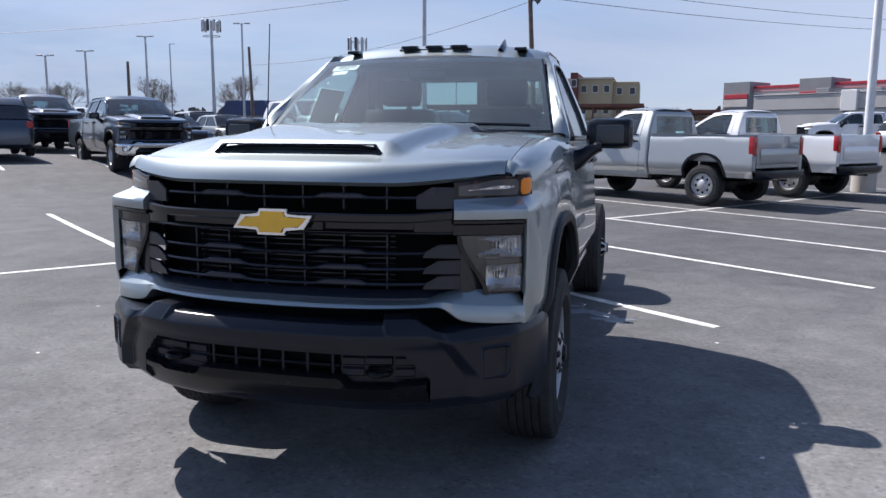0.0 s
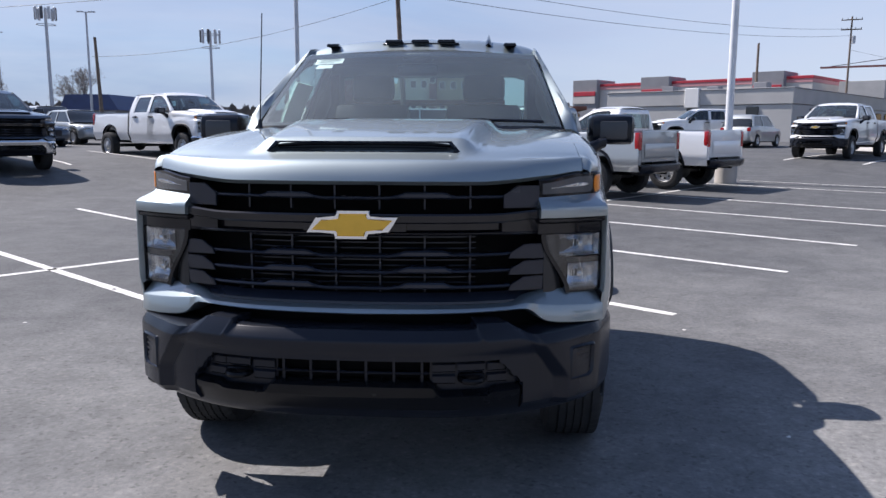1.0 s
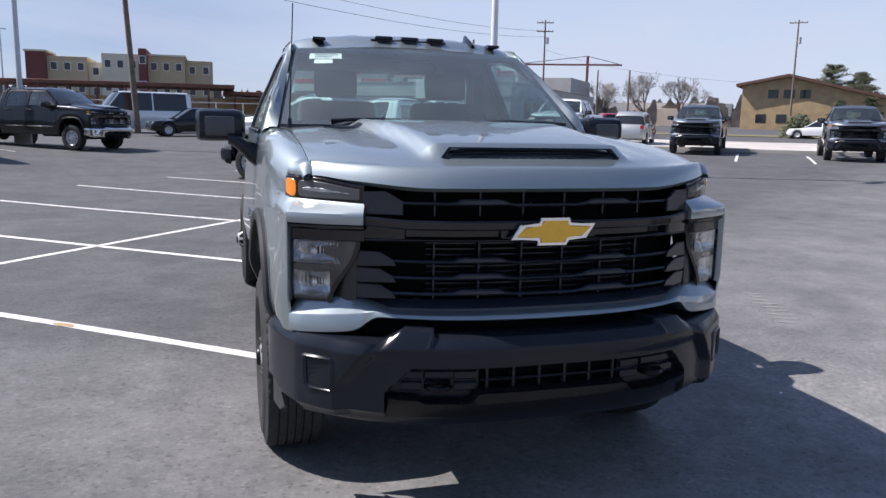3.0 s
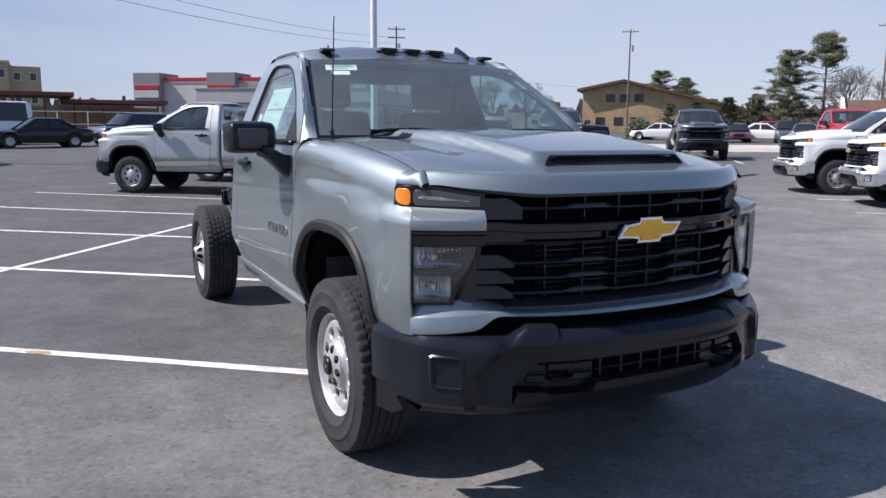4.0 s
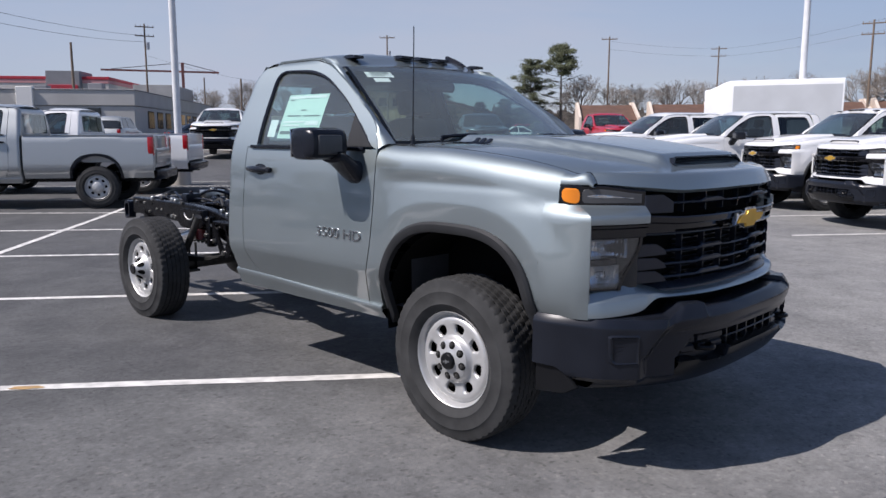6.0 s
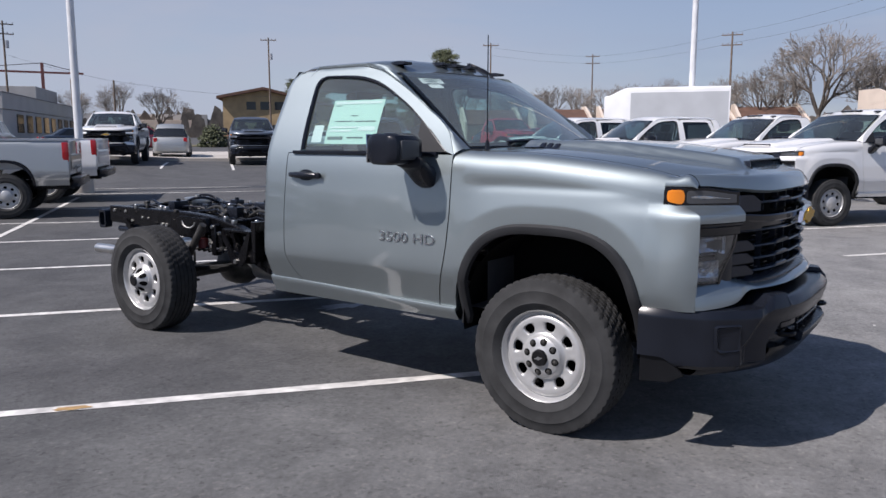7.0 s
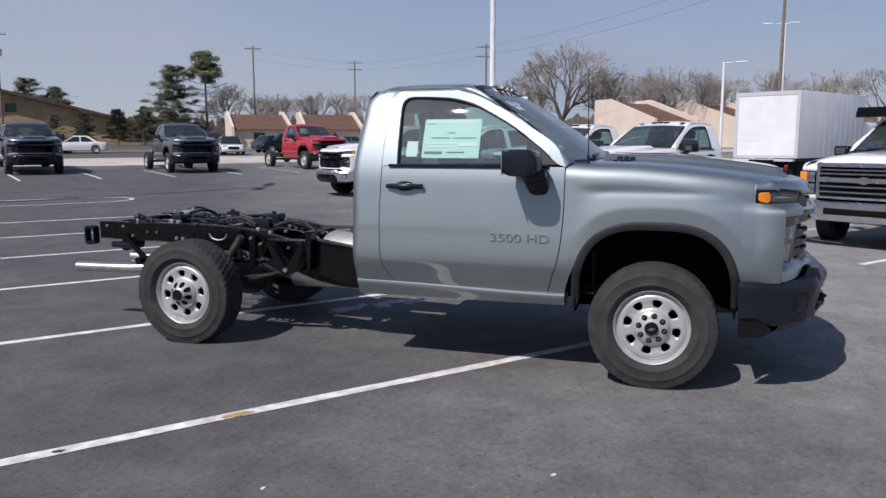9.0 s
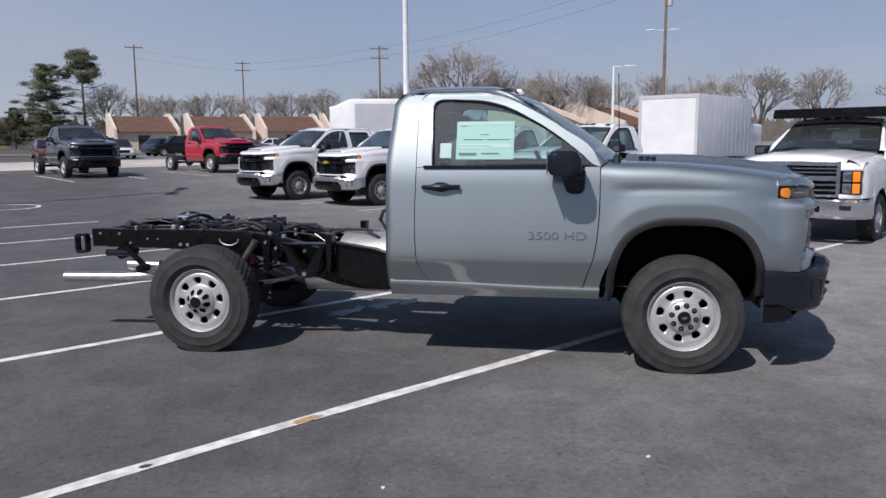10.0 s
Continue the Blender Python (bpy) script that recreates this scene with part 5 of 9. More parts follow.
# ---------------------------------------------------------------- heavy pickup: assembly
def front_end(t, paint_mat, fine=True, bumper_mat=None, bar_mat=None, badge=True, grille_mat=None):
    """Hood, fenders, lamps, grille and bumper."""
    bar_mat = bar_mat or paint_mat
    hood = kit("hood", "hood", build_hood, paint_mat, t)
    kit("scoop_void", "scoop", build_scoop_void, DEEP_BLACK, hood)
    kit("scoop_frame", "scoop_frame", build_scoop_frame, PLASTIC, hood)
    if fine:
        for k in range(3):
            kit(("slat", k), "scoop_slat", lambda: build_scoop_slat(k), MATTE_PLASTIC, hood)
    for s in (-1, 1):
        f = kit(("fender", s), "front_fender", lambda: build_fender(s), paint_mat, t)
        kit(("flare", s), "wheel_arch_trim", lambda: build_flare(s), MATTE_PLASTIC, f)
        kit(("liner", s), "wheel_liner", lambda: build_liner(s), DEEP_BLACK, f)
        kit(("cheek", s), "corner_panel", lambda: build_cheek(s), bar_mat, t)
        lamp = kit(("housing", s), "headlight", lambda: build_lamp_housing(s), GLOSS_BLACK, t, "twin-beam headlight with a clear lens in a black frame")
        kit(("pocket", s), "inner_moulding", lambda: build_lamp_pocket(s), LAMP_GREY, lamp)
        kit(("refl_u", s), "reflector", lambda: build_reflector(s, 1.014, 1.100, 0.17), REFLECTOR, lamp)
        kit(("refl_l", s), "reflector", lambda: build_reflector(s, 0.886, 0.984), REFLECTOR, lamp)
        if fine:
            kit(("lens", s), "lens", lambda: build_lens(s), CLEAR_LENS, lamp).visible_shadow = False
        up = kit(("upper", s), "marker_lamp", lambda: build_upper_lamp(s), GLOSS_BLACK, t, "slim smoked marker lamp with an amber end")
        kit(("amber", s), "amber_lens", lambda: build_upper_lamp(s, 0.515, 0.712, out=0.0075, inset=0.012, round_out=0.06, round_in=0.05), AMBER, up)
        kit(("drl", s), "inner_moulding", lambda: build_upper_lamp(s, 0.035, 0.495, out=0.0062, inset=0.013, round_out=0.03), SMOKED, up)
        kit(("drl2", s), "light_guide", lambda: build_upper_lamp(s, 0.11, 0.46, out=0.0072, inset=0.036, round_out=0.2), REFLECTOR, up)
        for k, z in enumerate((0.904, 0.966, 1.030)):
            kit(("cheek_step", s, k), "grille_side_panel", lambda: build_cheek_step(s, z, (0.745, 0.727, 0.709)[k]), GRILLE_PLASTIC, t)
        kit(("upper_step", s), "grille_side_panel", lambda: build_upper_step(s), GRILLE_PLASTIC, t)
        if fine:
            kit(("hood_vent", s), "hood_vent", lambda: build_hood_vent(s), PLASTIC, hood)
    kit("lower_bar", "painted_bar", build_lower_bar, bar_mat, t)
    g = kit("grille_back", "grille", build_grille_back, DEEP_BLACK, t, "black wavy-bar grille with a dark radiator behind it")
    for k, (z, half) in enumerate(((1.248, 0.560), (1.028, 0.585), (0.965, 0.590), (0.904, 0.600))):
        kit(("bar", k), "grille_bar", lambda: build_grille_bar(z, half), grille_mat or GRILLE_PLASTIC, g)
    kit("grille_sill", "grille_sill", build_grille_sill, GRILLE_PLASTIC, g)
    for k in range(6):
        x = (k - 2.5) * 0.172
        kit(("fin_u", k), "grille_fin", lambda: build_grille_fin(x, 1.205, 1.30), GRILLE_PLASTIC, g)
        kit(("fin_l", k), "grille_fin", lambda: build_grille_fin(x, 0.875, 1.112), GRILLE_PLASTIC, g)
    if fine:
        for k in range(10):
            kit(("shutter", k), "radiator_slat", lambda: build_shutter(0.888 + 0.0225 * k), GRILLE_PLASTIC, g)
    kit("crossbar", "grille_crossbar", build_crossbar, GLOSS_BLACK, g)
    if badge:
        b = kit("badge_rim", "emblem", build_emblem, CHROME, g, "plain gold cross-shaped emblem with a bright rim")
        kit("badge", "emblem_face", lambda: build_emblem(0.0105), GOLD, b)
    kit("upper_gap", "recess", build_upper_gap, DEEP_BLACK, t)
    bmp = kit("bumper", "front_bumper", build_bumper, bumper_mat or PLASTIC, t, "black moulded front bumper with corner vents" if bumper_mat is None else "bright metal front bumper")
    kit("lip", "skid_panel", build_bumper_lip, SKID_PLASTIC, bmp)
    kit("chin", "air_dam", build_chin, PLASTIC, bmp)
    kit("intake", "intake", build_intake_back, DEEP_BLACK, bmp)
    for k in range(6):
        kit(("upright", k), "intake_upright", lambda: build_intake_upright((k - 2.5) * 0.105), PLASTIC, bmp)
    kit("intake_bar", "intake_bar", lambda: build_intake_bar(0.600), PLASTIC, bmp)
    for s in (-1, 1):
        kit(("bezel", s), "tow_hook_bezel", lambda: build_tow_bezel(s), PLASTIC, bmp)
        kit(("hook", s), "tow_hook", lambda: build_tow_hook(s), FRAME_BLACK, bmp)
        kit(("fog", s), "bumper_vent", lambda: build_fog_vent(s), PLASTIC, bmp)
        kit(("defl", s), "air_deflector", lambda: build_deflector(s), SKID_PLASTIC, bmp)


def build_rear_door_frame(s, y0, y1):
    bm = bmesh.new()
    out = [(y1, 1.478), (y1 - 0.02, 1.80), (y1 - 0.06, 1.99), (y1 - 0.16, 2.015), (y0 + 0.05, 2.018), (y0, 2.0), (y0, 1.80), (y0, 1.478)]
    inn = [(y1 - 0.08, 1.485), (y1 - 0.10, 1.80), (y1 - 0.15, 1.93), (y1 - 0.20, 1.955), (y0 + 0.09, 1.955), (y0 + 0.06, 1.94), (y0 + 0.06, 1.80), (y0 + 0.06, 1.485)]
    rows = []
    for (a, b), (c, d) in zip(out, inn):
        rows.append([(s * (WIDTH(b) + 0.004), a, b), (s * (WIDTH(d) + 0.006), c, d), (s * (WIDTH(d) - 0.02), c, d)])
    sheet(bm, rows)
    return bm


def build_rear_side_glass(s, y0, y1):
    bm = bmesh.new()
    sheet(bm, [[(s * (WIDTH(z) - 0.010), y, z) for z in steps(1.48, 1.96, 5)] for y in steps(y0 + 0.05, y1 - 0.09, 4)])
    return bm


def moved(build, dy):
    bm = build()
    bm.transform(Matrix.Translation((0, dy, 0)))
    return bm


def cab(t, paint_mat, crew=0.0, fine=True):
    """The cab: shell, doors, glass, mirrors and the inside. crew: how much longer than a two-door cab."""
    back = 2.20 + crew
    front_glass, door_glass = (WINDSHIELD, SIDE_GLASS) if fine else (PARKED_GLASS, PARKED_GLASS)
    kit(("shell", crew), "cab_shell", lambda: build_cab_shell(back, crew), paint_mat, t)
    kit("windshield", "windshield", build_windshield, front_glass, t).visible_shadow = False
    kit("ws_band", "windshield_border", build_ws_band, GLOSS_BLACK, t)
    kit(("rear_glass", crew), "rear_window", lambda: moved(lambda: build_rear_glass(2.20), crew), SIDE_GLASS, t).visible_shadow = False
    kit("cowl", "cowl", build_cowl, MATTE_PLASTIC, t)
    for s in (-1, 1):
        d = kit(("door", s), "door", lambda: build_door(s), paint_mat, t)
        kit(("frame", s), "window_frame", lambda: build_door_frame(s), paint_mat, d)
        kit(("seal", s), "window_seal", lambda: build_window_seal(s), PLASTIC, d)
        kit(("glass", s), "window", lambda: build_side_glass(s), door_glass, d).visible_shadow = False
        kit(("handle", s), "door_handle", lambda: build_handle(s), PLASTIC, d, "black door handle")
        kit(("sail", s), "mirror_base", lambda: build_sail(s), MATTE_PLASTIC, d)
        mr = kit(("mirror", s), "side_mirror", lambda: build_mirror_shell(s), PLASTIC, t, "large black side mirror on a thick arm")
        kit(("mirror_arm", s), "mirror_arm", lambda: build_mirror_arm(s), PLASTIC, mr)
        kit(("mirror_cover", s), "mirror_cover", lambda: build_mirror_cover(s), MIRROR_CAP, mr)
        kit(("mirror_glass", s), "mirror_glass", lambda: build_mirror_glass(s), CHROME, mr)
        kit(("rocker", s, crew), "rocker_panel", lambda: build_rocker(s, back), paint_mat, t)
        if crew:
            rd = kit(("door", s, crew), "rear_door", lambda: moved(lambda: build_door(s), crew), paint_mat, t)
            y0, y1 = 1.955, 1.955 + crew
            kit(("rframe", s, crew), "window_frame", lambda: build_rear_door_frame(s, y0, y1), paint_mat, rd)
            kit(("rglass", s, crew), "window", lambda: build_rear_side_glass(s, y0, y1), DARK_GLASS, rd).visible_shadow = False
            kit(("rhandle", s, crew), "door_handle", lambda: moved(lambda: build_handle(s), crew), PLASTIC, rd)
    kit(("tub", crew), "cabin_trim", lambda: build_cabin_tub(back), INTERIOR, t)
    kit("dash", "dashboard", build_dash, INTERIOR, t)
    kit("steering", "steering_wheel", build_steering, INTERIOR, t)
    for x in (-0.40, 0.40):
        kit(("seat", x), "seat", lambda: build_seat(x), SEAT_VINYL, t)
    kit("cabin_mirror", "rear_view_mirror", build_cabin_mirror, INTERIOR, t)
    for x in (-0.62, 0.15):
        kit(("wiper", x), "wiper", lambda: build_wiper(x), PLASTIC, t)


def roof_lamps(t):
    bridge = kit("bridge", "roof_lamp_bar", build_marker_bridge, GLOSS_BLACK, t, "row of dark roof marker lamps")
    bridge.matrix_local = pose(0, 1.22, 2.070)
    for x in (-0.17, 0, 0.17):
        kit("marker", "marker_lamp", build_marker, PLASTIC, bridge).matrix_local = pose(x, 0.0, 0.006)
    for x in (-0.58, 0.58):
        kit("marker_small", "marker_lamp", lambda: build_marker(0.042), PLASTIC, t).matrix_local = pose(x, 1.24, 2.054)


def build_bed_side(s, y0, y1, axle):
    bm = bmesh.new()
    ys = sorted(set(steps(y0, axle - 0.53, 4) + [axle - 0.52 * math.cos(a) for a in steps(0.02, math.pi - 0.02, 28)] + steps(axle + 0.53, y1, 4)))
    rows = []
    for y in ys:
        u = abs((y - axle) / 0.52)
        lo = 0.60 + 0.50 * max(0.0, 1 - u ** 2.6) ** (1 / 2.3) if u < 1 else 0.60
        row = [(s * (WIDTH(max(lo, 0.62)) - 0.06), y, lo)]
        for k in range(13):
            z = lerp(lo, 1.46, k / 12)
            row.append((s * (WIDTH(min(z, 1.40)) - 0.10 * smooth(1.40, 1.46, z) ** 2 * 0.3), y, z))
        row += [(s * 0.985, y, 1.475), (s * 0.90, y, 1.475), (s * 0.89, y, 1.45), (s * 0.89, y, 0.92)]
        rows.append(row)
    sheet(bm, rows, flip=s < 0)
    return bm


def build_bed_arch(s, axle):
    bm = bmesh.new()
    rows = []
    for a in steps(0, math.pi, 32):
        y, z = axle - 0.52 * math.cos(a), 0.60 + 0.50 * math.sin(a) ** 0.87 if 0 < a < math.pi else 0.60
        n = Vector((0, -math.cos(a), max(0.1, math.sin(a)))).normalized()
        rows.append([(s * (WIDTH(z) + o), y + n.y * q, z + n.z * q) for q, o in ((-0.05, -0.02), (-0.045, 0.016), (0.004, 0.018), (0.008, -0.01))])
    sheet(bm, rows)
    sheet(bm, [[(s * w, axle - 0.5 * math.cos(a), 0.55 + 0.50 * math.sin(a)) for w in (0.98, 0.62)] for a in steps(0, math.pi, 16)])
    return bm


def build_bed_floor(y0, y1):
    bm = bmesh.new()
    sheet(bm, [[(x, y, 0.92) for x in (-0.9, 0, 0.9)] for y in (y0, y1)])
    box(bm, (-0.92, y0, 0.70), (0.92, y0 + 0.04, 1.46), 0.01)
    return bm


def build_tailgate(y1):
    bm = bmesh.new()
    box(bm, (-0.875, y1 - 0.06, 0.80), (0.875, y1 + 0.015, 1.475), 0.02, seg=2)
    rows = [[(x, y1 + 0.018 + d, z) for d, z in ((0, 0.88), (0.012, 0.90), (0.012, 1.18), (0, 1.20))] for x in (-0.76, 0.76)]
    sheet(bm, rows)
    return bm


def build_tail_lamp(s, y1):
    bm = bmesh.new()
    x0, x1 = sorted((s * 0.885, s * 1.022))
    box(bm, (x0, y1 - 0.10, 1.06), (x1, y1 + 0.018, 1.44), 0.02, seg=2)
    return bm


def build_rear_post(s, y1):
    bm = bmesh.new()
    x0, x1 = sorted((s * 0.885, s * 1.015))
    box(bm, (x0, y1 - 0.08, 0.74), (x1, y1 + 0.008, 1.06), 0.012)
    return bm


def build_rear_bumper(y1):
    bm = bmesh.new()
    rows = []
    for x in steps(-1.0, 1.0, 24):
        y = y1 + 0.20 - 0.14 * abs(x) ** 5
        rows.append([(x, y1 + 0.02, 0.755), (x, y, 0.75), (x, y + 0.012, 0.72), (x, y, 0.60 + 0.03 * (abs(x) > 0.6)), (x, y - 0.06, 0.56), (x, y1, 0.56)])
    sheet(bm, rows)
    return bm


def bed(t, paint_mat, y0, y1, axle):
    for s in (-1, 1):
        b = kit(("bed", s, y0, y1), "bed_side", lambda: build_bed_side(s, y0, y1, axle), paint_mat, t)
        kit(("bed_arch", s, axle), "wheel_arch_trim", lambda: build_bed_arch(s, axle), PLASTIC, b)
        kit(("tail", s, y1), "tail_lamp", lambda: build_tail_lamp(s, y1), RED_LENS, t, "tall red tail lamp")
        kit(("post", s, y1), "rear_post", lambda: build_rear_post(s, y1), paint_mat, t)
    kit(("bed_floor", y0, y1), "bed_floor", lambda: build_bed_floor(y0, y1), MATTE_PLASTIC, t)
    kit(("gate", y1), "tailgate", lambda: build_tailgate(y1), paint_mat, t)
    kit(("rbump", y1), "rear_bumper", lambda: build_rear_bumper(y1), PLASTIC, t, "black step bumper")


def build_underbody(y1):
    bm = bmesh.new()
    for s in (-1, 1):
        box(bm, (s * 0.43 - 0.04, -0.8, 0.50), (s * 0.43 + 0.04, y1, 0.70))
    box(bm, (-0.40, 0.2, 0.42), (0.40, 1.9, 0.62), 0.05)
    rod(bm, (-0.8, 0, 0.41), (0.8, 0, 0.41), 0.06)
    return bm


def build_simple_axle():
    bm = bmesh.new()
    rod(bm, (-0.85, 0, 0.418), (0.85, 0, 0.418), 0.055)
    bmesh.ops.create_uvsphere(bm, u_segments=14, v_segments=10, radius=0.19, matrix=Matrix.Translation((0, 0, 0.418)))
    return bm


def pickup(name, label, m, paint_mat, crew=0.0, bed_to=None, axle=3.72, dually=False, bumper=None, lamps=False, group="parked pickups", badge=True, grille=None):
    """A parked truck of the same family; bed_to None leaves a bare chassis."""
    t = tagged(empty(name, m), label, "pickup truck", group)
    front_end(t, paint_mat, fine=False, bumper_mat=bumper, badge=badge, grille_mat=grille)
    cab(t, paint_mat, crew, fine=False)
    if lamps:
        roof_lamps(t)
    for s in (-1, 1):
        wheel(t, s * 0.905, 0.0, s, lugs=False)
        wheel(t, s * (1.04 if dually else 0.905), axle, s, lugs=False)
    y1 = bed_to or axle + 1.2
    kit(("under", y1), "chassis", lambda: build_underbody(y1), FRAME_BLACK, t)
    kit("simple_axle", "rear_axle", build_simple_axle, CAST, t).matrix_local = pose(0, axle, 0)
    if bed_to:
        bed(t, paint_mat, 2.235 + crew, bed_to, axle)
    return t


# ---------------------------------------------------------------- the grey chassis-cab truck
truck = tagged(empty("pickup_truck"), "grey metallic two-door chassis-cab truck with a bare black rear frame", "pickup truck")
front_end(truck, GREY_PAINT)
cab(truck, GREY_PAINT)
roof_lamps(truck)
for s in (-1, 1):
    for y, z, out in ((0.0, 0.403, 0.902), (3.738, 0.418, 0.868)):
        wheel(truck, s * out, y, s, z=z, size=1.02)
kit("antenna", "antenna", build_antenna, PLASTIC, truck, "thin black whip antenna")
kit("fin", "roof_antenna", build_fin, GLOSS_BLACK, truck).matrix_local = pose(0.44, 1.26, 2.062)


# ---------------------------------------------------------------- bare rear frame of the grey truck
RAIL_TOP = spline((0.9, 0.66), (2.45, 0.675), (2.60, 0.70), (3.20, 0.865), (3.50, 0.912), (3.9, 0.930), (5.0, 0.932))
RAIL_LOW = spline((0.9, 0.45), (2.45, 0.445), (2.70, 0.475), (3.25, 0.665), (3.6, 0.735), (4.0, 0.755), (5.0, 0.775))


def build_rail(s):
    """C-section frame rail, kicked up over the axle."""
    bm = bmesh.new()
    rows = []
    for y in steps(0.9, 4.97, 60):
        t, b = RAIL_TOP(y), RAIL_LOW(y)
        xo, xi = s * 0.475, s * 0.395
        rows.append([(xi, y, t - 0.008), (xi, y, t), (xo - s * 0.008, y, t), (xo, y, t - 0.008), (xo, y, b + 0.008), (xo - s * 0.008, y, b), (xi, y, b), (xi, y, b + 0.008),
                     (xo - s * 0.012, y, b + 0.012), (xo - s * 0.012, y, t - 0.012)])
    vs = sheet(bm, rows, close_v=True, flip=s > 0)
    bm.faces.new(vs[0])
    bm.faces.new(vs[-1])
    return bm


frame_rails = []
for s in (-1, 1):
    rail = part("frame_rail", build_rail(s), FRAME_BLACK, truck, "black C-section frame rail kicked up over the axle")
    frame_rails.append(rail)
    rng = random.Random(11)
    # bolts and plug heads along the web
    for k in range(26):
        y = 2.55 + 0.094 * k + rng.uniform(-0.02, 0.02)
        z = lerp(RAIL_LOW(y), RAIL_TOP(y), rng.choice((0.25, 0.5, 0.75)))
        b = bmesh.new()
        rod(b, (s * 0.472, y, z), (s * 0.486, y, z), rng.choice((0.009, 0.012, 0.016)), 6)
        part("bolt", b, ALU if k % 3 else FRAME_BLACK, rail)
    # pressed side plate and upright body mount behind the cab
    b = bmesh.new()
    prism(b, [(2.14, 0.46), (2.46, 0.47), (2.74, 0.56), (2.74, 0.83), (2.40, 0.78), (2.14, 0.70)], lambda u, v, w: Vector((s * (0.505 + w), u, v)), 0.014, 0.003)
    prism(b, [(2.14, 0.70), (2.40, 0.78), (2.74, 0.83), (2.74, 0.845), (2.40, 0.795), (2.14, 0.715)], lambda u, v, w: Vector((s * (0.44 + w), u, v)), 0.10, 0.003)
    part("side_plate", b, FRAME_BLACK, rail)
    b = bmesh.new()
    prism(b, [(2.755, 0.60), (2.785, 0.60), (2.80, 0.92), (2.74, 0.92)], lambda u, v, w: Vector((s * (0.50 + w), u, v)), 0.11, 0.004)
    part("body_mount", b, FRAME_BLACK, rail)
    b = bmesh.new()
    rod(b, (s * 0.518, 2.40, 0.60), (s * 0.524, 2.40, 0.60), 0.022, 12)
    part("plug_hole", b, DEEP_BLACK, rail)
    # triangular hanger of the spring's front eye
    b = bmesh.new()
    for w0 in (0.485, 0.600):
        prism(b, [(2.80, 0.84), (2.84, 0.83), (2.98, 0.60), (3.00, 0.555), (2.92, 0.555), (2.86, 0.62)], lambda u, v, w: Vector((s * (w0 + w), u, v)), 0.012, 0.003)
        prism(b, [(3.14, 0.84), (3.18, 0.84), (3.04, 0.57), (2.98, 0.555), (2.97, 0.60)], lambda u, v, w: Vector((s * (w0 + w), u, v)), 0.012, 0.003)
    prism(b, [(2.80, 0.84), (3.18, 0.84), (3.18, 0.825), (2.80, 0.825)], lambda u, v, w: Vector((s * (0.485 + w), u, v)), 0.127, 0.003)
    part("spring_fork", b, FRAME_BLACK, rail)
    b = bmesh.new()
    rod(b, (s * 0.60, 2.98, 0.59), (s * 0.628, 2.98, 0.59), 0.020, 6)
    part("eye_bolt", b, ALU, rail)
    # bulged spring seat with its crescent opening over the axle
    b = bmesh.new()
    prism(b, [(3.40, 0.78), (3.46, 0.90), (3.84, 0.90), (3.92, 0.80), (3.84, 0.73), (3.50, 0.72)], lambda u, v, w: Vector((s * (0.48 + w), u, v)), 0.07, 0.012)
    seat = part("spring_seat", b, FRAME_BLACK, rail)
    b = bmesh.new()
    arc = [(3.66 + 0.085 * math.cos(a), 0.865 + 0.055 * math.sin(a)) for a in steps(math.pi, 2 * math.pi, 12)]
    tube(b, [(s * 0.552, y, z) for y, z in arc], 0.007, 6)
    part("rim_edge", b, ALU_DULL, seat)
    # upright bracket, valves and hoses ahead of the axle
    b = bmesh.new()
    box(b, (min(s * 0.49, s * 0.56), 3.30, 0.60), (max(s * 0.49, s * 0.56), 3.36, 0.86), 0.008)
    box(b, (min(s * 0.49, s * 0.54), 3.20, 0.70), (max(s * 0.49, s * 0.54), 3.30, 0.78), 0.012)
    rod(b, (s * 0.53, 3.25, 0.66), (s * 0.53, 3.25, 0.80), 0.026, 10)
    part("valve_bracket", b, FRAME_BLACK, rail)
    for y, z in ((3.24, 0.795), (3.33, 0.84), (3.36, 0.70), (3.22, 0.67)):
        b = bmesh.new()
        rod(b, (s * 0.54, y, z), (s * 0.575, y, z), 0.013, 6)
        part("bolt", b, ALU, rail)
    # leaf spring pack with shackles and clamp
    pack = None
    for k in range(5):
        b = bmesh.new()
        half = 0.74 - 0.13 * k
        rows = []
        for t in steps(-1, 1, 20):
            y = 3.72 + half * t
            z = 0.590 - 0.014 * k - 0.10 * (1 - (half * t / 0.74) ** 2) + 0.02 * k * 0.3
            rows.append([(s * 0.515, y, z), (s * 0.585, y, z), (s * 0.585, y, z - 0.011), (s * 0.515, y, z - 0.011)])
        vs = sheet(b, rows, close_v=True)
        b.faces.new(vs[0])
        b.faces.new(vs[-1])
        leaf = part("spring_leaf", b, CAST, pack or rail)
        pack = pack or leaf
    b = bmesh.new()
    for y in (3.66, 3.78):
        tube(b, [(s * 0.505, y, 0.60), (s * 0.505, y, 0.36), (s * 0.595, y, 0.36), (s * 0.595, y, 0.60)], 0.010, 6)
    box(b, (s * 0.55 - 0.06, 3.62, 0.345), (s * 0.55 + 0.06, 3.82, 0.365), 0.004)
    part("spring_clamp", b, CAST, rail)
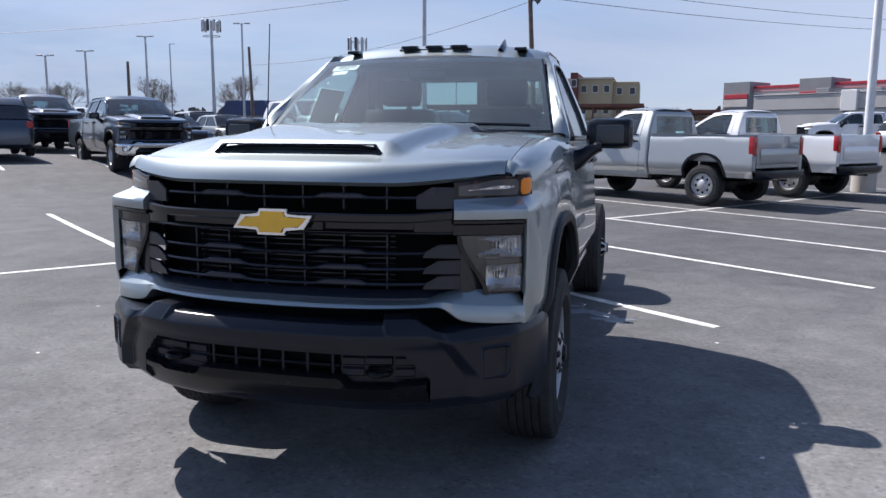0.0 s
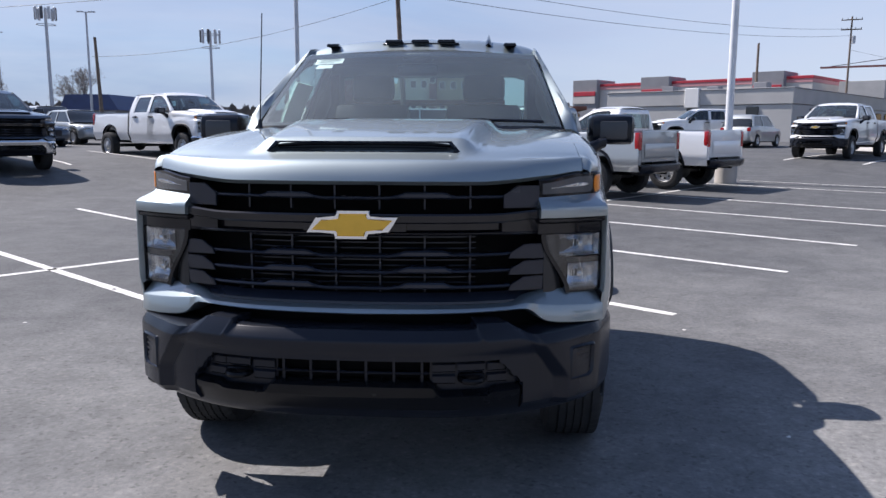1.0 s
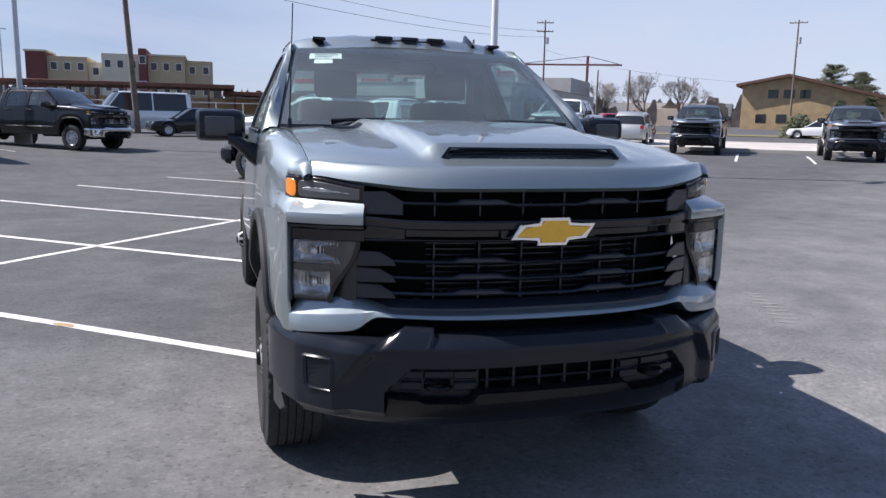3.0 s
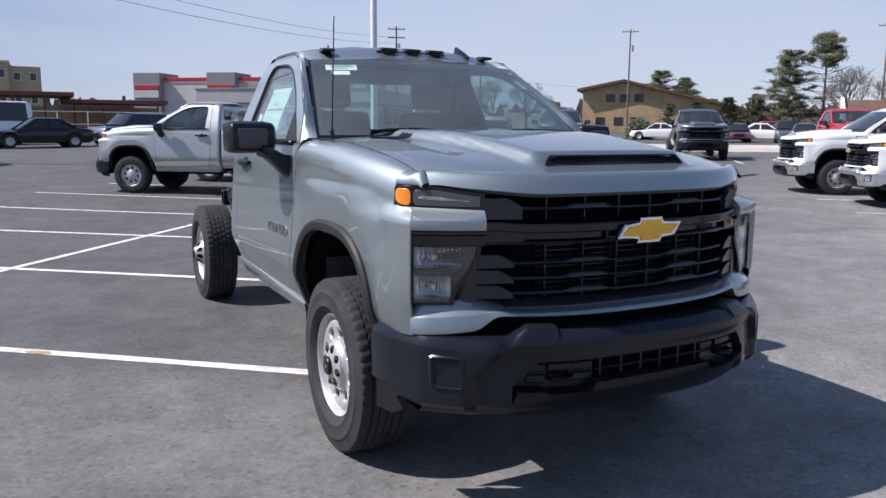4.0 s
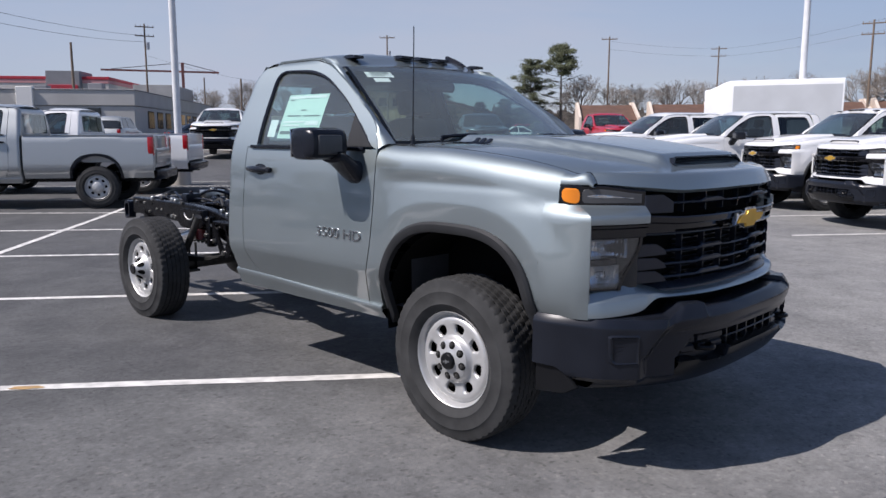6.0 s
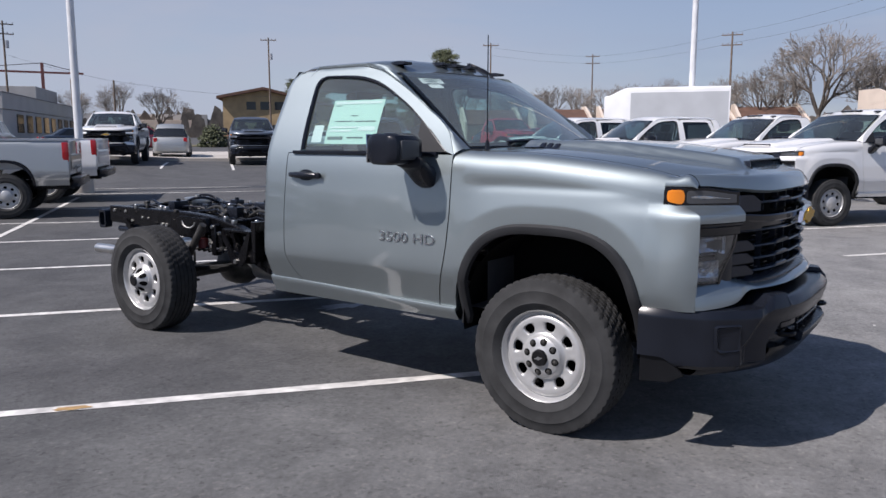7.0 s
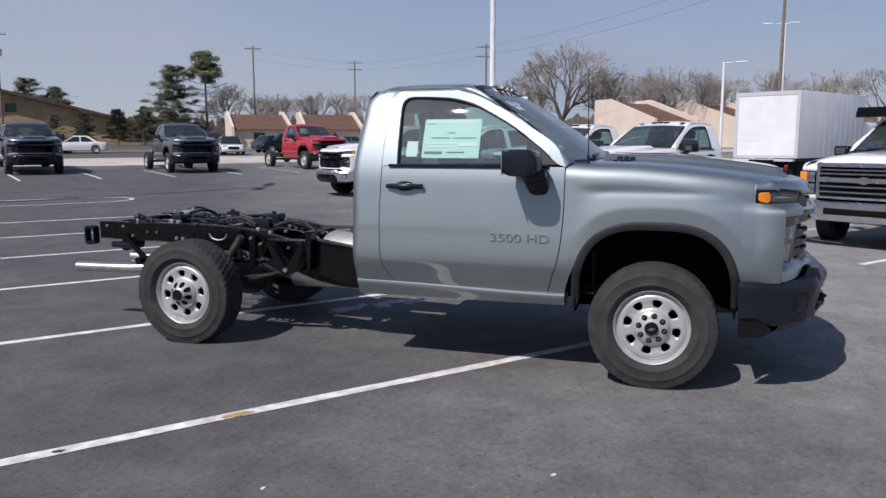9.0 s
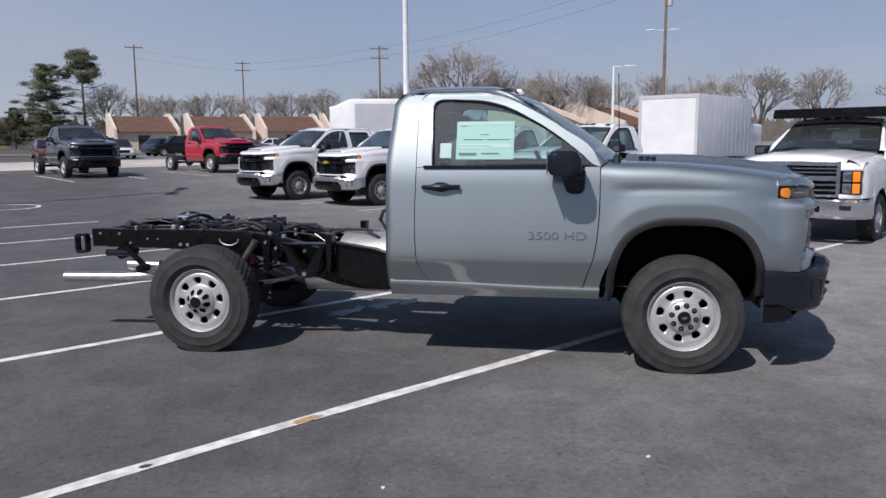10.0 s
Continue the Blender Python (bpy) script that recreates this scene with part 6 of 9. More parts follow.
    for y, z in ((2.98, 0.59), (4.46, 0.60)):
        b = bmesh.new()
        rod(b, (s * 0.49, y, z), (s * 0.61, y, z), 0.034, 14)
        if y > 4:
            # shackle strut slanting up to the rail
            prism(b, [(y - 0.03, z), (y + 0.02, z - 0.02), (4.70, 0.80), (4.66, 0.825)], lambda u, v, w: Vector((s * (0.49 + w), u, v)), 0.02, 0.003)
        part("spring_hanger", b, FRAME_BLACK, rail)
    b = bmesh.new()
    rod(b, (s * 0.60, 3.40, 0.86), (s * 0.63, 3.60, 0.55), 0.030, 12)
    rod(b, (s * 0.63, 3.60, 0.55), (s * 0.64, 3.66, 0.42), 0.014, 10)
    part("shock_absorber", b, CAST, rail)
    b = bmesh.new()
    rod(b, (s * 0.55, 3.47, 0.655), (s * 0.55, 3.47, 0.735), 0.042, 14)
    part("bump_stop", b, BUMP_RED, rail)

for y, zc, h in ((2.75, 0.58, 0.10), (3.38, 0.82, 0.10), (4.20, 0.85, 0.12), (4.90, 0.855, 0.14)):
    b = bmesh.new()
    box(b, (-0.40, y - 0.045, zc - h / 2), (0.40, y + 0.045, zc + h / 2), 0.012)
    part("cross_member", b, FRAME_BLACK, truck)

b = bmesh.new()
rod(b, (-0.80, 3.72, 0.418), (0.80, 3.72, 0.418), 0.055, 20)
lathe(b, [(0.03, -0.21), (0.13, -0.17), (0.185, -0.08), (0.195, 0), (0.185, 0.08), (0.13, 0.17), (0.03, 0.21)], 24, Matrix.Translation((0.05, 3.74, 0.418)) @ Matrix.Rotation(math.pi / 2, 4, "Z"))
rear_axle = part("rear_axle", b, CAST, truck, "dark cast rear axle with a round differential")
for s in (-1, 1):
    b = bmesh.new()
    lathe(b, [(0.10, -0.03), (0.175, -0.02), (0.18, 0.015), (0.06, 0.02)], 28, Matrix.Translation((s * 0.80, 3.72, 0.418)))
    part("brake_disc", b, CAST, rear_axle)
    b = bmesh.new()
    lathe(b, [(0.10, -0.03), (0.175, -0.02), (0.18, 0.015), (0.06, 0.02)], 28, Matrix.Translation((s * 0.78, 0.0, 0.418)))
    rod(b, (s * 0.80, 0, 0.418), (s * 0.35, 0.02, 0.44), 0.05, 12)
    rod(b, (s * 0.72, 0.02, 0.30), (s * 0.40, 0.20, 0.42), 0.03, 10)
    part("front_suspension", b, CAST, truck)
b = bmesh.new()
rod(b, (0.05, 3.55, 0.43), (0.03, 1.6, 0.52), 0.045, 14)
part("drive_shaft", b, CAST, truck)
b = bmesh.new()
box(b, (-0.36, -0.75, 0.40), (0.36, 0.55, 0.75), 0.08, seg=2)
box(b, (-0.26, 0.55, 0.42), (0.26, 1.70, 0.66), 0.08, seg=2)
part("engine_underside", b, DEEP_BLACK, truck)

# bright heat shield and tank behind the cab
b = bmesh.new()
rows = []
for y in steps(2.24, 2.74, 14):
    rows.append([(-0.20 + 0.27 * math.cos(a), y, 0.70 + 0.20 * math.sin(a) * (1 - 0.10 * smooth(2.68, 2.74, y))) for a in steps(-0.3, math.pi + 0.3, 18)])
sheet(b, rows)
part("heat_shield", b, ALU_DULL, truck, "bright aluminised heat shield behind the cab")
b = bmesh.new()
box(b, (-0.02, 2.60, 0.42), (0.36, 4.0, 0.70), 0.05, seg=2)
part("fuel_tank", b, PLASTIC, truck)
b = bmesh.new()
tube(b, [(-0.30, 2.6, 0.50), (-0.30, 3.1, 0.50), (-0.22, 3.4, 0.60), (-0.20, 3.8, 0.68), (-0.28, 4.2, 0.60), (-0.36, 4.45, 0.505), (-0.42, 4.7, 0.497), (-0.44, 5.28, 0.490)], 0.046, 16)
exhaust = part("exhaust_pipe", b, ALU, truck, "bright straight exhaust pipe past the frame's end")
b = bmesh.new()
rod(b, (-0.30, 2.35, 0.50), (-0.30, 3.05, 0.50), 0.10, 20)
part("muffler", b, ALU, exhaust)
b = bmesh.new()
rod(b, (-0.43, 4.36, 0.605), (-0.43, 4.66, 0.612), 0.046, 16)
part("resonator", b, ALU, exhaust)

# loose lamp socket ring and wiring on the frame's end
b = bmesh.new()
rows = []
for a in steps(0, 2 * math.pi, 24)[:-1]:
    c, sn = math.cos(a), math.sin(a)
    k = 1 / (abs(c) ** 5 + abs(sn) ** 5) ** 0.2
    rows.append([(x, 5.075 + 0.055 * k * c * q, 0.80 + 0.088 * k * sn * q) for x, q in ((-0.50, 1.0), (-0.43, 1.0), (-0.43, 0.72), (-0.50, 0.72))])
sheet(b, rows, close_u=True, close_v=True)
part("lamp_socket", b, PLASTIC, truck)
b = bmesh.new()
rod(b, (-0.45, 4.72, 0.715), (-0.25, 4.72, 0.715), 0.055, 16)
rod(b, (-0.46, 4.62, 0.715), (-0.44, 4.86, 0.715), 0.03, 10)
part("tow_plug", b, PLASTIC, truck)
rng = random.Random(5)
for k in range(16):
    b = bmesh.new()
    x0 = rng.uniform(-0.38, 0.36)
    y0 = rng.uniform(2.35, 3.9)
    ln = rng.uniform(0.7, 1.5)
    pts = []
    for t in steps(0, 1, 12):
        y = min(4.85, y0 + ln * t)
        pts.append((x0 + 0.06 * math.sin(5 * t + k), y, RAIL_TOP(y) + 0.0 + 0.035 * math.sin(9 * t + 2 * k) - 0.03 * rng.random()))
    tube(b, pts, rng.choice((0.008, 0.011, 0.016)), 6)
    part("wiring_loom", b, PLASTIC if k % 7 else CAST, truck)
for k, (x, y, w, d, h) in enumerate(((-0.20, 4.28, 0.16, 0.10, 0.07), (0.05, 4.33, 0.22, 0.12, 0.09), (-0.10, 3.95, 0.12, 0.10, 0.05), (0.22, 3.55, 0.14, 0.18, 0.06), (-0.30, 3.35, 0.08, 0.14, 0.07), (0.30, 4.05, 0.1, 0.1, 0.06))):
    b = bmesh.new()
    box(b, (x - w / 2, y - d / 2, 0.90), (x + w / 2, y + d / 2, 0.92 + h), 0.015, seg=2)
    rod(b, (x, y, 0.92 + h), (x, y, 0.94 + h), 0.02, 8)
    part("harness_box", b, ALU if k == 1 else PLASTIC, truck)
# bright clips, plugs and line ends among the looms
for k in range(26):
    b = bmesh.new()
    y = rng.uniform(2.7, 4.8)
    x = rng.choice((-0.44, -0.40, -0.2, 0.0, 0.2, 0.40)) + rng.uniform(-0.03, 0.03)
    q = rng.uniform(0.010, 0.022)
    z = RAIL_TOP(y) - 0.012
    box(b, (x - q, y - q * rng.uniform(0.6, 1.8), z), (x + q, y + q, z + rng.uniform(0.025, 0.05)), 0.004)
    part("clip", b, ALU if k % 3 else CAST, truck)
for y, z0, z1 in ((2.62, 0.87, 0.93), (3.05, 0.90, 0.97), (3.62, 0.93, 0.98)):
    b = bmesh.new()
    tube(b, [(-0.36, y - 0.22, z0), (-0.30, y - 0.08, z1), (-0.22, y + 0.10, z1 - 0.01), (-0.16, y + 0.28, z0)], 0.013, 8)
    part("hose", b, RUBBER, truck)
b = bmesh.new()
tube(b, [(0.08 + 0.16 * math.cos(a), 4.28 + 0.16 * math.sin(a), 0.985 + 0.03 * math.sin(2 * a)) for a in steps(0, 2 * math.pi, 24)], 0.014, 6)
part("coiled_cable", b, PLASTIC, truck)
b = bmesh.new()
tube(b, [(-0.60, 2.235, 0.97 + 0.0), (-0.60, 2.29, 0.98), (-0.60, 2.33, 1.05), (-0.60, 2.30, 1.12), (-0.60, 2.24, 1.13)], 0.016, 8)
part("filler_hose", b, RUBBER, truck)
for k in range(6):
    b = bmesh.new()
    y = 3.05 + 0.07 * k
    tube(b, [(-0.50, y, 0.62 + 0.015 * (k % 3)), (-0.55, y + 0.10, 0.66), (-0.52, y + 0.25, 0.62), (-0.45, y + 0.35, 0.70)], 0.010, 6)
    part("brake_line", b, CAST if k % 2 else PLASTIC, truck)


# ---------------------------------------------------------------- papers and lettering on the grey truck
def on_glass(y, z, off=0.022):
    return Vector((-(WIDTH(z) - off), y, z))


def paper_bars(parent, rows_of, place, material, name="print_bar"):
    for (a0, b0, a1, b1) in rows_of:
        b = bmesh.new()
        sheet(b, [[place(lerp(a0, a1, i / 3), lerp(b0, b1, j / 2)) for j in range(3)] for i in range(4)])
        part(name, b, material, parent, smooth=False)


b = bmesh.new()
sheet(b, [[on_glass(lerp(1.665, 1.235, i / 8), lerp(1.535, 1.815, j / 6)) for j in range(7)] for i in range(9)])
sticker = part("window_sticker", b, PAPER_GREEN, truck, "pale green printed price sheet inside the side window")
put = lambda a, q: on_glass(lerp(1.665, 1.235, a), lerp(1.535, 1.815, q), 0.0195)
paper_bars(sticker, [(0.13, 0.505, 0.47, 0.53), (0.52, 0.50, 0.93, 0.525), (0.05, 0.10, 0.36, 0.17), (0.44, 0.13, 0.75, 0.165), (0.42, 0.635, 0.56, 0.655), (0.06, 0.87, 0.18, 0.885)], put, INK)
paper_bars(sticker, [(0.04, 0.91, 0.96, 0.97), (0.06, 0.36, 0.60, 0.40), (0.06, 0.28, 0.50, 0.32), (0.62, 0.30, 0.95, 0.40)], lambda a, q: put(a, q) + Vector((-0.0005, 0, 0)), PAPER)
b = bmesh.new()
sheet(b, [[on_glass(lerp(1.785, 1.70, i / 3), lerp(1.545, 1.655, j / 3)) for j in range(4)] for i in range(4)])
part("small_label", b, PAPER, truck)
b = bmesh.new()
for u0, u1, v0, v1 in ((-0.87, -0.62, 0.825, 0.905),):
    sheet(b, [[ws_point(lerp(u0, u1, i / 4), lerp(v0, v1, j / 2)) + Vector((0, 0.004, -0.006)) for j in range(3)] for i in range(5)])
label_a = part("windshield_label", b, LABEL_WHITE, truck, "white paper label inside the windshield's top corner")
paper_bars(label_a, [(-0.83, 0.885, -0.65, 0.893), (-0.83, 0.868, -0.65, 0.874), (-0.83, 0.845, -0.70, 0.852)], lambda u, v: ws_point(u, v) + Vector((0, 0.002, -0.003)), INK)
b = bmesh.new()
sheet(b, [[ws_point(lerp(-0.83, -0.69, i / 4), lerp(0.755, 0.812, j / 2)) + Vector((0, 0.004, -0.006)) for j in range(3)] for i in range(5)])
part("windshield_label", b, LABEL_WHITE, truck)

for s in (-1, 1):
    b = text_mesh("3500 HD", 0.1, Matrix.Identity(4), 0.06)
    xs = [v.co.x for v in b.verts]
    ys = [v.co.y for v in b.verts]
    kx, ky = 0.415 / (max(xs) - min(xs)), 0.058 / (max(ys) - min(ys))
    for v in b.verts:
        y = 0.912 + s * v.co.x * kx
        z = 0.985 + (v.co.y - (max(ys) + min(ys)) / 2) * ky
        v.co = Vector((s * (side(y, z) + 0.001 + (0.006 if v.co.z > 0 else 0)), y, z))
    # each character is a part of its own
    todo = set(b.verts)
    while todo:
        stack, glyph = [todo.pop()], set()
        while stack:
            v = stack.pop()
            glyph.add(v)
            for edge in v.link_edges:
                w = edge.other_vert(v)
                if w in todo:
                    todo.discard(w)
                    stack.append(w)
        one = bmesh.new()
        twin = {v: one.verts.new(v.co) for v in b.verts if v in glyph}
        for f in b.faces:
            if f.verts[0] in glyph:
                one.faces.new([twin[v] for v in f.verts])
        part("door_letter", one, LETTER_METAL, truck, "bright raised letter on the door", smooth=False)
    b.free()
# unreadable maker's lettering below the scoop, as plain bars
for k in range(9):
    b = bmesh.new()
    x = -0.16 + 0.04 * k
    z = hood_z(x, -0.868) + 0.002
    box(b, (x - 0.011, -0.868, z - 0.001), (x + 0.011, -0.856, z + 0.001))
    part("lettering_bar", b, MATTE_PLASTIC, truck)
# gold marks on the wheel caps
for ob in [o for o in truck.children_recursive if o.name.startswith("centre_cap")]:
    mk = kit("cap_mark", "cap_mark", lambda: build_cap_mark(), LETTER_METAL, ob.parent)


# ---------------------------------------------------------------- ground
def asphalt():
    m = mat_base("asphalt", (0.05, 0.05, 0.052), 0.75, spec=0.22)
    nt = m.node_tree
    b = nt.nodes["Principled BSDF"]
    tc = nt.nodes.new("ShaderNodeTexCoord")

    def noise_node(scale, detail, rough=0.5):
        n = nt.nodes.new("ShaderNodeTexNoise")
        n.inputs["Scale"].default_value, n.inputs["Detail"].default_value, n.inputs["Roughness"].default_value = scale, detail, rough
        nt.links.new(tc.outputs["Object"], n.inputs["Vector"])
        return n
    broad, mid, grit = noise_node(0.16, 6, 0.6), noise_node(2.6, 10, 0.75), noise_node(26, 6, 0.85)
    vor = nt.nodes.new("ShaderNodeTexVoronoi")
    vor.inputs["Scale"].default_value = 55
    nt.links.new(tc.outputs["Object"], vor.inputs["Vector"])

    def ramp(a, b, ca, cb):
        r = nt.nodes.new("ShaderNodeValToRGB")
        r.color_ramp.elements[0].position, r.color_ramp.elements[1].position = a, b
        r.color_ramp.elements[0].color, r.color_ramp.elements[1].color = (*ca, 1), (*cb, 1)
        return r

    def times(x, y):
        k = nt.nodes.new("ShaderNodeMix")
        k.data_type, k.blend_type = "RGBA", "MULTIPLY"
        k.inputs["Factor"].default_value = 1.0
        k.clamp_result = False
        nt.links.new(x, k.inputs["A"])
        nt.links.new(y, k.inputs["B"])
        return k.outputs["Result"]
    # lot brightness graded into the colour: dark along the stalls, pale in the lane
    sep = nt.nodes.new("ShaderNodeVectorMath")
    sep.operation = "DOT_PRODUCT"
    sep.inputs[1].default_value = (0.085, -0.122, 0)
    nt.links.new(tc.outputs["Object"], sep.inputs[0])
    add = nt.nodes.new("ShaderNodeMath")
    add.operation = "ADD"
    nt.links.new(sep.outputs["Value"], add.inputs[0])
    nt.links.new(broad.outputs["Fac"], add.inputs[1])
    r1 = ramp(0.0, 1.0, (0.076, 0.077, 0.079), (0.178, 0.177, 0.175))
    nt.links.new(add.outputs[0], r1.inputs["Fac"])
    r2 = ramp(0.30, 0.70, (0.62, 0.62, 0.62), (1.0, 1.0, 1.0))
    nt.links.new(mid.outputs["Fac"], r2.inputs["Fac"])
    r3 = ramp(0.30, 0.72, (0.52, 0.52, 0.52), (1.0, 1.0, 0.985))
    nt.links.new(grit.outputs["Fac"], r3.inputs["Fac"])
    # single pale and dark stones
    val = nt.nodes.new("ShaderNodeSeparateColor")
    nt.links.new(vor.outputs["Color"], val.inputs[0])
    r4 = ramp(0.0, 1.0, (0.55, 0.55, 0.55), (1.0, 0.98, 0.95))
    r4.color_ramp.elements.new(0.10).color = (0.80, 0.80, 0.80, 1)
    r4.color_ramp.elements.new(0.90).color = (0.80, 0.80, 0.80, 1)
    nt.links.new(val.outputs[0], r4.inputs["Fac"])
    # worn and oily patches a stride across
    patch = noise_node(0.75, 5, 0.62)
    patch.inputs["Distortion"].default_value = 0.8
    r5 = ramp(0.34, 0.64, (0.74, 0.74, 0.75), (1.0, 0.995, 0.985))
    nt.links.new(patch.outputs["Fac"], r5.inputs["Fac"])
    r5b = times(r5.outputs["Color"], r2.outputs["Color"])
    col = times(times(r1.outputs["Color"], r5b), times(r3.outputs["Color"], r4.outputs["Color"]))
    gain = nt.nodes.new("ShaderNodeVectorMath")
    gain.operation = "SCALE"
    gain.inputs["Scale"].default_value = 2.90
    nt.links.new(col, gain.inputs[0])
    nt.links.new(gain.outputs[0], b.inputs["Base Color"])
    bp = nt.nodes.new("ShaderNodeBump")
    bp.inputs["Strength"].default_value = 0.6
    bp.inputs["Distance"].default_value = 0.008
    nt.links.new(grit.outputs["Fac"], bp.inputs["Height"])
    bp2 = nt.nodes.new("ShaderNodeBump")
    bp2.inputs["Strength"].default_value = 0.25
    bp2.inputs["Distance"].default_value = 0.02
    nt.links.new(mid.outputs["Fac"], bp2.inputs["Height"])
    nt.links.new(bp.outputs["Normal"], bp2.inputs["Normal"])
    nt.links.new(bp2.outputs["Normal"], b.inputs["Normal"])
    return m


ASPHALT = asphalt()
LINE_PAINT = textured(mat_base("worn_white_line_paint", (0.64, 0.625, 0.595), 0.8), 9, 0.30, 60, 0.7, 0.05, 0.004)
CONCRETE = textured(mat_base("pale_concrete", (0.46, 0.43, 0.39), 0.9), 0.6, 0.2, 40, 0.4, 0.05, 0.006)
DRY_GRASS = textured(mat_base("dry_grass", (0.17, 0.15, 0.08), 0.95), 0.5, 0.35, 30, 0.8, 0.03, 0.03)

# the lot dishes gently: flat round the truck, rising outwards
RELIEF = spline((0, 0), (9, 0.0), (14, 0.04), (18, 0.09), (22, 0.24), (27, 0.38), (34, 0.46), (44, 0.58), (56, 0.68), (90, 0.9), (160, 1.3), (400, 2.0), (2400, 2.0))


def ground_z(x, y):
    r = math.hypot(x - 2.0, y - 2.0)
    if y < 2 or x > 6:
        # towards the white trucks the lot stays level for longer
        k = smooth(0.2, 0.9, (x - 2.0) / max(r, 0.01)) * smooth(-0.2, -0.5, (y - 2.0) / max(r, 0.01) - 0.7)
        r = max(0.0, r - 4 * k)
    # a little higher towards the packed rows
    a = math.atan2(y - 2.0, x - 2.0)
    back = 0.16 * smooth(1.0, 1.16, a) * (1 - smooth(1.5, 1.7, a)) * smooth(21, 26, r)
    dip = -0.020 * (1 - smooth(0.8, 4.0, math.hypot(x, y + 0.3)))
    return RELIEF(r) + dip + 0.42 * smooth(1.95, 2.12, a) * smooth(14.5, 21, r) + back


bm = bmesh.new()
rings = [0.4, 0.8, 1.2, 1.6, 2.0, 2.4, 2.8, 3.2, 3.6] + [float(k) for k in range(4, 46)] + [48, 52, 57, 63, 70, 80, 92, 110, 140, 180, 260, 400, 700, 1200, 2400]
rows = []
for r in rings:
    rows.append([(2 + r * math.cos(a), 2 + r * math.sin(a), ground_z(2 + r * math.cos(a), 2 + r * math.sin(a))) for a in steps(0, 2 * math.pi, 120)[:-1]])
vs = sheet(bm, rows, close_v=True)
bm.faces.new(vs[0])
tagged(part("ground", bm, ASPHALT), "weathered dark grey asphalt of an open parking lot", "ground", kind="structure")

# parking rows: U runs along the stalls, V across them
U, V = Vector((0.788, -0.616, 0)), Vector((0.616, 0.788, 0))


def lot(u, v, z=0.0):
    p = U * u + V * v
    return Vector((p.x, p.y, z))


def stripe(a, b, width=0.10, label="worn white parking line on the asphalt"):
    a, b = Vector(a), Vector(b)
    d = (b - a).normalized()
    q = Vector((-d.y, d.x, 0)) * width / 2
    bm = bmesh.new()
    n = max(2, int((b - a).length / 0.25))
    rng = random.Random(int(a.x * 100 + a.y * 7))
    rows = []
    for i in range(n + 1):
        p = a.lerp(b, i / n)
        w = 1 + rng.uniform(-0.07, 0.07)
        rows.append([p - q * w, p + q * w])
    for r in rows:
        for p in r:
            p.z = ground_z(p.x, p.y) + 0.004 + 0.0004 * max(0, p.length - 6)
    sheet(bm, rows)
    return tagged(part("parking_line", bm, LINE_PAINT, smooth=False), label, "line marking", "parking lines", "structure")


for k in range(6):
    v = (0.49 if k else 0.445) + 2.67 * k
    stripe(lot(-12.0, v + 0.06 * k), lot(0.05, v))
stripe(lot(-5.82, -2.2), lot(-5.82, 17.0))
# rounded end of the row
bm = bmesh.new()
rows = []
path = [lot(-12, 18.0), lot(-3, 18.05), lot(-0.6, 18.1)] + [lot(-0.6 + 0.85 * math.sin(a), 18.95 - 0.85 * math.cos(a)) for a in steps(0.2, math.pi - 0.2, 10)] + [lot(-0.6, 19.8), lot(-4, 19.8), lot(-12, 19.8)]
fine = []
for p, q in zip(path, path[1:]):
    n = max(1, int((q - p).length / 0.5))
    fine += [p.lerp(q, i / n) for i in range(n)]
for i, p in enumerate(fine):
    d = (fine[min(i + 1, len(fine) - 1)] - fine[max(0, i - 1)]).normalized()
    q = Vector((-d.y, d.x, 0)) * 0.055
    z = ground_z(p.x, p.y) + 0.010
    rows.append([(p.x - q.x, p.y - q.y, z), (p.x + q.x, p.y + q.y, z)])
sheet(bm, rows)
tagged(part("parking_line", bm, LINE_PAINT, smooth=False), "rounded white island outline on the asphalt", "line marking", "parking lines", "structure")
# stalls of the far rows
for k in range(7):
    u = -7.1 + 2.67 * k
    stripe(lot(u, 26.6), lot(u, 31.5))
for k in range(7):
    v = 1.2 + 2.67 * k
    stripe(lot(5.6, v), lot(10.5, v))
for k in range(8):
    v = -2.0 + 2.67 * k
    stripe(lot(-19.2, v), lot(-24.5, v))


# small marks on the ground
def ground_mark(name, label, x, y, rx, ry, mat, seed, turn=0.0, lift=0.003, ragged=0.3):
    """A thin irregular patch lying on the asphalt."""
    rng = random.Random(seed)
    bm = bmesh.new()
    ring = []
    for k in range(40):
        a = 2 * math.pi * k / 40
        q = 1 + ragged * noise.noise(Vector((math.cos(a) * 1.6, math.sin(a) * 1.6, seed * 3.1))) * 2 + rng.uniform(-0.06, 0.06)
        ring.append(bm.verts.new((rx * math.cos(a) * q, ry * math.sin(a) * q, 0)))
    bm.faces.new(ring)
    ob = part(name, bm, mat, smooth=False)
    ob.matrix_world = pose(x, y, ground_z(x, y) + lift, 0, 0, turn)
    return tagged(ob, label, "ground mark", "marks on the asphalt", "structure")


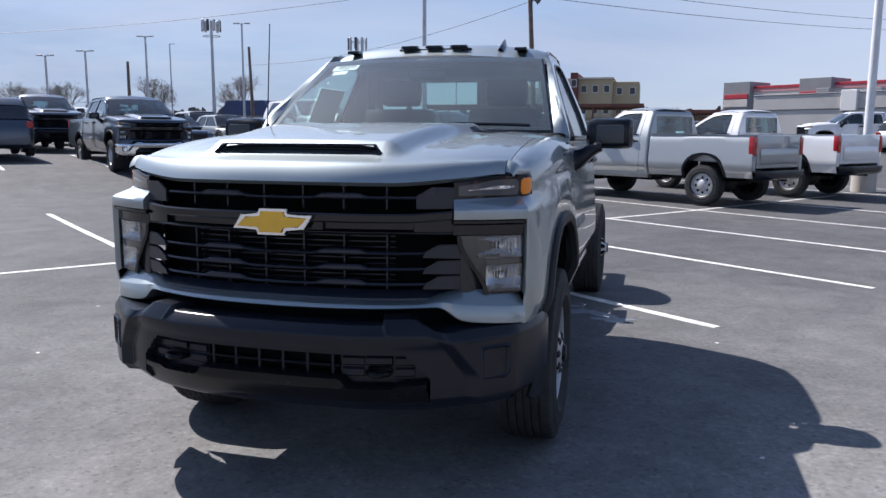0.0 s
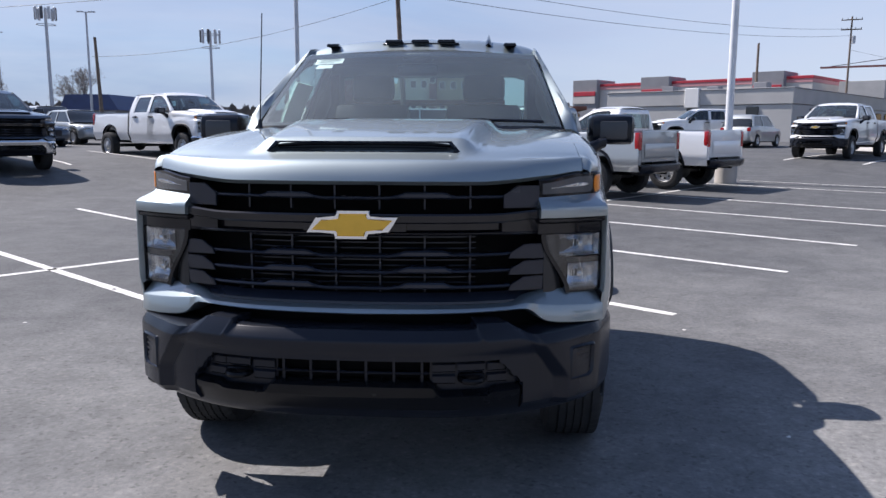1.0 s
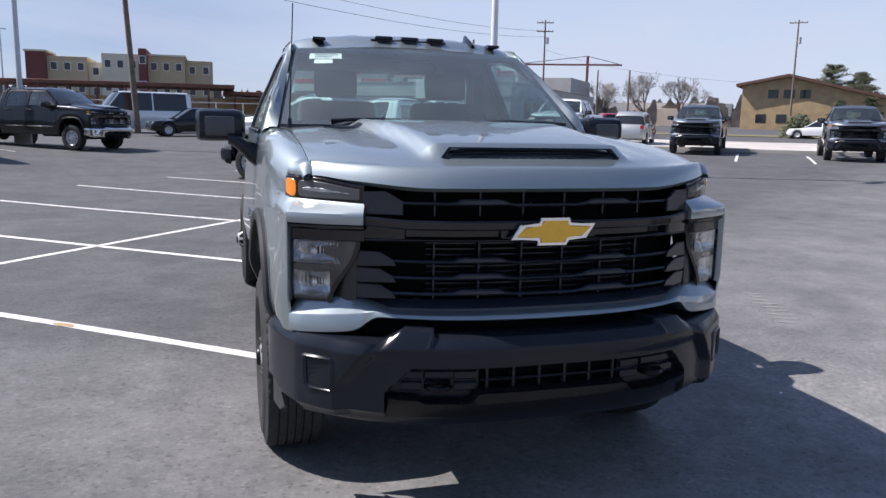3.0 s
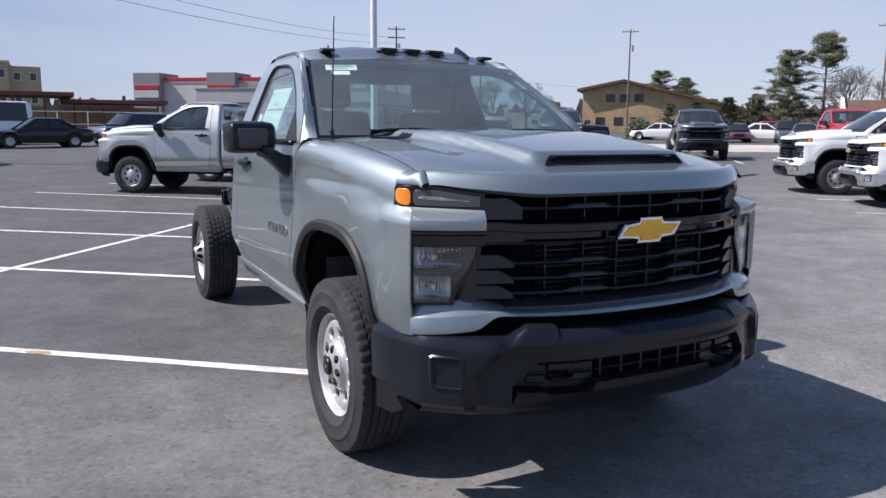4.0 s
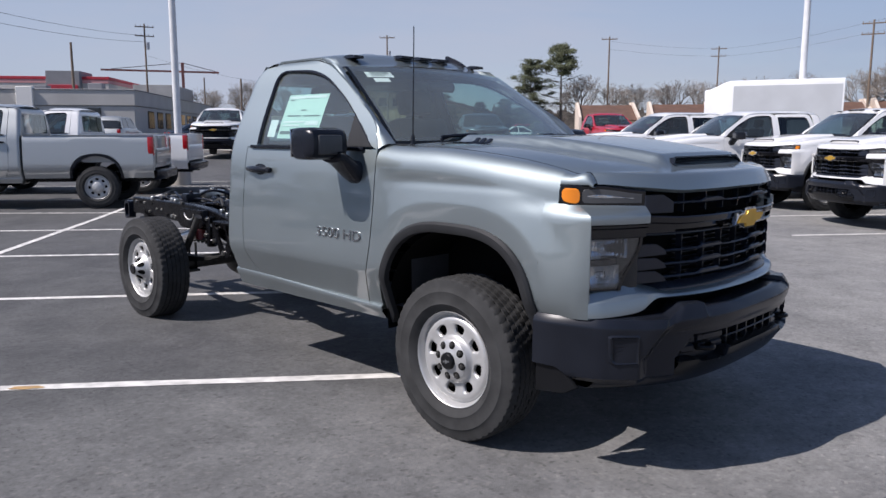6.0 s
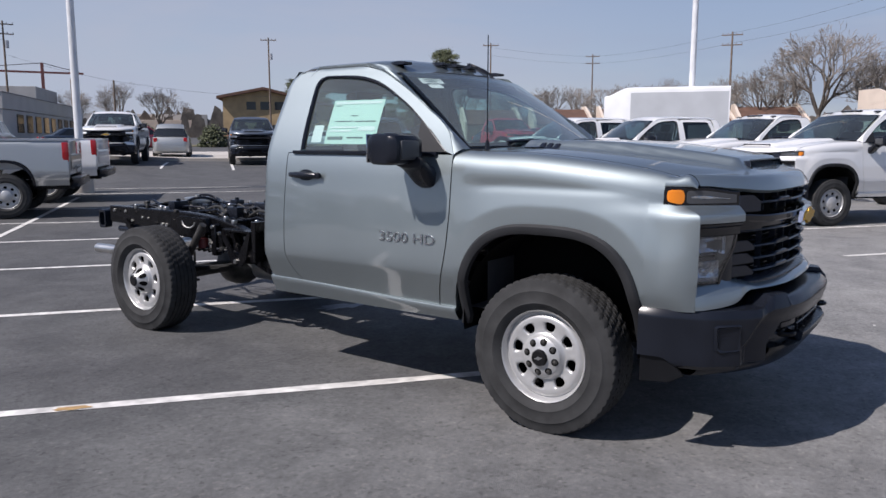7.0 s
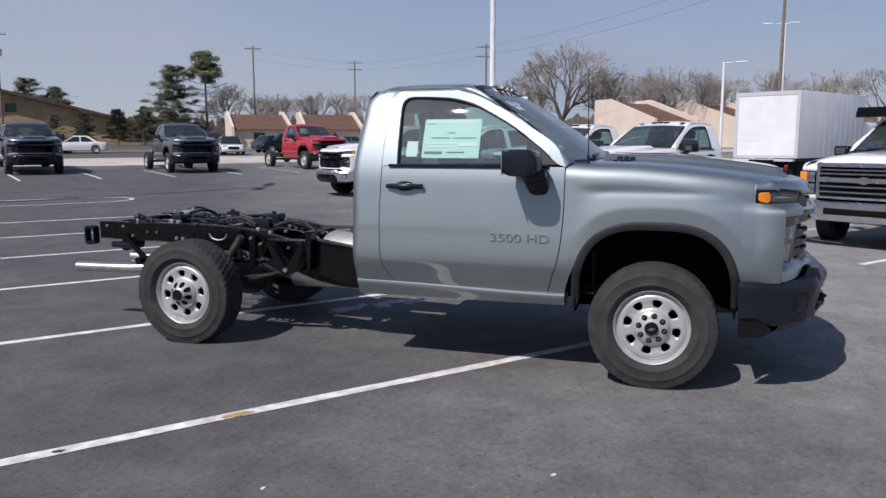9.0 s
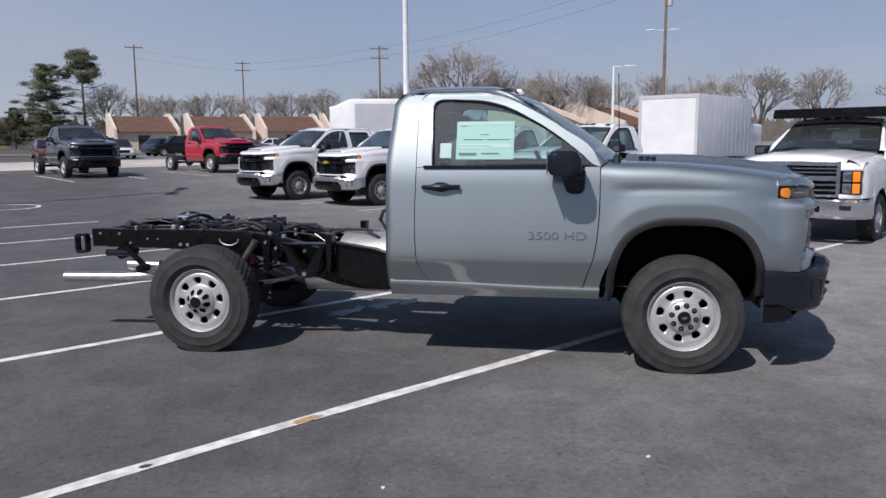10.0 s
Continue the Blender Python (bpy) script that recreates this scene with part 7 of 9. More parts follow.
WET_SHEEN = textured(mat_base("pale_wet_sheen", (0.17, 0.19, 0.22), 0.5), 6, 0.3, 70, 0.35, 0.08, 0.004)
RUST = textured(mat_base("rusty_stain", (0.42, 0.27, 0.12), 0.85), 14, 0.25, 90, 0.5, 0.05)
TAR = textured(mat_base("tar_spot", (0.05, 0.05, 0.05), 0.7), 14, 0.2, 90, 0.4, 0.05)
SCUFF = textured(mat_base("pale_scuffed_asphalt", (0.23, 0.225, 0.215), 0.85), 9, 0.25, 60, 0.7, 0.05, 0.005)
# pale patches paint the sky's reflection in a wet spot under the truck
for k in range(5):
    ground_mark("dried_stain", "pale painted sheen of a wet patch under the truck", 0.58 + 0.15 * k, 3.0 - 0.13 * k + 0.06 * (k % 2), 0.20 - 0.03 * (k % 3), 0.085 - 0.02 * (k % 2), WET_SHEEN, 30 + k, -30 + 25 * (k % 3), ragged=0.4)
ground_mark("rust_stain", "rusty stain on the parking line", -2.352, 2.385, 0.11, 0.025, RUST, 7, -38, 0.0075)
ground_mark("tar_spot", "dark tar spot on the parking line", -3.12, 2.99, 0.03, 0.018, TAR, 8, -38, 0.0075)
for k in range(9):
    ground_mark("scuff", "pale scuff left by a tyre tread", 3.22 + 0.055 * k, 1.28 + 0.12 * k, 0.11, 0.022, SCUFF, 9 + k, -24, ragged=0.2)
for k, (x, y) in enumerate(((-3.18, 1.71), (2.0, -0.08), (1.95, 1.98), (-2.6, 0.4), (2.7, -1.2), (-4.1, 1.2))):
    ground_mark("paint_fleck", "small pale fleck on the asphalt", x, y, 0.016, 0.011, LINE_PAINT, 20 + k, 50 * k)


# ---------------------------------------------------------------- parked trucks
def park(u, v, heading):
    """Pose of a truck whose front axle stands at lot place (u, v)."""
    p = lot(u, v)
    return pose(p.x, p.y, ground_z(p.x, p.y), 0, 0, heading)


def park_xy(x, y, heading):
    return pose(x, y, ground_z(x, y), 0, 0, heading)


TO_U, FROM_U, TO_V, FROM_V = 52.0, -128.0, 142.0, -38.0
pickup("pickup_truck", "silver two-door pickup with a long empty bed", park_xy(0.15, 16.38, -126), SILVER_PAINT, 0.0, 4.74, 3.62, badge=False)
pickup("pickup_truck", "white two-door pickup with a long empty bed", park_xy(2.46, 19.15, -129.5), WHITE_PAINT, 0.0, 4.74, 3.62, badge=False)
# row nosing in towards the grey truck
pickup("pickup_truck", "white four-door pickup with a grey lower grille", park_xy(15.33, 9.31, -126.5), WHITE_PAINT, 0.95, 5.35, 4.05, bumper=ALU, badge=False)
pickup("pickup_truck", "white four-door pickup with a bright front bumper", park_xy(13.99, 6.48, -129.3), WHITE_PAINT, 0.95, 5.35, 4.05, bumper=ALU)
pickup("pickup_truck", "white two-door chassis-cab truck with dual rear wheels", park_xy(13.49, 3.47, -127.3), WHITE_PAINT, 0.0, None, 4.3, True, lamps=True)
pickup("pickup_truck", "white two-door chassis-cab truck with a bare dark frame", park_xy(11.16, 1.15, -128.4), WHITE_PAINT, 0.0, None, 4.3, True, lamps=True)
# row by the far kerb
pickup("pickup_truck", "white four-door pickup parked by the far kerb", park_xy(12.64, 26.55, -38.7), WHITE_PAINT, 0.95, 5.35, 4.05)
pickup("pickup_truck", "slate grey four-door pickup parked by the far kerb", park_xy(18.35, 24.77, -38.5), DARK_PAINT, 0.95, 5.35, 4.05, badge=False)
pickup("pickup_truck", "slate grey two-door chassis-cab truck by the far kerb", park_xy(22.06, 20.0, -38.7), DARK_PAINT, 0.0, None, 3.72, badge=False)
pickup("pickup_truck", "bright red two-door chassis-cab truck by the far kerb", park_xy(26.63, 16.03, -34.5), RED_PAINT, 0.0, None, 3.72, badge=False)
# row on the passenger side, far off
black_truck = pickup("pickup_truck", "black four-door pickup with a chromed lower rail", park_xy(-5.36, 25.8, 56), BLACK_PAINT, 0.95, 5.45, 4.05, True, bumper=CHROME, badge=False, grille=SATIN_STEEL)
for s in (-1, 1):
    for y0, y1 in ((0.74, 1.86), (2.02, 2.80)):
        b = bmesh.new()
        box(b, (min(s * 1.030, s * 1.046), y0, 0.765), (max(s * 1.030, s * 1.046), y1, 0.800), 0.005)
        part("chrome_strip", b, CHROME, black_truck)
pickup("pickup_truck", "white four-door pickup with a chromed grille", park_xy(-8.5, 19.4, 54.3), WHITE_PAINT, 0.95, 5.55, 4.37, True, bumper=CHROME, badge=False, grille=CHROME)
pickup("pickup_truck", "dark blue-grey four-door pickup", park_xy(-12.2, 14.89, 52), BLUE_PAINT, 0.95, 5.2, 3.75, bumper=CHROME, badge=False)
pickup("pickup_truck", "dark slate four-door pickup behind the blue-grey one", park(-27.4, 3.3, TO_U), DARK_PAINT, 0.95, 5.2, 3.75, badge=False)
pickup("pickup_truck", "white four-door pickup beside the low grey building", pose(10.0, 41.5, ground_z(10.0, 41.5), 0, 0, -84), WHITE_PAINT, 0.95, 5.35, 4.05, badge=False)


# ---------------------------------------------------------------- cars, vans and lorries further off
GLASS_DARK = mat_base("dark_car_glass", (0.02, 0.023, 0.026), 0.06, coat=0.3)


def car_shape(kind):
    """Length, bonnet height, belt, roof height, cabin start, roof start, roof end, cabin end."""
    return {"sedan": (4.7, 0.86, 0.95, 1.45, 1.25, 2.05, 3.25, 4.15),
            "suv": (4.7, 1.02, 1.10, 1.70, 1.15, 1.85, 4.10, 4.58),
            "hatch": (4.3, 0.90, 0.98, 1.50, 1.05, 1.75, 3.40, 4.15),
            "van": (5.6, 1.15, 1.25, 2.30, 0.60, 1.45, 5.45, 5.58)}[kind]


def build_car_body(kind):
    ln, bonnet, belt, roof, c0, r0, r1, c1 = car_shape(kind)
    top = spline((0, 0.55), (0.06, 0.68), (0.25, bonnet - 0.08), (c0, bonnet), (c0 + 0.4, belt), (c1 - 0.3, belt + 0.03), (ln - 0.12, belt - 0.02), (ln, 0.70))
    wid = spline((0, 0.62), (0.12, 0.80), (0.5, 0.89), (ln / 2, 0.92), (ln - 0.5, 0.89), (ln - 0.1, 0.80), (ln, 0.70))
    low = spline((0, 0.34), (0.3, 0.24), (ln - 0.3, 0.24), (ln, 0.36))
    bm = bmesh.new()
    rows = []
    for y in steps(0, ln, 56):
        w, t, b = wid(y), top(y), low(y)
        for ax in (0.85, ln - 0.95):
            u = abs(y - ax) / 0.36
            if u < 1:
                b = max(b, 0.30 + 0.36 * (1 - u * u) ** 0.5)
        half = [(w * 0.86, b), (w * 0.97, b + 0.05), (w, lerp(b, t, 0.5)), (w * 0.985, lerp(b, t, 0.78)), (w * 0.93, t - 0.03), (w * 0.84, t)]
        row = [(x, y, z) for x, z in half] + [(-x, y, z) for x, z in reversed(half)]
        rows.append(row)
    vs = sheet(bm, rows, close_v=True)
    bm.faces.new(vs[0])
    bm.faces.new(vs[-1])
    return bm


def cabin_row(kind, y, grow=0.0):
    ln, bonnet, belt, roof, c0, r0, r1, c1 = car_shape(kind)
    h = smooth(c0 - 0.15, r0 + 0.15, y) * (1 - smooth(r1 - 0.15, c1 + 0.12, y))
    z = lerp(belt - 0.04, roof, h)
    return z, lerp(0.80, 0.64, h) + grow


def build_car_glass(kind):
    ln, bonnet, belt, roof, c0, r0, r1, c1 = car_shape(kind)
    bm = bmesh.new()
    rows = []
    for y in steps(c0, c1, 26):
        z, w = cabin_row(kind, y)
        b = belt - 0.06
        rows.append([(0.83, y, b), (w, y, z - 0.06), (w * 0.85, y, z - 0.01), (-w * 0.85, y, z - 0.01), (-w, y, z - 0.06), (-0.83, y, b)])
    sheet(bm, rows)
    return bm


def build_car_roof(kind):
    ln, bonnet, belt, roof, c0, r0, r1, c1 = car_shape(kind)
    bm = bmesh.new()
    rows = []
    for y in steps(r0 + 0.05, r1 + (0.15 if kind != "sedan" else 0), 14):
        z, w = cabin_row(kind, y, 0.012)
        rows.append([(w, y, z - 0.075), (w * 0.97, y, z - 0.03), (w * 0.8, y, z + 0.008), (0, y, z + 0.02), (-w * 0.8, y, z + 0.008), (-w * 0.97, y, z - 0.03), (-w, y, z - 0.075)])
    sheet(bm, rows)
    return bm


def build_car_pillar(kind, s, k):
    ln, bonnet, belt, roof, c0, r0, r1, c1 = car_shape(kind)
    bm = bmesh.new()
    mid = lerp(r0, r1, 0.45)
    y0, y1, ya, yb = ((c0 + 0.02, c0 + 0.12, r0 + 0.02, r0 + 0.14), (mid, mid + 0.08, mid, mid + 0.08), (c1 - 0.35, c1 - 0.10, r1 - 0.25, r1 + 0.02))[k]
    z, w = cabin_row(kind, (ya + yb) / 2)
    slab(bm, [[(s * 0.845, y0, belt - 0.05), (s * 0.845, y1, belt - 0.05)], [(s * (w + 0.012), ya, z - 0.05), (s * (w + 0.012), yb, z - 0.05)]], (s * 0.006, 0, 0))
    return bm


def build_car_tyre():
    bm = bmesh.new()
    lathe(bm, [(0.20, -0.10), (0.30, -0.11), (0.33, -0.08), (0.335, 0.0), (0.33, 0.08), (0.30, 0.11), (0.20, 0.10)], 24)
    return bm


def build_car_rim():
    bm = bmesh.new()
    lathe(bm, [(0.02, 0.085), (0.06, 0.085), (0.07, 0.06), (0.17, 0.075), (0.205, 0.10), (0.215, 0.09)], 20)
    return bm


def build_car_lamp(kind, s, rear):
    ln, bonnet, belt, roof, c0, r0, r1, c1 = car_shape(kind)
    bm = bmesh.new()
    if rear:
        x0, x1 = sorted((s * 0.62, s * 0.80))
        box(bm, (x0, ln - 0.14, belt - 0.28), (x1, ln - 0.035, belt - 0.08), 0.02)
    else:
        x0, x1 = sorted((s * 0.48, s * 0.78))
        box(bm, (x0, 0.07, 0.62), (x1, 0.30, 0.74), 0.02)
    return bm


def build_car_grille(kind):
    bm = bmesh.new()
    box(bm, (-0.42, -0.005, 0.42), (0.42, 0.10, 0.66), 0.02)
    return bm


def car(name, label, m, paint_mat, kind, group="parked cars"):
    ln = car_shape(kind)[0]
    t = tagged(empty(name, m), label, {"sedan": "car", "hatch": "car", "suv": "SUV", "van": "van"}[kind], group)
    kit(("cb", kind), "body", lambda: build_car_body(kind), paint_mat, t)
    kit(("cg", kind), "cabin_glass", lambda: build_car_glass(kind), GLASS_DARK, t)
    kit(("cr", kind), "roof", lambda: build_car_roof(kind), paint_mat, t)
    for s in (-1, 1):
        for k in range(3):
            kit(("cp", kind, s, k), "pillar", lambda: build_car_pillar(kind, s, k), paint_mat, t)
    kit(("cgr", kind), "grille", lambda: build_car_grille(kind), PLASTIC, t)
    for s in (-1, 1):
        kit(("cl", kind, s), "headlight", lambda: build_car_lamp(kind, s, False), REFLECTOR, t)
        kit(("ct", kind, s), "tail_lamp", lambda: build_car_lamp(kind, s, True), RED_LENS, t)
        for y in (0.85, ln - 0.95):
            w = kit("car_tyre", "wheel", build_car_tyre, RUBBER, t)
            w.matrix_local = pose(s * 0.80, y, 0.335) @ (Matrix.Identity(4) if s > 0 else Matrix.Rotation(math.pi, 4, "Z"))
            kit("car_rim", "rim", build_car_rim, STEEL_WHITE, w)
    return t


car("suv", "silver SUV parked tail-out by the far kerb", park_xy(21.9, 35.4, TO_V), SILVER_PAINT, "suv")
car("car", "black saloon near the fenced yard", park_xy(-4.6, 38.8, -75), BLACK_PAINT, "sedan")
car("suv", "slate blue SUV near the fenced yard", park_xy(0.2, 40.6, -60), BLUE_PAINT, "suv")
car("suv", "silver SUV beside the low grey building", park_xy(15.6, 42.0, TO_V), SILVER_PAINT, "suv")
car("suv", "blue SUV seen from behind", park(-26.2, 1.0, FROM_U), BLUE_PAINT, "suv")
car("car", "silver saloon in the near packed row", park(-27.6, 6.3, TO_U), SILVER_PAINT, "sedan")
car("car", "dark blue saloon in the near packed row", park(-28.4, 9.0, TO_U + 6), BLUE_PAINT, "sedan")
car("car", "silver hatchback in the near packed row", park(-30.5, 11.9, TO_U + 4), SILVER_PAINT, "hatch")
car("car", "white saloon before the brick building", park_xy(43.8, 49.3, 222), WHITE_PAINT, "sedan")
car("suv", "red SUV behind the silver one", park_xy(30.2, 47.5, 80), RED_PAINT, "suv")
car("car", "slate blue saloon behind the silver SUV", park_xy(26.0, 48.2, 75), BLUE_PAINT, "sedan")
car("car", "dark red saloon by the service road", park_xy(44.0, 37.5, -45), MAROON_PAINT, "sedan")
car("suv", "dark grey SUV by the service road", park_xy(46.0, 34.8, -50), DARK_PAINT, "suv")
car("car", "white saloon by the service road", park_xy(44.8, 32.4, -50), WHITE_PAINT, "sedan")
car("van", "white panel van in the fenced yard", park_xy(-8.0, 43.0, -70), WHITE_PAINT, "van")
rng = random.Random(21)
TONES = [(SILVER_PAINT, "silver"), (WHITE_PAINT, "white"), (BLACK_PAINT, "black"), (BLUE_PAINT, "slate blue"), (DARK_PAINT, "dark grey"), (RED_PAINT, "red")]
for u in (-33.0, -39.5, -47.5, -54.5):
    for k in range(10):
        if rng.random() < 0.12:
            continue
        mat, tone = TONES[min(5, int(rng.triangular(0, 5.6, 1.0)))]
        kind = rng.choice(("sedan", "suv", "suv", "hatch"))
        car("suv" if kind == "suv" else "car", tone + (" SUV" if kind == "suv" else " car") + " in a packed row of the lot",
            park(u, -5.0 + 2.75 * k + rng.uniform(-0.2, 0.2), rng.choice((TO_U, FROM_U)) + rng.uniform(-2, 2)), mat, kind, "cars in packed rows")
for k, (u, v) in enumerate(((16.5, 60), (20, 60), (24, 62), (27, 62), (31, 64), (34, 64), (38, 66), (29, 78), (34, 80), (40, 80), (22, 80))):
    mat, tone = TONES[(k * 7 + 1) % 6]
    kind = ("sedan", "suv", "hatch")[k % 3]
    car("suv" if kind == "suv" else "car", tone + (" SUV" if kind == "suv" else " car") + " parked beyond the service road",
        park(u, v, (TO_U, FROM_U)[k % 2] + 20 * (k % 3) - 20), mat, kind, "cars beyond the road")


def build_cargo_box(lx, ly, z0, z1, bevel=0.05):
    bm = bmesh.new()
    box(bm, (-lx / 2, 0, z0), (lx / 2, ly, z1), bevel, seg=2)
    return bm


BOX_WHITE = textured(mat_base("white_box_panel", (0.74, 0.75, 0.76), 0.45), 1.5, 0.06, 60, 0.08, 0.05)
BOX_GREY = textured(mat_base("grey_box_panel", (0.50, 0.52, 0.54), 0.5), 1.5, 0.06, 60, 0.08, 0.05)

# box lorry seen from behind, between the white trucks
lorry = tagged(empty("box_truck", park_xy(23.72, -2.95, 238)), "white box truck with a framed plain rear door", "box truck")
part("cargo_box", build_cargo_box(2.40, 5.5, 0.95, 3.30, 0.03), BOX_WHITE, lorry)
for lo, hi in (((-1.20, -0.03, 0.95), (-1.08, 0.0, 3.30)), ((1.08, -0.03, 0.95), (1.20, 0.0, 3.30)), ((-1.08, -0.03, 3.16), (1.08, 0.0, 3.30)), ((-1.08, -0.03, 0.95), (1.08, 0.0, 1.05))):
    b = bmesh.new()
    box(b, lo, hi, 0.008)
    part("door_frame", b, BOX_GREY, lorry)
for k in range(8):
    b = bmesh.new()
    box(b, (-1.075, -0.014, 1.055 + 0.263 * k), (1.075, -0.002, 1.055 + 0.263 * k + 0.2615), 0.0015)
    part("door_slat", b, BOX_WHITE, lorry)
for k in range(12):
    b = bmesh.new()
    box(b, (1.1995, 0.2 + 0.45 * k, 1.0), (1.2020, 0.25 + 0.45 * k, 3.24), 0.0005)
    part("side_rib", b, BOX_WHITE, lorry)
b = bmesh.new()
box(b, (-0.45, -0.3, 0.55), (0.45, 8.0, 0.90), 0.02)
box(b, (-1.1, -0.3, 0.42), (1.1, -0.18, 0.56), 0.01)
part("chassis", b, FRAME_BLACK, lorry)
b = bmesh.new()
box(b, (-1.12, -0.22, 0.84), (1.12, -0.04, 0.92), 0.01)
for x in (-0.35, 0.30):
    box(b, (x, -0.26, 0.66), (x + 0.08, -0.14, 0.98), 0.01)
part("lift_gate", b, BOX_GREY, lorry)
b = bmesh.new()
box(b, (-1.0, 5.8, 0.7), (1.0, 7.5, 2.3), 0.15, seg=3)
part("cab", b, WHITE_PAINT, lorry)
for s in (-1, 1):
    for y in (1.0, 6.9):
        wheel(lorry, s * 1.0, y, s, lugs=False)
        if y < 2:
            kit("tyre", "wheel", build_tyre, RUBBER, lorry).matrix_local = pose(s * 0.70, y, 0.418)
    b = bmesh.new()
    box(b, (s * 0.95 - 0.06, -0.32, 0.62), (s * 0.95 + 0.06, -0.29, 0.74), 0.01)
    part("tail_lamp", b, RED_LENS, lorry)

# high white service body behind the row
service = tagged(empty("service_truck", pose(24.0, 5.9, ground_z(24.0, 5.9), 0, 0, 16.9)), "white high-roofed service body with a rounded front", "truck")
b = bmesh.new()
rows = []
for y in steps(0, 4.3, 24):
    f = smooth(0.0, 0.9, 4.3 - y)
    g = smooth(0, 0.12, y)
    zt = 2.95 + 0.30 * f * 1.0
    w = 1.08 * (0.86 + 0.14 * f)
    rows.append([(-w, y, 0.95), (-w, y, zt - 0.14), (-w * 0.97, y, zt - 0.05), (-w * 0.88, y, zt), (w * 0.88, y, zt), (w * 0.97, y, zt - 0.05), (w, y, zt - 0.14), (w, y, 0.95)])
vs = sheet(b, rows, close_v=True)
b.faces.new(vs[0])
b.faces.new(vs[-1])
part("service_body", b, BOX_WHITE, service)
# grey sheets put the shade of the body's sides into the colour
b = bmesh.new()
box(b, (-1.09, 0.05, 1.02), (-1.082, 3.35, 3.06), 0.003)
box(b, (1.082, 0.05, 1.02), (1.09, 3.35, 3.06), 0.003)
part("side_panel", b, BOX_GREY, service)
b = bmesh.new()
box(b, (-0.5, -0.4, 0.5), (0.5, 5.8, 0.95), 0.02)
part("chassis", b, FRAME_BLACK, service)
for s in (-1, 1):
    for y in (0.9, 5.0):
        kit("tyre", "wheel", build_tyre, RUBBER, service).matrix_local = pose(s * 0.92, y, 0.42)

# large white work truck with a black cab guard
WORK_HOOD = spline((-0.985, 1.350), (-0.965, 1.400), (-0.93, 1.438), (-0.85, 1.465), (-0.60, 1.492), (0.0, 1.518), (0.50, 1.532))


def build_work_hood():
    """Broad domed hood dropping to the grille."""
    bm = bmesh.new()
    rows = []
    for y in [-0.985, -0.975, -0.965, -0.945, -0.92, -0.88, -0.80, -0.6, -0.3, 0.0, 0.3, 0.50]:
        half = lerp(0.80, 0.90, smooth(-0.98, 0.4, y))
        rows.append([(half * q, y + 0.05 * q * q * smooth(-0.6, -0.98, y), WORK_HOOD(y) - 0.075 * abs(q) ** 3.5 - 0.010 * smooth(0.45, 0.62, abs(q))) for q in steps(-1, 1, 28)])
    sheet(bm, rows)
    return bm


def work_arch(y):
    u = (y - 0.13) / 0.49
    return 0.40 + 0.50 * math.sqrt(1 - u * u) if abs(u) < 1 else 0.50


def build_work_fender(s):
    bm = bmesh.new()
    rows = []
    for y in [-0.86, -0.84, -0.80, -0.74, -0.66, -0.55, -0.45, -0.361] + [0.13 - 0.49 * math.cos(q) for q in steps(0.05, math.pi - 0.02, 26)]:
        lo = work_arch(y) if y > -0.36 else 0.78
        half = lerp(0.80, 0.90, smooth(-0.98, 0.4, y))
        wide = 1.085 - 0.06 * smooth(0.25, 0.62, y) - 0.05 * smooth(-0.70, -0.88, y)
        top = WORK_HOOD(y) - 0.085
        sh = lerp(1.235, 1.330, smooth(-0.85, -0.2, y))
        row = [(s * (wide - 0.06), y, lo), (s * wide, y, lo)]
        row += [(s * (wide + 0.008 * math.sin(math.pi * f) - 0.02 * f ** 3), y, lerp(lo, sh - 0.06, f)) for f in (0.2, 0.4, 0.6, 0.8, 1.0)]
        row += [(s * lerp(half, wide - 0.02, math.cos(q)), y, lerp(sh - 0.06, top, math.sin(q))) for q in (0.25, 0.5, 0.8, 1.1, 1.35, math.pi / 2)]
        rows.append(row)
    sheet(bm, rows)
    # brow and valance round the lamps
    rows = []
    for x in steps(0.74, 1.035, 8):
        y = -0.975 + 0.12 * smooth(0.70, 1.06, x)
        rows.append([(s * x, y + 0.30, 1.36), (s * x, y + 0.10, 1.330), (s * x, y + 0.03, 1.285), (s * x, y, 1.240), (s * x, y + 0.005, 1.216), (s * x, y + 0.08, 1.212)])
    sheet(bm, rows)
    rows = [[(s * x, -0.975 + 0.12 * smooth(0.70, 1.06, x) + d, z) for d, z in ((0.08, 0.842), (0.0, 0.836), (-0.004, 0.80), (0.02, 0.765), (0.15, 0.76))] for x in steps(0.74, 1.05, 8)]
    sheet(bm, rows)
    return bm


def build_work_frame():
    """Chrome surround of the grille."""
    bm = bmesh.new()
    f = lambda x: -1.02 + 0.05 * (x / 0.74) ** 2
    band(bm, -0.745, 0.745, 1.285, 1.345, 0.0, 20, 0.09, f)
    band(bm, -0.745, 0.745, 0.790, 0.826, 0.0, 20, 0.09, f)
    for a, b in ((-0.745, -0.690), (0.690, 0.745)):
        band(bm, a, b, 0.82, 1.29, 0.0, 4, 0.09, f)
    return bm


def build_work_bar(z, h):
    bm = bmesh.new()
    band(bm, -0.69, 0.69, z, z + h, 0.0, 16, 0.04, lambda x: -1.0 + 0.05 * (x / 0.74) ** 2)
    return bm


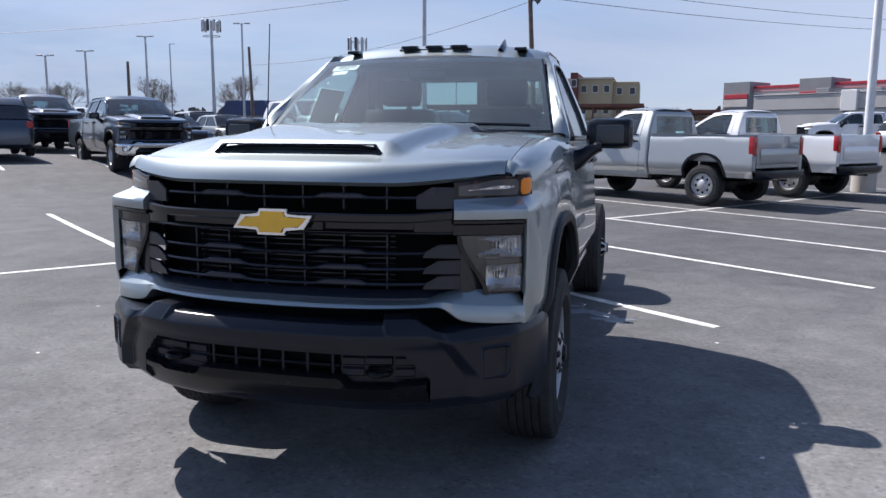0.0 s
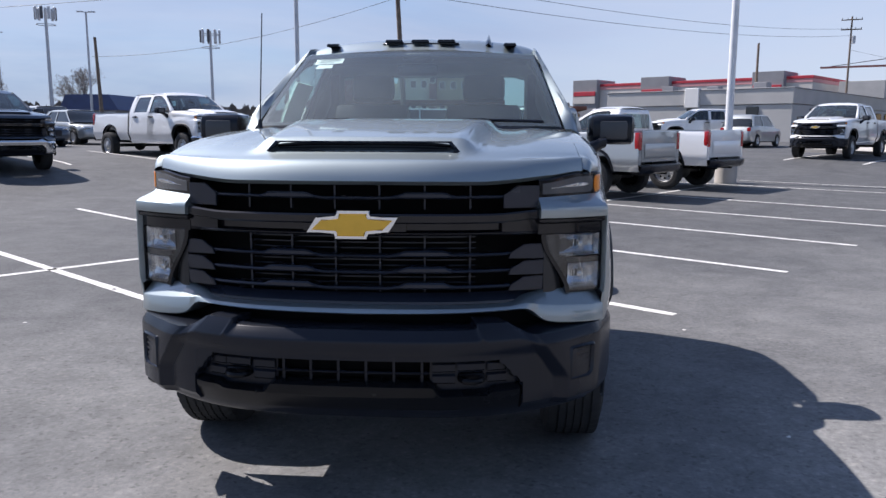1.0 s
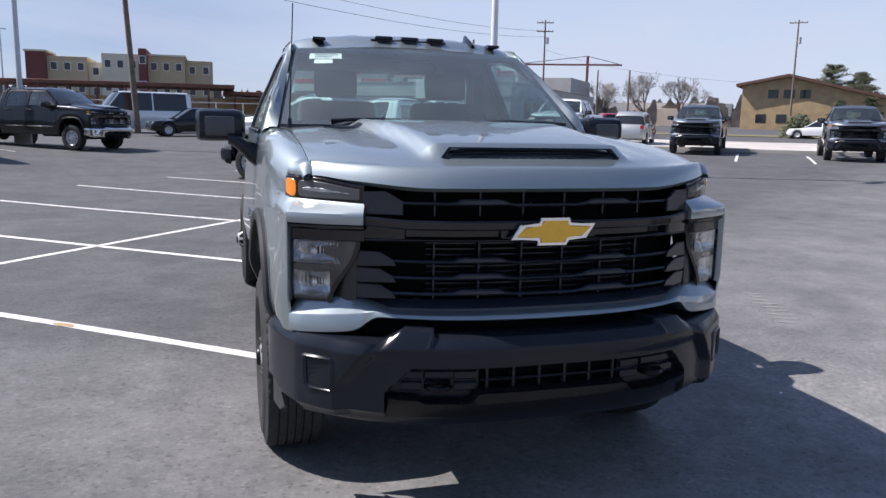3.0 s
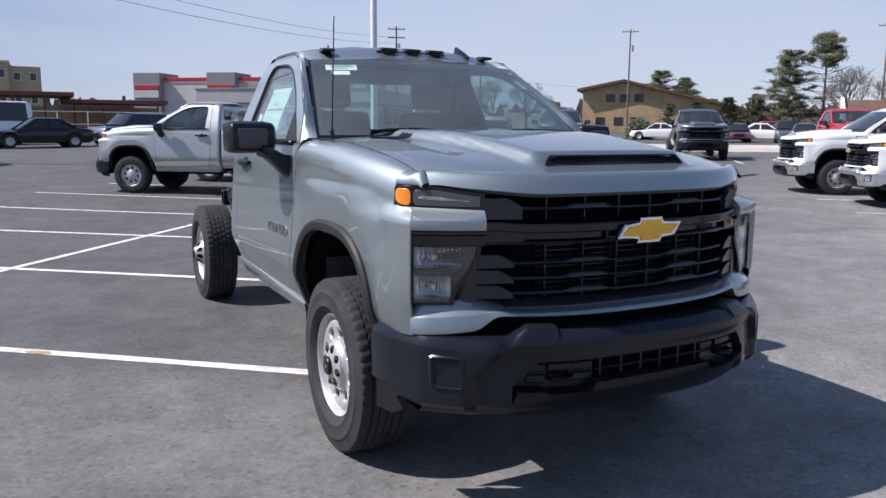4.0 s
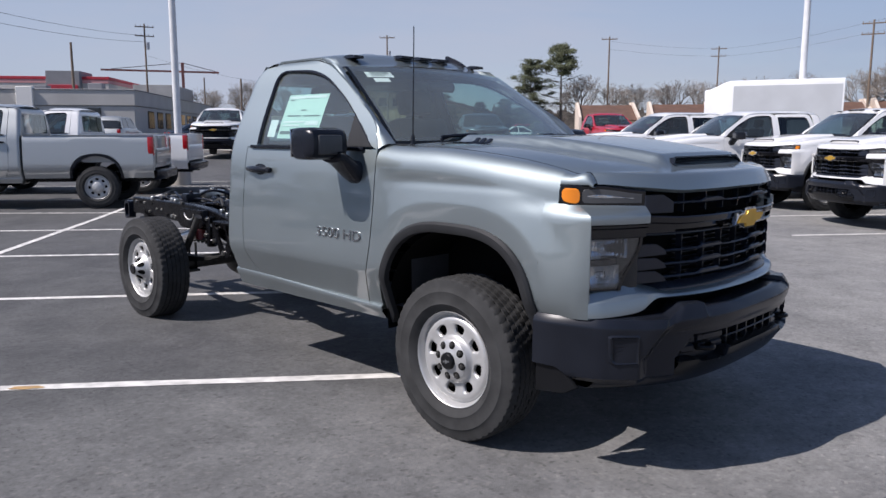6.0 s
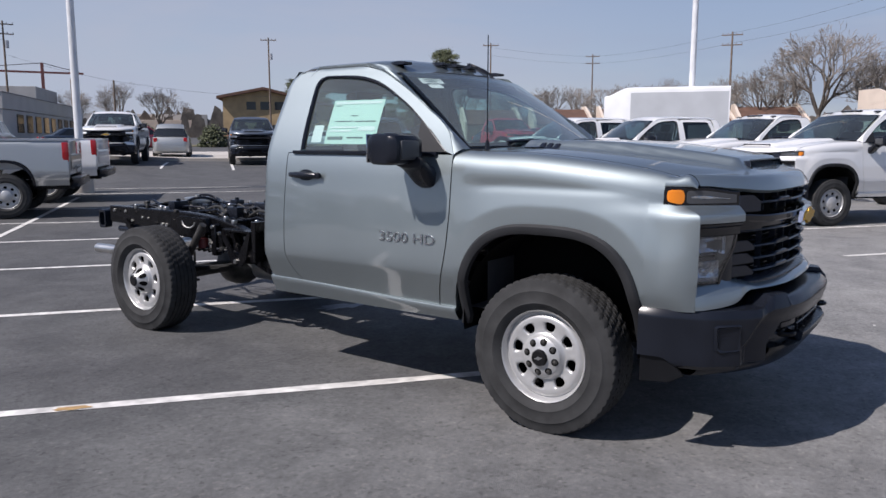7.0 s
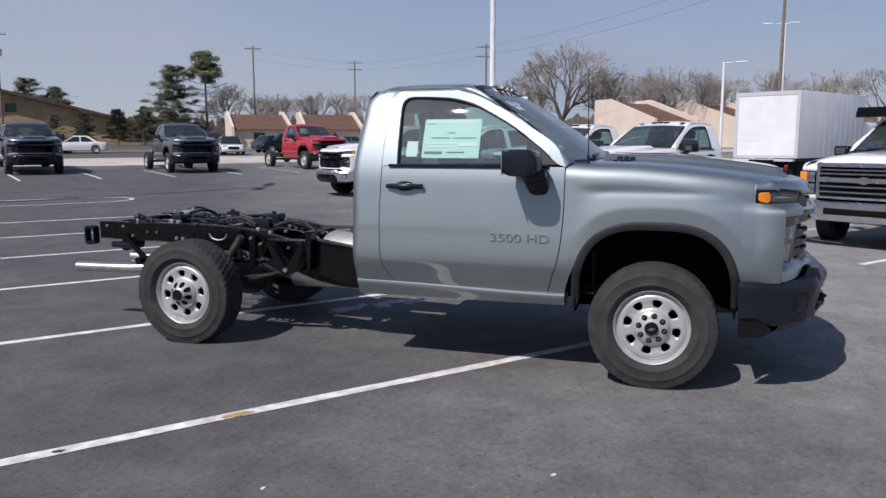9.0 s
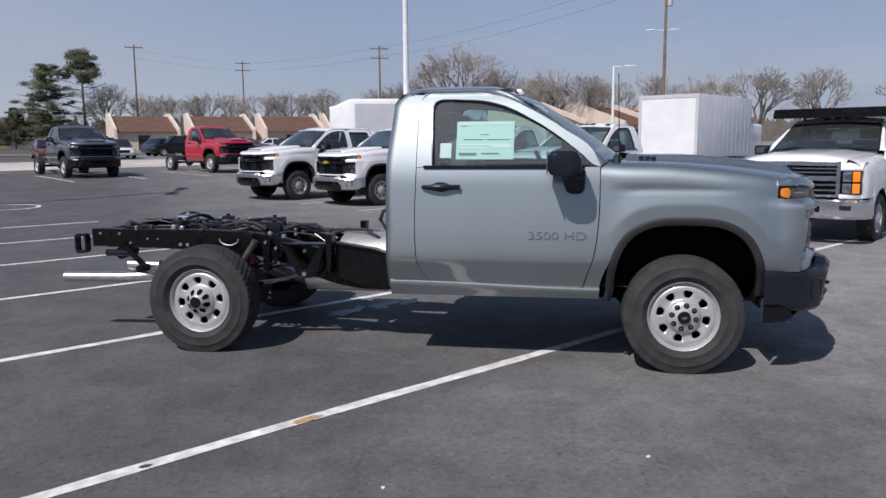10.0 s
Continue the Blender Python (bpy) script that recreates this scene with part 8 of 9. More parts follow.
def build_work_bumper():
    """Heavy bright bumper with swept ends."""
    bm = bmesh.new()
    pts = [(-1.17, -0.62), (-1.175, -0.78), (-1.15, -0.92), (-1.06, -1.03), (-0.90, -1.10), (-0.55, -1.145), (0, -1.16)]
    pts += [(-x, y) for x, y in reversed(pts[:-1])]
    rows = []
    for x, y in pts:
        rows.append([(x * 0.94, y + 0.14, 0.752), (x * 0.985, y + 0.03, 0.757), (x, y, 0.735), (x, y - 0.004, 0.62), (x * 0.995, y + 0.006, 0.50), (x * 0.97, y + 0.05, 0.455), (x * 0.93, y + 0.15, 0.45)])
    sheet(bm, rows)
    return bm


big = tagged(empty("work_truck", pose(7.51, -3.35, -0.03, 0, 0, -124.5)), "large white work truck with a chromed grille and black cab guard", "work truck", "parked pickups")
cab(big, WHITE_PAINT, 0.0, fine=False)
part("hood", build_work_hood(), WHITE_PAINT, big)
for s in (-1, 1):
    fender = part("front_fender", build_work_fender(s), WHITE_PAINT, big)
    b = bmesh.new()
    box(b, (min(s * 0.60, s * 0.66), -0.40, 0.45), (max(s * 0.60, s * 0.66), 0.66, 1.30))
    rows = [[(s * w, 0.13 - 0.485 * math.cos(q), 0.40 + 0.495 * math.sin(q)) for w in (1.06, 0.64)] for q in steps(0, math.pi, 18)]
    sheet(b, rows)
    part("wheel_liner", b, DEEP_BLACK, fender)
    b = bmesh.new()
    box(b, (min(s * 0.755, s * 1.035), -0.93, 0.838), (max(s * 0.755, s * 1.035), -0.80, 1.214), 0.01)
    lamp = part("headlight", b, GLOSS_BLACK, big, "stacked clear and amber lamps in a black bezel")
    for z0, z1 in ((0.856, 1.012), (1.036, 1.200)):
        for x0, x1, mat, nm in ((0.775, 0.905, REFLECTOR, "lamp_bowl"), (0.915, 1.025, AMBER, "turn_signal")):
            b = bmesh.new()
            box(b, (min(s * x0, s * x1), -0.955 + 0.012 * (x0 > 0.9), z0), (max(s * x0, s * x1), -0.90, z1), 0.012, seg=2)
            part(nm, b, mat, lamp)
    wheel(big, s * 0.94, 0.13, s, lugs=False, z=0.402, size=0.965)
    wheel(big, s * 1.02, 4.4, s, lugs=False, z=0.402, size=0.965)
b = bmesh.new()
sheet(b, [[(x, -0.93, z) for z in (0.76, 1.35)] for x in steps(-0.74, 0.74, 6)])
grille = part("grille", b, DEEP_BLACK, big)
part("grille_frame", build_work_frame(), SATIN_STEEL, grille, "wide chrome grille surround")
for z, h in ((0.880, 0.030), (0.965, 0.030), (1.045, 0.075), (1.165, 0.026), (1.225, 0.026)):
    part("chrome_bar", build_work_bar(z, h), SATIN_STEEL if h > 0.05 else LETTER_METAL, grille)
b = bmesh.new()
prism(b, [(-0.15, -0.03), (-0.05, -0.03), (-0.05, -0.055), (0.05, -0.055), (0.05, -0.03), (0.15, -0.03), (0.17, 0.03), (0.05, 0.03), (0.05, 0.055), (-0.05, 0.055), (-0.05, 0.03), (-0.13, 0.03)],
      lambda u, v, w: Vector((u, -1.012 - w, 1.083 + v)), 0.02, 0.003)
part("emblem", b, CHROME, grille)
bumper = part("front_bumper", build_work_bumper(), SATIN_STEEL, big, "bright steel bumper with a dark slot")
b = bmesh.new()
box(b, (-0.52, -1.172, 0.555), (0.52, -1.10, 0.655), 0.02, seg=2)
part("slot", b, DEEP_BLACK, bumper)
for s in (-1, 1):
    b = bmesh.new()
    box(b, (min(s * 0.80, s * 0.96), -1.135, 0.60), (max(s * 0.80, s * 0.96), -1.04, 0.68), 0.012, seg=2)
    part("fog_lamp", b, LAMP_GREY, bumper)
roof_lamps(big)
b = bmesh.new()
box(b, (-0.45, -0.9, 0.42), (0.45, 5.4, 0.70), 0.02)
part("chassis", b, FRAME_BLACK, big)
b = bmesh.new()
box(b, (-1.05, 0.95, 2.165), (1.05, 2.5, 2.265), 0.02)
box(b, (-1.05, 0.93, 2.09), (1.05, 0.97, 2.20), 0.01)
guard = part("cab_guard", b, FRAME_BLACK, big, "black steel guard over the cab")
for x in (-1.0, 0.96):
    b = bmesh.new()
    box(b, (x, 2.38, 0.95), (x + 0.05, 2.46, 2.17), 0.008)
    part("guard_post", b, FRAME_BLACK, guard)
b = bmesh.new()
box(b, (-1.05, 2.40, 0.90), (1.05, 2.46, 1.62), 0.02)
box(b, (-1.05, 2.46, 0.95), (1.05, 5.2, 1.45), 0.03)
part("dump_body", b, FRAME_BLACK, big, "black steel dump body")

# ---------------------------------------------------------------- service road, kerbs, verges
def laid(name, u0, u1, v0, v1, lift, material, label, n=16):
    bm = bmesh.new()
    rows = []
    for i in range(n + 1):
        row = []
        for j in range(n + 1):
            q = lot(lerp(u0, u1, i / n), lerp(v0, v1, j / n))
            row.append((q.x, q.y, ground_z(q.x, q.y) + lift))
        rows.append(row)
    slab(bm, rows, (0, 0, -lift - 0.4))
    return tagged(part(name, bm, material), label, name.replace("_", " "), kind="structure")


laid("pavement", -9, 62, 34.6, 47.0, 0.10, CONCRETE, "pale tan concrete strip behind a low kerb", 40)
laid("verge", -60, 120, 68.5, 77, 0.06, DRY_GRASS, "strip of dry winter grass", 30)
laid("kerb", -9, 62, 34.3, 34.58, 0.14, CONCRETE, "low pale concrete kerb", 40)

# ---------------------------------------------------------------- buildings
STUCCO = textured(mat_base("light_grey_block_wall", (0.46, 0.45, 0.43), 0.9), 0.5, 0.08, 8, 0.2, 0.03, 0.01)
STUCCO_PALE = textured(mat_base("pale_render", (0.62, 0.58, 0.53), 0.9), 0.5, 0.07, 8, 0.2, 0.03, 0.01)
STUCCO_DARK = textured(mat_base("mid_grey_render", (0.27, 0.27, 0.28), 0.9), 0.5, 0.08, 8, 0.2, 0.03, 0.01)
WHITE_WALL = textured(mat_base("white_wall", (0.76, 0.75, 0.72), 0.9), 0.5, 0.05, 8, 0.2, 0.03, 0.01)
RED_STRIPE = textured(mat_base("red_sign_band", (0.48, 0.03, 0.05), 0.6), 1.0, 0.1, 20, 0.1, 0.03)
TAN_BRICK = textured(mat_base("tan_brick", (0.40, 0.29, 0.16), 0.9), 0.8, 0.15, 14, 0.5, 0.03, 0.02)
OCHRE = textured(mat_base("ochre_render", (0.48, 0.39, 0.25), 0.9), 0.5, 0.08, 8, 0.2, 0.03, 0.01)
CREAM = textured(mat_base("cream_render", (0.64, 0.58, 0.46), 0.9), 0.5, 0.06, 8, 0.2, 0.03, 0.01)
MAROON = textured(mat_base("maroon_render", (0.17, 0.055, 0.05), 0.85), 0.5, 0.1, 8, 0.2, 0.03, 0.01)
RUST_STEEL = textured(mat_base("rust_red_steel", (0.16, 0.065, 0.045), 0.8), 1.5, 0.3, 20, 0.3, 0.05, 0.01)
BROWN_ROOF = textured(mat_base("brown_shingle", (0.12, 0.065, 0.045), 0.9), 1.0, 0.2, 12, 0.5, 0.03, 0.02)
SHADE_WALL = textured(mat_base("beige_block", (0.60, 0.49, 0.39), 0.9), 0.5, 0.08, 8, 0.2, 0.03, 0.01)


def wall_box(parent, name, u0, u1, v0, v1, z0, z1, material, label=""):
    """A block of building aligned with the lot."""
    bm = bmesh.new()
    c = [lot(u0, v0), lot(u1, v0), lot(u1, v1), lot(u0, v1)]
    lo = [bm.verts.new((q.x, q.y, z0)) for q in c]
    hi = [bm.verts.new((q.x, q.y, z1)) for q in c]
    bm.faces.new(lo[::-1])
    bm.faces.new(hi)
    for i in range(4):
        bm.faces.new((lo[i], lo[(i + 1) % 4], hi[(i + 1) % 4], hi[i]))
    bmesh.ops.bevel(bm, geom=list(bm.edges), offset=0.03, segments=1, affect="EDGES")
    return part(name, bm, material, parent, label, smooth=False)


def building(name, label, category="building"):
    return tagged(empty(name), label, category)


shop = building("shop_building", "low light grey block building with a flat roof")
wall_box(shop, "wall", -30.3, -15.8, 53.3, 86, 0.2, 3.42, STUCCO)
wall_box(shop, "parapet", -30.36, -15.74, 53.22, 86.06, 3.47, 4.55, STUCCO)
wall_box(shop, "joint", -30.28, -15.82, 53.33, 85.9, 3.40, 3.48, STUCCO_DARK)
wall_box(shop, "coping", -30.42, -15.68, 53.16, 86.1, 4.55, 4.62, STUCCO_DARK)
wall_box(shop, "porch_block", -23.6, -22.5, 53.0, 53.5, 3.30, 4.75, WHITE_WALL)
wall_box(shop, "doorway", -23.5, -22.6, 53.20, 53.4, 0.3, 3.30, GLASS_DARK)
wall_box(shop, "window", -19.0, -18.1, 53.22, 53.4, 1.4, 3.30, GLASS_DARK)
for k in range(9):
    wall_box(shop, "window", -15.85, -15.72, 57 + 3 * k, 58.8 + 3 * k, 1.9, 3.2, GLASS_DARK)
for q in ((-28, 58), (-25, 60), (-20, 57)):
    wall_box(shop, "roof_vent", q[0], q[0] + 1.0, q[1], q[1] + 1.0, 4.5, 5.25, STUCCO_DARK)

store = building("store_building", "pale store with grey towers and a red band", "store")
wall_box(store, "wall", -89.63, -42.83, 144.06, 189.06, -0.03, 11.07, STUCCO_PALE)
wall_box(store, "red_band", -89.78, -42.68, 143.91, 189.21, 11.07, 11.59, RED_STRIPE)
wall_box(store, "pink_band", -89.71, -42.76, 143.98, 189.13, 10.39, 11.04, textured(mat_base("pale_red_band", (0.62, 0.30, 0.30), 0.8), 1, 0.05, 10, 0.1))
for u0, u1 in ((-92.03, -86.03), (-75.68, -69.53), (-53.03, -47.33)):
    wall_box(store, "tower", u0, u1, 142.56, 150.06, -0.03, 12.49, STUCCO_DARK)
    wall_box(store, "tower_band", u0 + 0.3, u1 - 0.3, 142.33, 142.86, 9.11, 10.02, RED_STRIPE)
    wall_box(store, "tower_panel", u0 + 0.3, u1 - 0.3, 142.36, 142.86, 7.46, 8.96, STUCCO_PALE)
wall_box(store, "roof_block", -40.13, -32.63, 150.06, 169.56, -0.03, 10.61, STUCCO)


def facade(parent, x0, x1, y, z0, z1, depth, material, rows, cols, win_mat, name="wall", ww=1.2, wh=1.5):
    """A front facing -y with real recessed windows."""
    bm = bmesh.new()
    box(bm, (x0, y, z0), (x1, y + depth, z1), 0.05)
    w = part(name, bm, material, parent, smooth=False)
    for r in range(rows):
        for c in range(cols):
            x = lerp(x0, x1, (c + 0.5) / cols)
            z = lerp(z0, z1, (r + 0.55) / rows)
            b = bmesh.new()
            box(b, (x - ww / 2, y - 0.06, z - wh / 2), (x + ww / 2, y + 0.05, z + wh / 2), 0.02)
            win = part("window", b, WHITE_WALL, w, smooth=False)
            b = bmesh.new()
            box(b, (x - ww / 2 + 0.12, y - 0.09, z - wh / 2 + 0.12), (x + ww / 2 - 0.12, y - 0.061, z + wh / 2 - 0.12))
            part("pane", b, win_mat, win, smooth=False)


hotel = building("hotel", "ochre and cream hotel block with maroon towers", "hotel")
facade(hotel, -33.5, -30.2, 151, 0, 12.4, 12, MAROON, 1, 1, GLASS_DARK, "tower", 0.3, 0.3)
facade(hotel, -30.2, -23.5, 152, 0, 11.8, 12, OCHRE, 3, 3, GLASS_DARK)
facade(hotel, -23.5, -21.0, 153, 0, 11.0, 12, CREAM, 3, 1, GLASS_DARK)
facade(hotel, -21.0, -14.6, 151, 0, 12.6, 12, CREAM, 3, 3, GLASS_DARK)
facade(hotel, -14.6, -13.2, 150, 0, 13.6, 13, MAROON, 3, 1, GLASS_DARK, "tower")
facade(hotel, -13.2, -6.6, 152, 0, 12.4, 14, OCHRE, 3, 3, GLASS_DARK)
facade(hotel, -6.6, -1.6, 154, 0, 12.0, 14, OCHRE, 3, 2, GLASS_DARK)
b = bmesh.new()
box(b, (-33.7, 150.6, 12.4), (-30.0, 160, 12.7))
part("cornice", b, CREAM, hotel)
b = bmesh.new()
box(b, (-13.4, 151.6, 12.4), (-6.4, 166, 12.75))
part("cornice", b, CREAM, hotel)

yard = building("carport", "long rust-red steel canopy over a fenced yard", "canopy")
b = bmesh.new()
box(b, (-21, 70.5, 4.1), (0.5, 78, 4.45), 0.03)
part("roof", b, RUST_STEEL, yard)
b = bmesh.new()
box(b, (-0.5, 73, 3.6), (8.5, 80, 3.95), 0.03)
part("roof", b, RUST_STEEL, yard)
for k in range(13):
    b = bmesh.new()
    x = -20.6 + 2.35 * k
    box(b, (x - 0.09, 70.7 + (2.5 if x > 0 else 0), 0.5), (x + 0.09, 70.9 + (2.5 if x > 0 else 0), 4.1 if x < 0 else 3.6))
    part("post", b, RUST_STEEL, yard)
b = bmesh.new()
box(b, (-21, 80, 0.5), (8.5, 80.4, 3.4))
part("back_wall", b, TAN_BRICK, yard)
b = bmesh.new()
box(b, (-20.8, 70.4, 0.5), (-20.5, 70.7, 6.2))
part("mast", b, RUST_STEEL, yard)
fence = building("chain_fence", "tall grey wire fence with steel posts", "fence")
for k in range(18):
    b = bmesh.new()
    x = -24 + 1.9 * k
    rod(b, (x, 55.5, 0.5), (x, 55.5, 2.6), 0.045, 8)
    part("post", b, ALU, fence)
for z in (0.9, 1.7, 2.55):
    b = bmesh.new()
    rod(b, (-24, 55.5, z), (8.5, 55.5, z), 0.03, 6)
    part("rail", b, ALU, fence)

# gabled brick building
lodge = building("brick_building", "tan brick building with a long sloping brown roof")
b = bmesh.new()
A, B = Vector((90.3, 116.5, 0)), Vector((112.5, 95.0, 0))
along = (B - A).normalized()
deep = Vector((along.y, -along.x, 0)) * -1
ln = (B - A).length
prof = [(0, 0.5), (ln, 0.5), (ln, 4.7), (7.6, 10.4), (0, 8.9)]
prism(b, prof, lambda u, v, w: A + along * u + deep * w + Vector((0, 0, v)), 18)
part("wall", b, TAN_BRICK, lodge, smooth=False)
b = bmesh.new()
for (u0, z0), (u1, z1) in (((-1.0, 8.75), (7.6, 10.45)), ((7.6, 10.45), (ln + 1.2, 4.45))):
    lo = [A + along * u0 + deep * q + Vector((0, 0, z0)) for q in (-1.2, 18.5)]
    hi = [A + along * u1 + deep * q + Vector((0, 0, z1)) for q in (-1.2, 18.5)]
    slab(b, [lo, hi], (0, 0, 0.5))
part("roof", b, BROWN_ROOF, lodge, smooth=False)
for u, z, w in ((5.2, 7.5, 1.7), (7.8, 7.5, 1.8), (10.4, 7.5, 1.7), (3.4, 3.2, 1.7), (6.8, 3.2, 1.7), (10.0, 3.2, 2.0), (16, 2.8, 1.7), (21, 2.8, 1.7)):
    b = bmesh.new()
    prism(b, [(u - w / 2, z - 0.75), (u + w / 2, z - 0.75), (u + w / 2, z + 0.75), (u - w / 2, z + 0.75)], lambda a, q, d: A + along * a + deep * (-0.06 + d) + Vector((0, 0, q)), 0.2)
    part("window", b, GLASS_DARK, lodge, smooth=False)


def lean_house(x, y, turn, w, h, ln, label):
    """Low unit: a shaded front, a brown roof rising away from it and pale fire walls at both ends."""
    t = tagged(empty("house", pose(x, y, 1.0, 0, 0, turn)), label, "building", "low gabled units")
    b = bmesh.new()
    prism(b, [(0, -1), (0, h * 0.52), (ln * 0.75, h * 0.97), (ln, h * 0.97), (ln, -1)], lambda u, v, d: Vector((d - w / 2, u, v)), w)
    part("wall", b, SHADE_WALL, t, smooth=False)
    b = bmesh.new()
    slab(b, [[(-w / 2, -0.5, h * 0.50), (w / 2, -0.5, h * 0.50)], [(-w / 2, ln * 0.75, h * 0.985), (w / 2, ln * 0.75, h * 0.985)]], (0, 0, 0.12))
    part("roof", b, BROWN_ROOF, t, smooth=False)
    for e in (-1, 1):
        b = bmesh.new()
        prism(b, [(-0.9, -1), (-0.9, h * 0.60), (ln * 0.72, h * 1.10), (ln + 0.1, h * 1.10), (ln + 0.1, -1)], lambda u, v, d: Vector((e * (w / 2 + 0.003) + (d if e > 0 else -d), u, v)), 0.35)
        part("fire_wall", b, PINK_WALL, t, smooth=False)
    b = bmesh.new()
    box(b, (-w * 0.15, -0.05, 0.0), (w * 0.05, 0.05, h * 0.42))
    part("door", b, GLASS_DARK, t, smooth=False)
    return t


PINK_WALL = textured(mat_base("pale_pinkish_block", (0.66, 0.56, 0.47), 0.9), 0.5, 0.07, 8, 0.2, 0.03, 0.01)
lean_house(88.9, 1.2, -52, 5.7, 5.4, 12, "beige low building with a brown lean-to roof")
lean_house(96.4, -8.4, -52, 5.7, 5.4, 12, "beige low building with a brown lean-to roof")
for k, (x, y) in enumerate(((89, 56), (93, 47), (96, 38), (98.5, 29.5), (100, 21))):
    lean_house(x, y, -52 - 4 * k, 7.6, 4.6, 9, "beige low building with a brown roof")
lean_house(103.9, -18.0, -52, 5.7, 5.4, 12, "beige low building with a brown lean-to roof")
ware = building("warehouse", "long flat grey warehouse on the horizon")
for u0, u1, v, h in ((-46, -4, 226, 8.0), (-30, -8, 216, 6.2)):
    wall_box(ware, "wall", u0, u1, v, v + 20, 0.5, h, STUCCO if v != 216 else SHADE_WALL)
blue_shed = building("blue_roof_shed", "low shed with a dark blue roof", "shed")
b = bmesh.new()
box(b, (-71.6, 118, 0.5), (-62.6, 128, 4.8))
part("wall", b, STUCCO_DARK, blue_shed, smooth=False)
b = bmesh.new()
prism(b, [(-72.2, 4.7), (-62.0, 4.7), (-63.6, 7.2), (-70.8, 7.2)], lambda u, v, w: Vector((u, 117.5 + w, v)), 11)
part("roof", b, textured(mat_base("dark_blue_metal_roof", (0.05, 0.07, 0.16), 0.5), 1, 0.1, 20, 0.1), blue_shed, smooth=False)

# ---------------------------------------------------------------- poles, lamps and wires
POLE_GREY = textured(mat_base("galvanised_pole", (0.50, 0.51, 0.53), 0.5, metal=0.5), 3, 0.1, 40, 0.1, 0.05)
POLE_WHITE = textured(mat_base("white_painted_pole", (0.70, 0.71, 0.72), 0.5), 3, 0.1, 40, 0.1, 0.05)
POLE_DARK = textured(mat_base("dark_bronze_pole", (0.09, 0.09, 0.095), 0.6), 3, 0.1, 40, 0.1, 0.05)
TIMBER = textured(mat_base("weathered_timber_pole", (0.17, 0.13, 0.10), 0.9), 4, 0.25, 40, 0.4, 0.05)


def lamp_post(x, y, h, mat, heads, base=True, r=0.09, lean=0.0, size=1.0, label="tall steel lamp post on a concrete foot"):
    z = ground_z(x, y)
    t = tagged(empty("street_lamp", pose(x, y, z, 0, lean, 0)), label, "street lamp", "lamp posts")
    b = bmesh.new()
    rod(b, (0, 0, 0.0), (0, 0, h), r, 14, r * 0.7)
    part("pole", b, mat, t)
    if base:
        b = bmesh.new()
        rod(b, (0, 0, -0.2), (0, 0, 0.75), 0.30, 24)
        part("concrete_foot", b, CONCRETE, t)
    for ang, ln in heads:
        b = bmesh.new()
        d = Vector((math.cos(ang), math.sin(ang), 0))
        rod(b, (0, 0, h - 0.06), Vector((0, 0, h - 0.02)) + d * ln * 0.5, 0.035, 8)
        part("arm", b, mat, t)
        b = bmesh.new()
        m = Matrix.Translation(d * ln + Vector((0, 0, h))) @ Matrix.Rotation(ang, 4, "Z")
        box(b, (-0.5 * size, -0.17 * size, -0.05), (0.35 * size, 0.17 * size, 0.05), 0.03, m, 2)
        part("lamp_head", b, mat, t)
    return t


lamp_post(6.8, 18.4, 13.0, POLE_WHITE, ((0.3, 0.9), (3.4, 0.9)), r=0.11)
lamp_post(23.5, 7.1, 14.0, POLE_WHITE, ((0.3, 0.9), (3.4, 0.9)), base=False, r=0.12)
lamp_post(-8.11, 28.22, 13.5, POLE_GREY, ((0.3, 0.9), (3.4, 0.9)), r=0.10)
lamp_post(56.3, -2.8, 6.9, POLE_WHITE, ((-1.57, 1.3),), base=False, r=0.13)
lamp_post(75.0, -8.9, 12.0, POLE_WHITE, ((1.57, 1.6), (-1.57, 0.9)), base=False, r=0.22)
for x, y, h, in ((-45.5, 48.1, 6.4), (-43.3, 50.0, 6.9), (-39.7, 52.9, 8.3), (-33.1, 57.1, 9.7)):
    lamp_post(x, y, h, POLE_GREY, ((0.2, 0.5), (3.34, 0.5)), base=False, r=0.11, size=0.6)
lamp_post(-82, 118, 15.5, POLE_GREY, ((0.2, 0.5),), base=False, r=0.15)
lamp_post(-30.0, 120, 12, POLE_GREY, ((0.2, 0.5),), base=False, r=0.12)


def utility_pole(x, y, h, arms=1, turn=0.0, lean=0.0, label="weathered timber utility pole with cross arms", gear=False):
    z = ground_z(x, y)
    t = tagged(empty("utility_pole", pose(x, y, z, 0, lean, turn)), label, "utility pole", "utility poles")
    b = bmesh.new()
    rod(b, (0, 0, -0.2), (0, 0, h), 0.17, 12, 0.11)
    part("pole", b, TIMBER, t)
    for k in range(arms):
        b = bmesh.new()
        box(b, (-1.3, -0.06, h - 0.5 - 1.3 * k), (1.3, 0.06, h - 0.36 - 1.3 * k), 0.01)
        arm = part("cross_arm", b, TIMBER, t)
        for x2 in (-1.2, -0.5, 0.5, 1.2):
            b = bmesh.new()
            rod(b, (x2, 0, h - 0.36 - 1.3 * k), (x2, 0, h - 0.15 - 1.3 * k), 0.05, 8)
            part("insulator", b, STUCCO_DARK, arm)
    if gear:
        b = bmesh.new()
        rod(b, (0.35, 0, h - 3.6), (0.35, 0, h - 2.6), 0.27, 14)
        part("transformer", b, POLE_GREY, t)
    return t


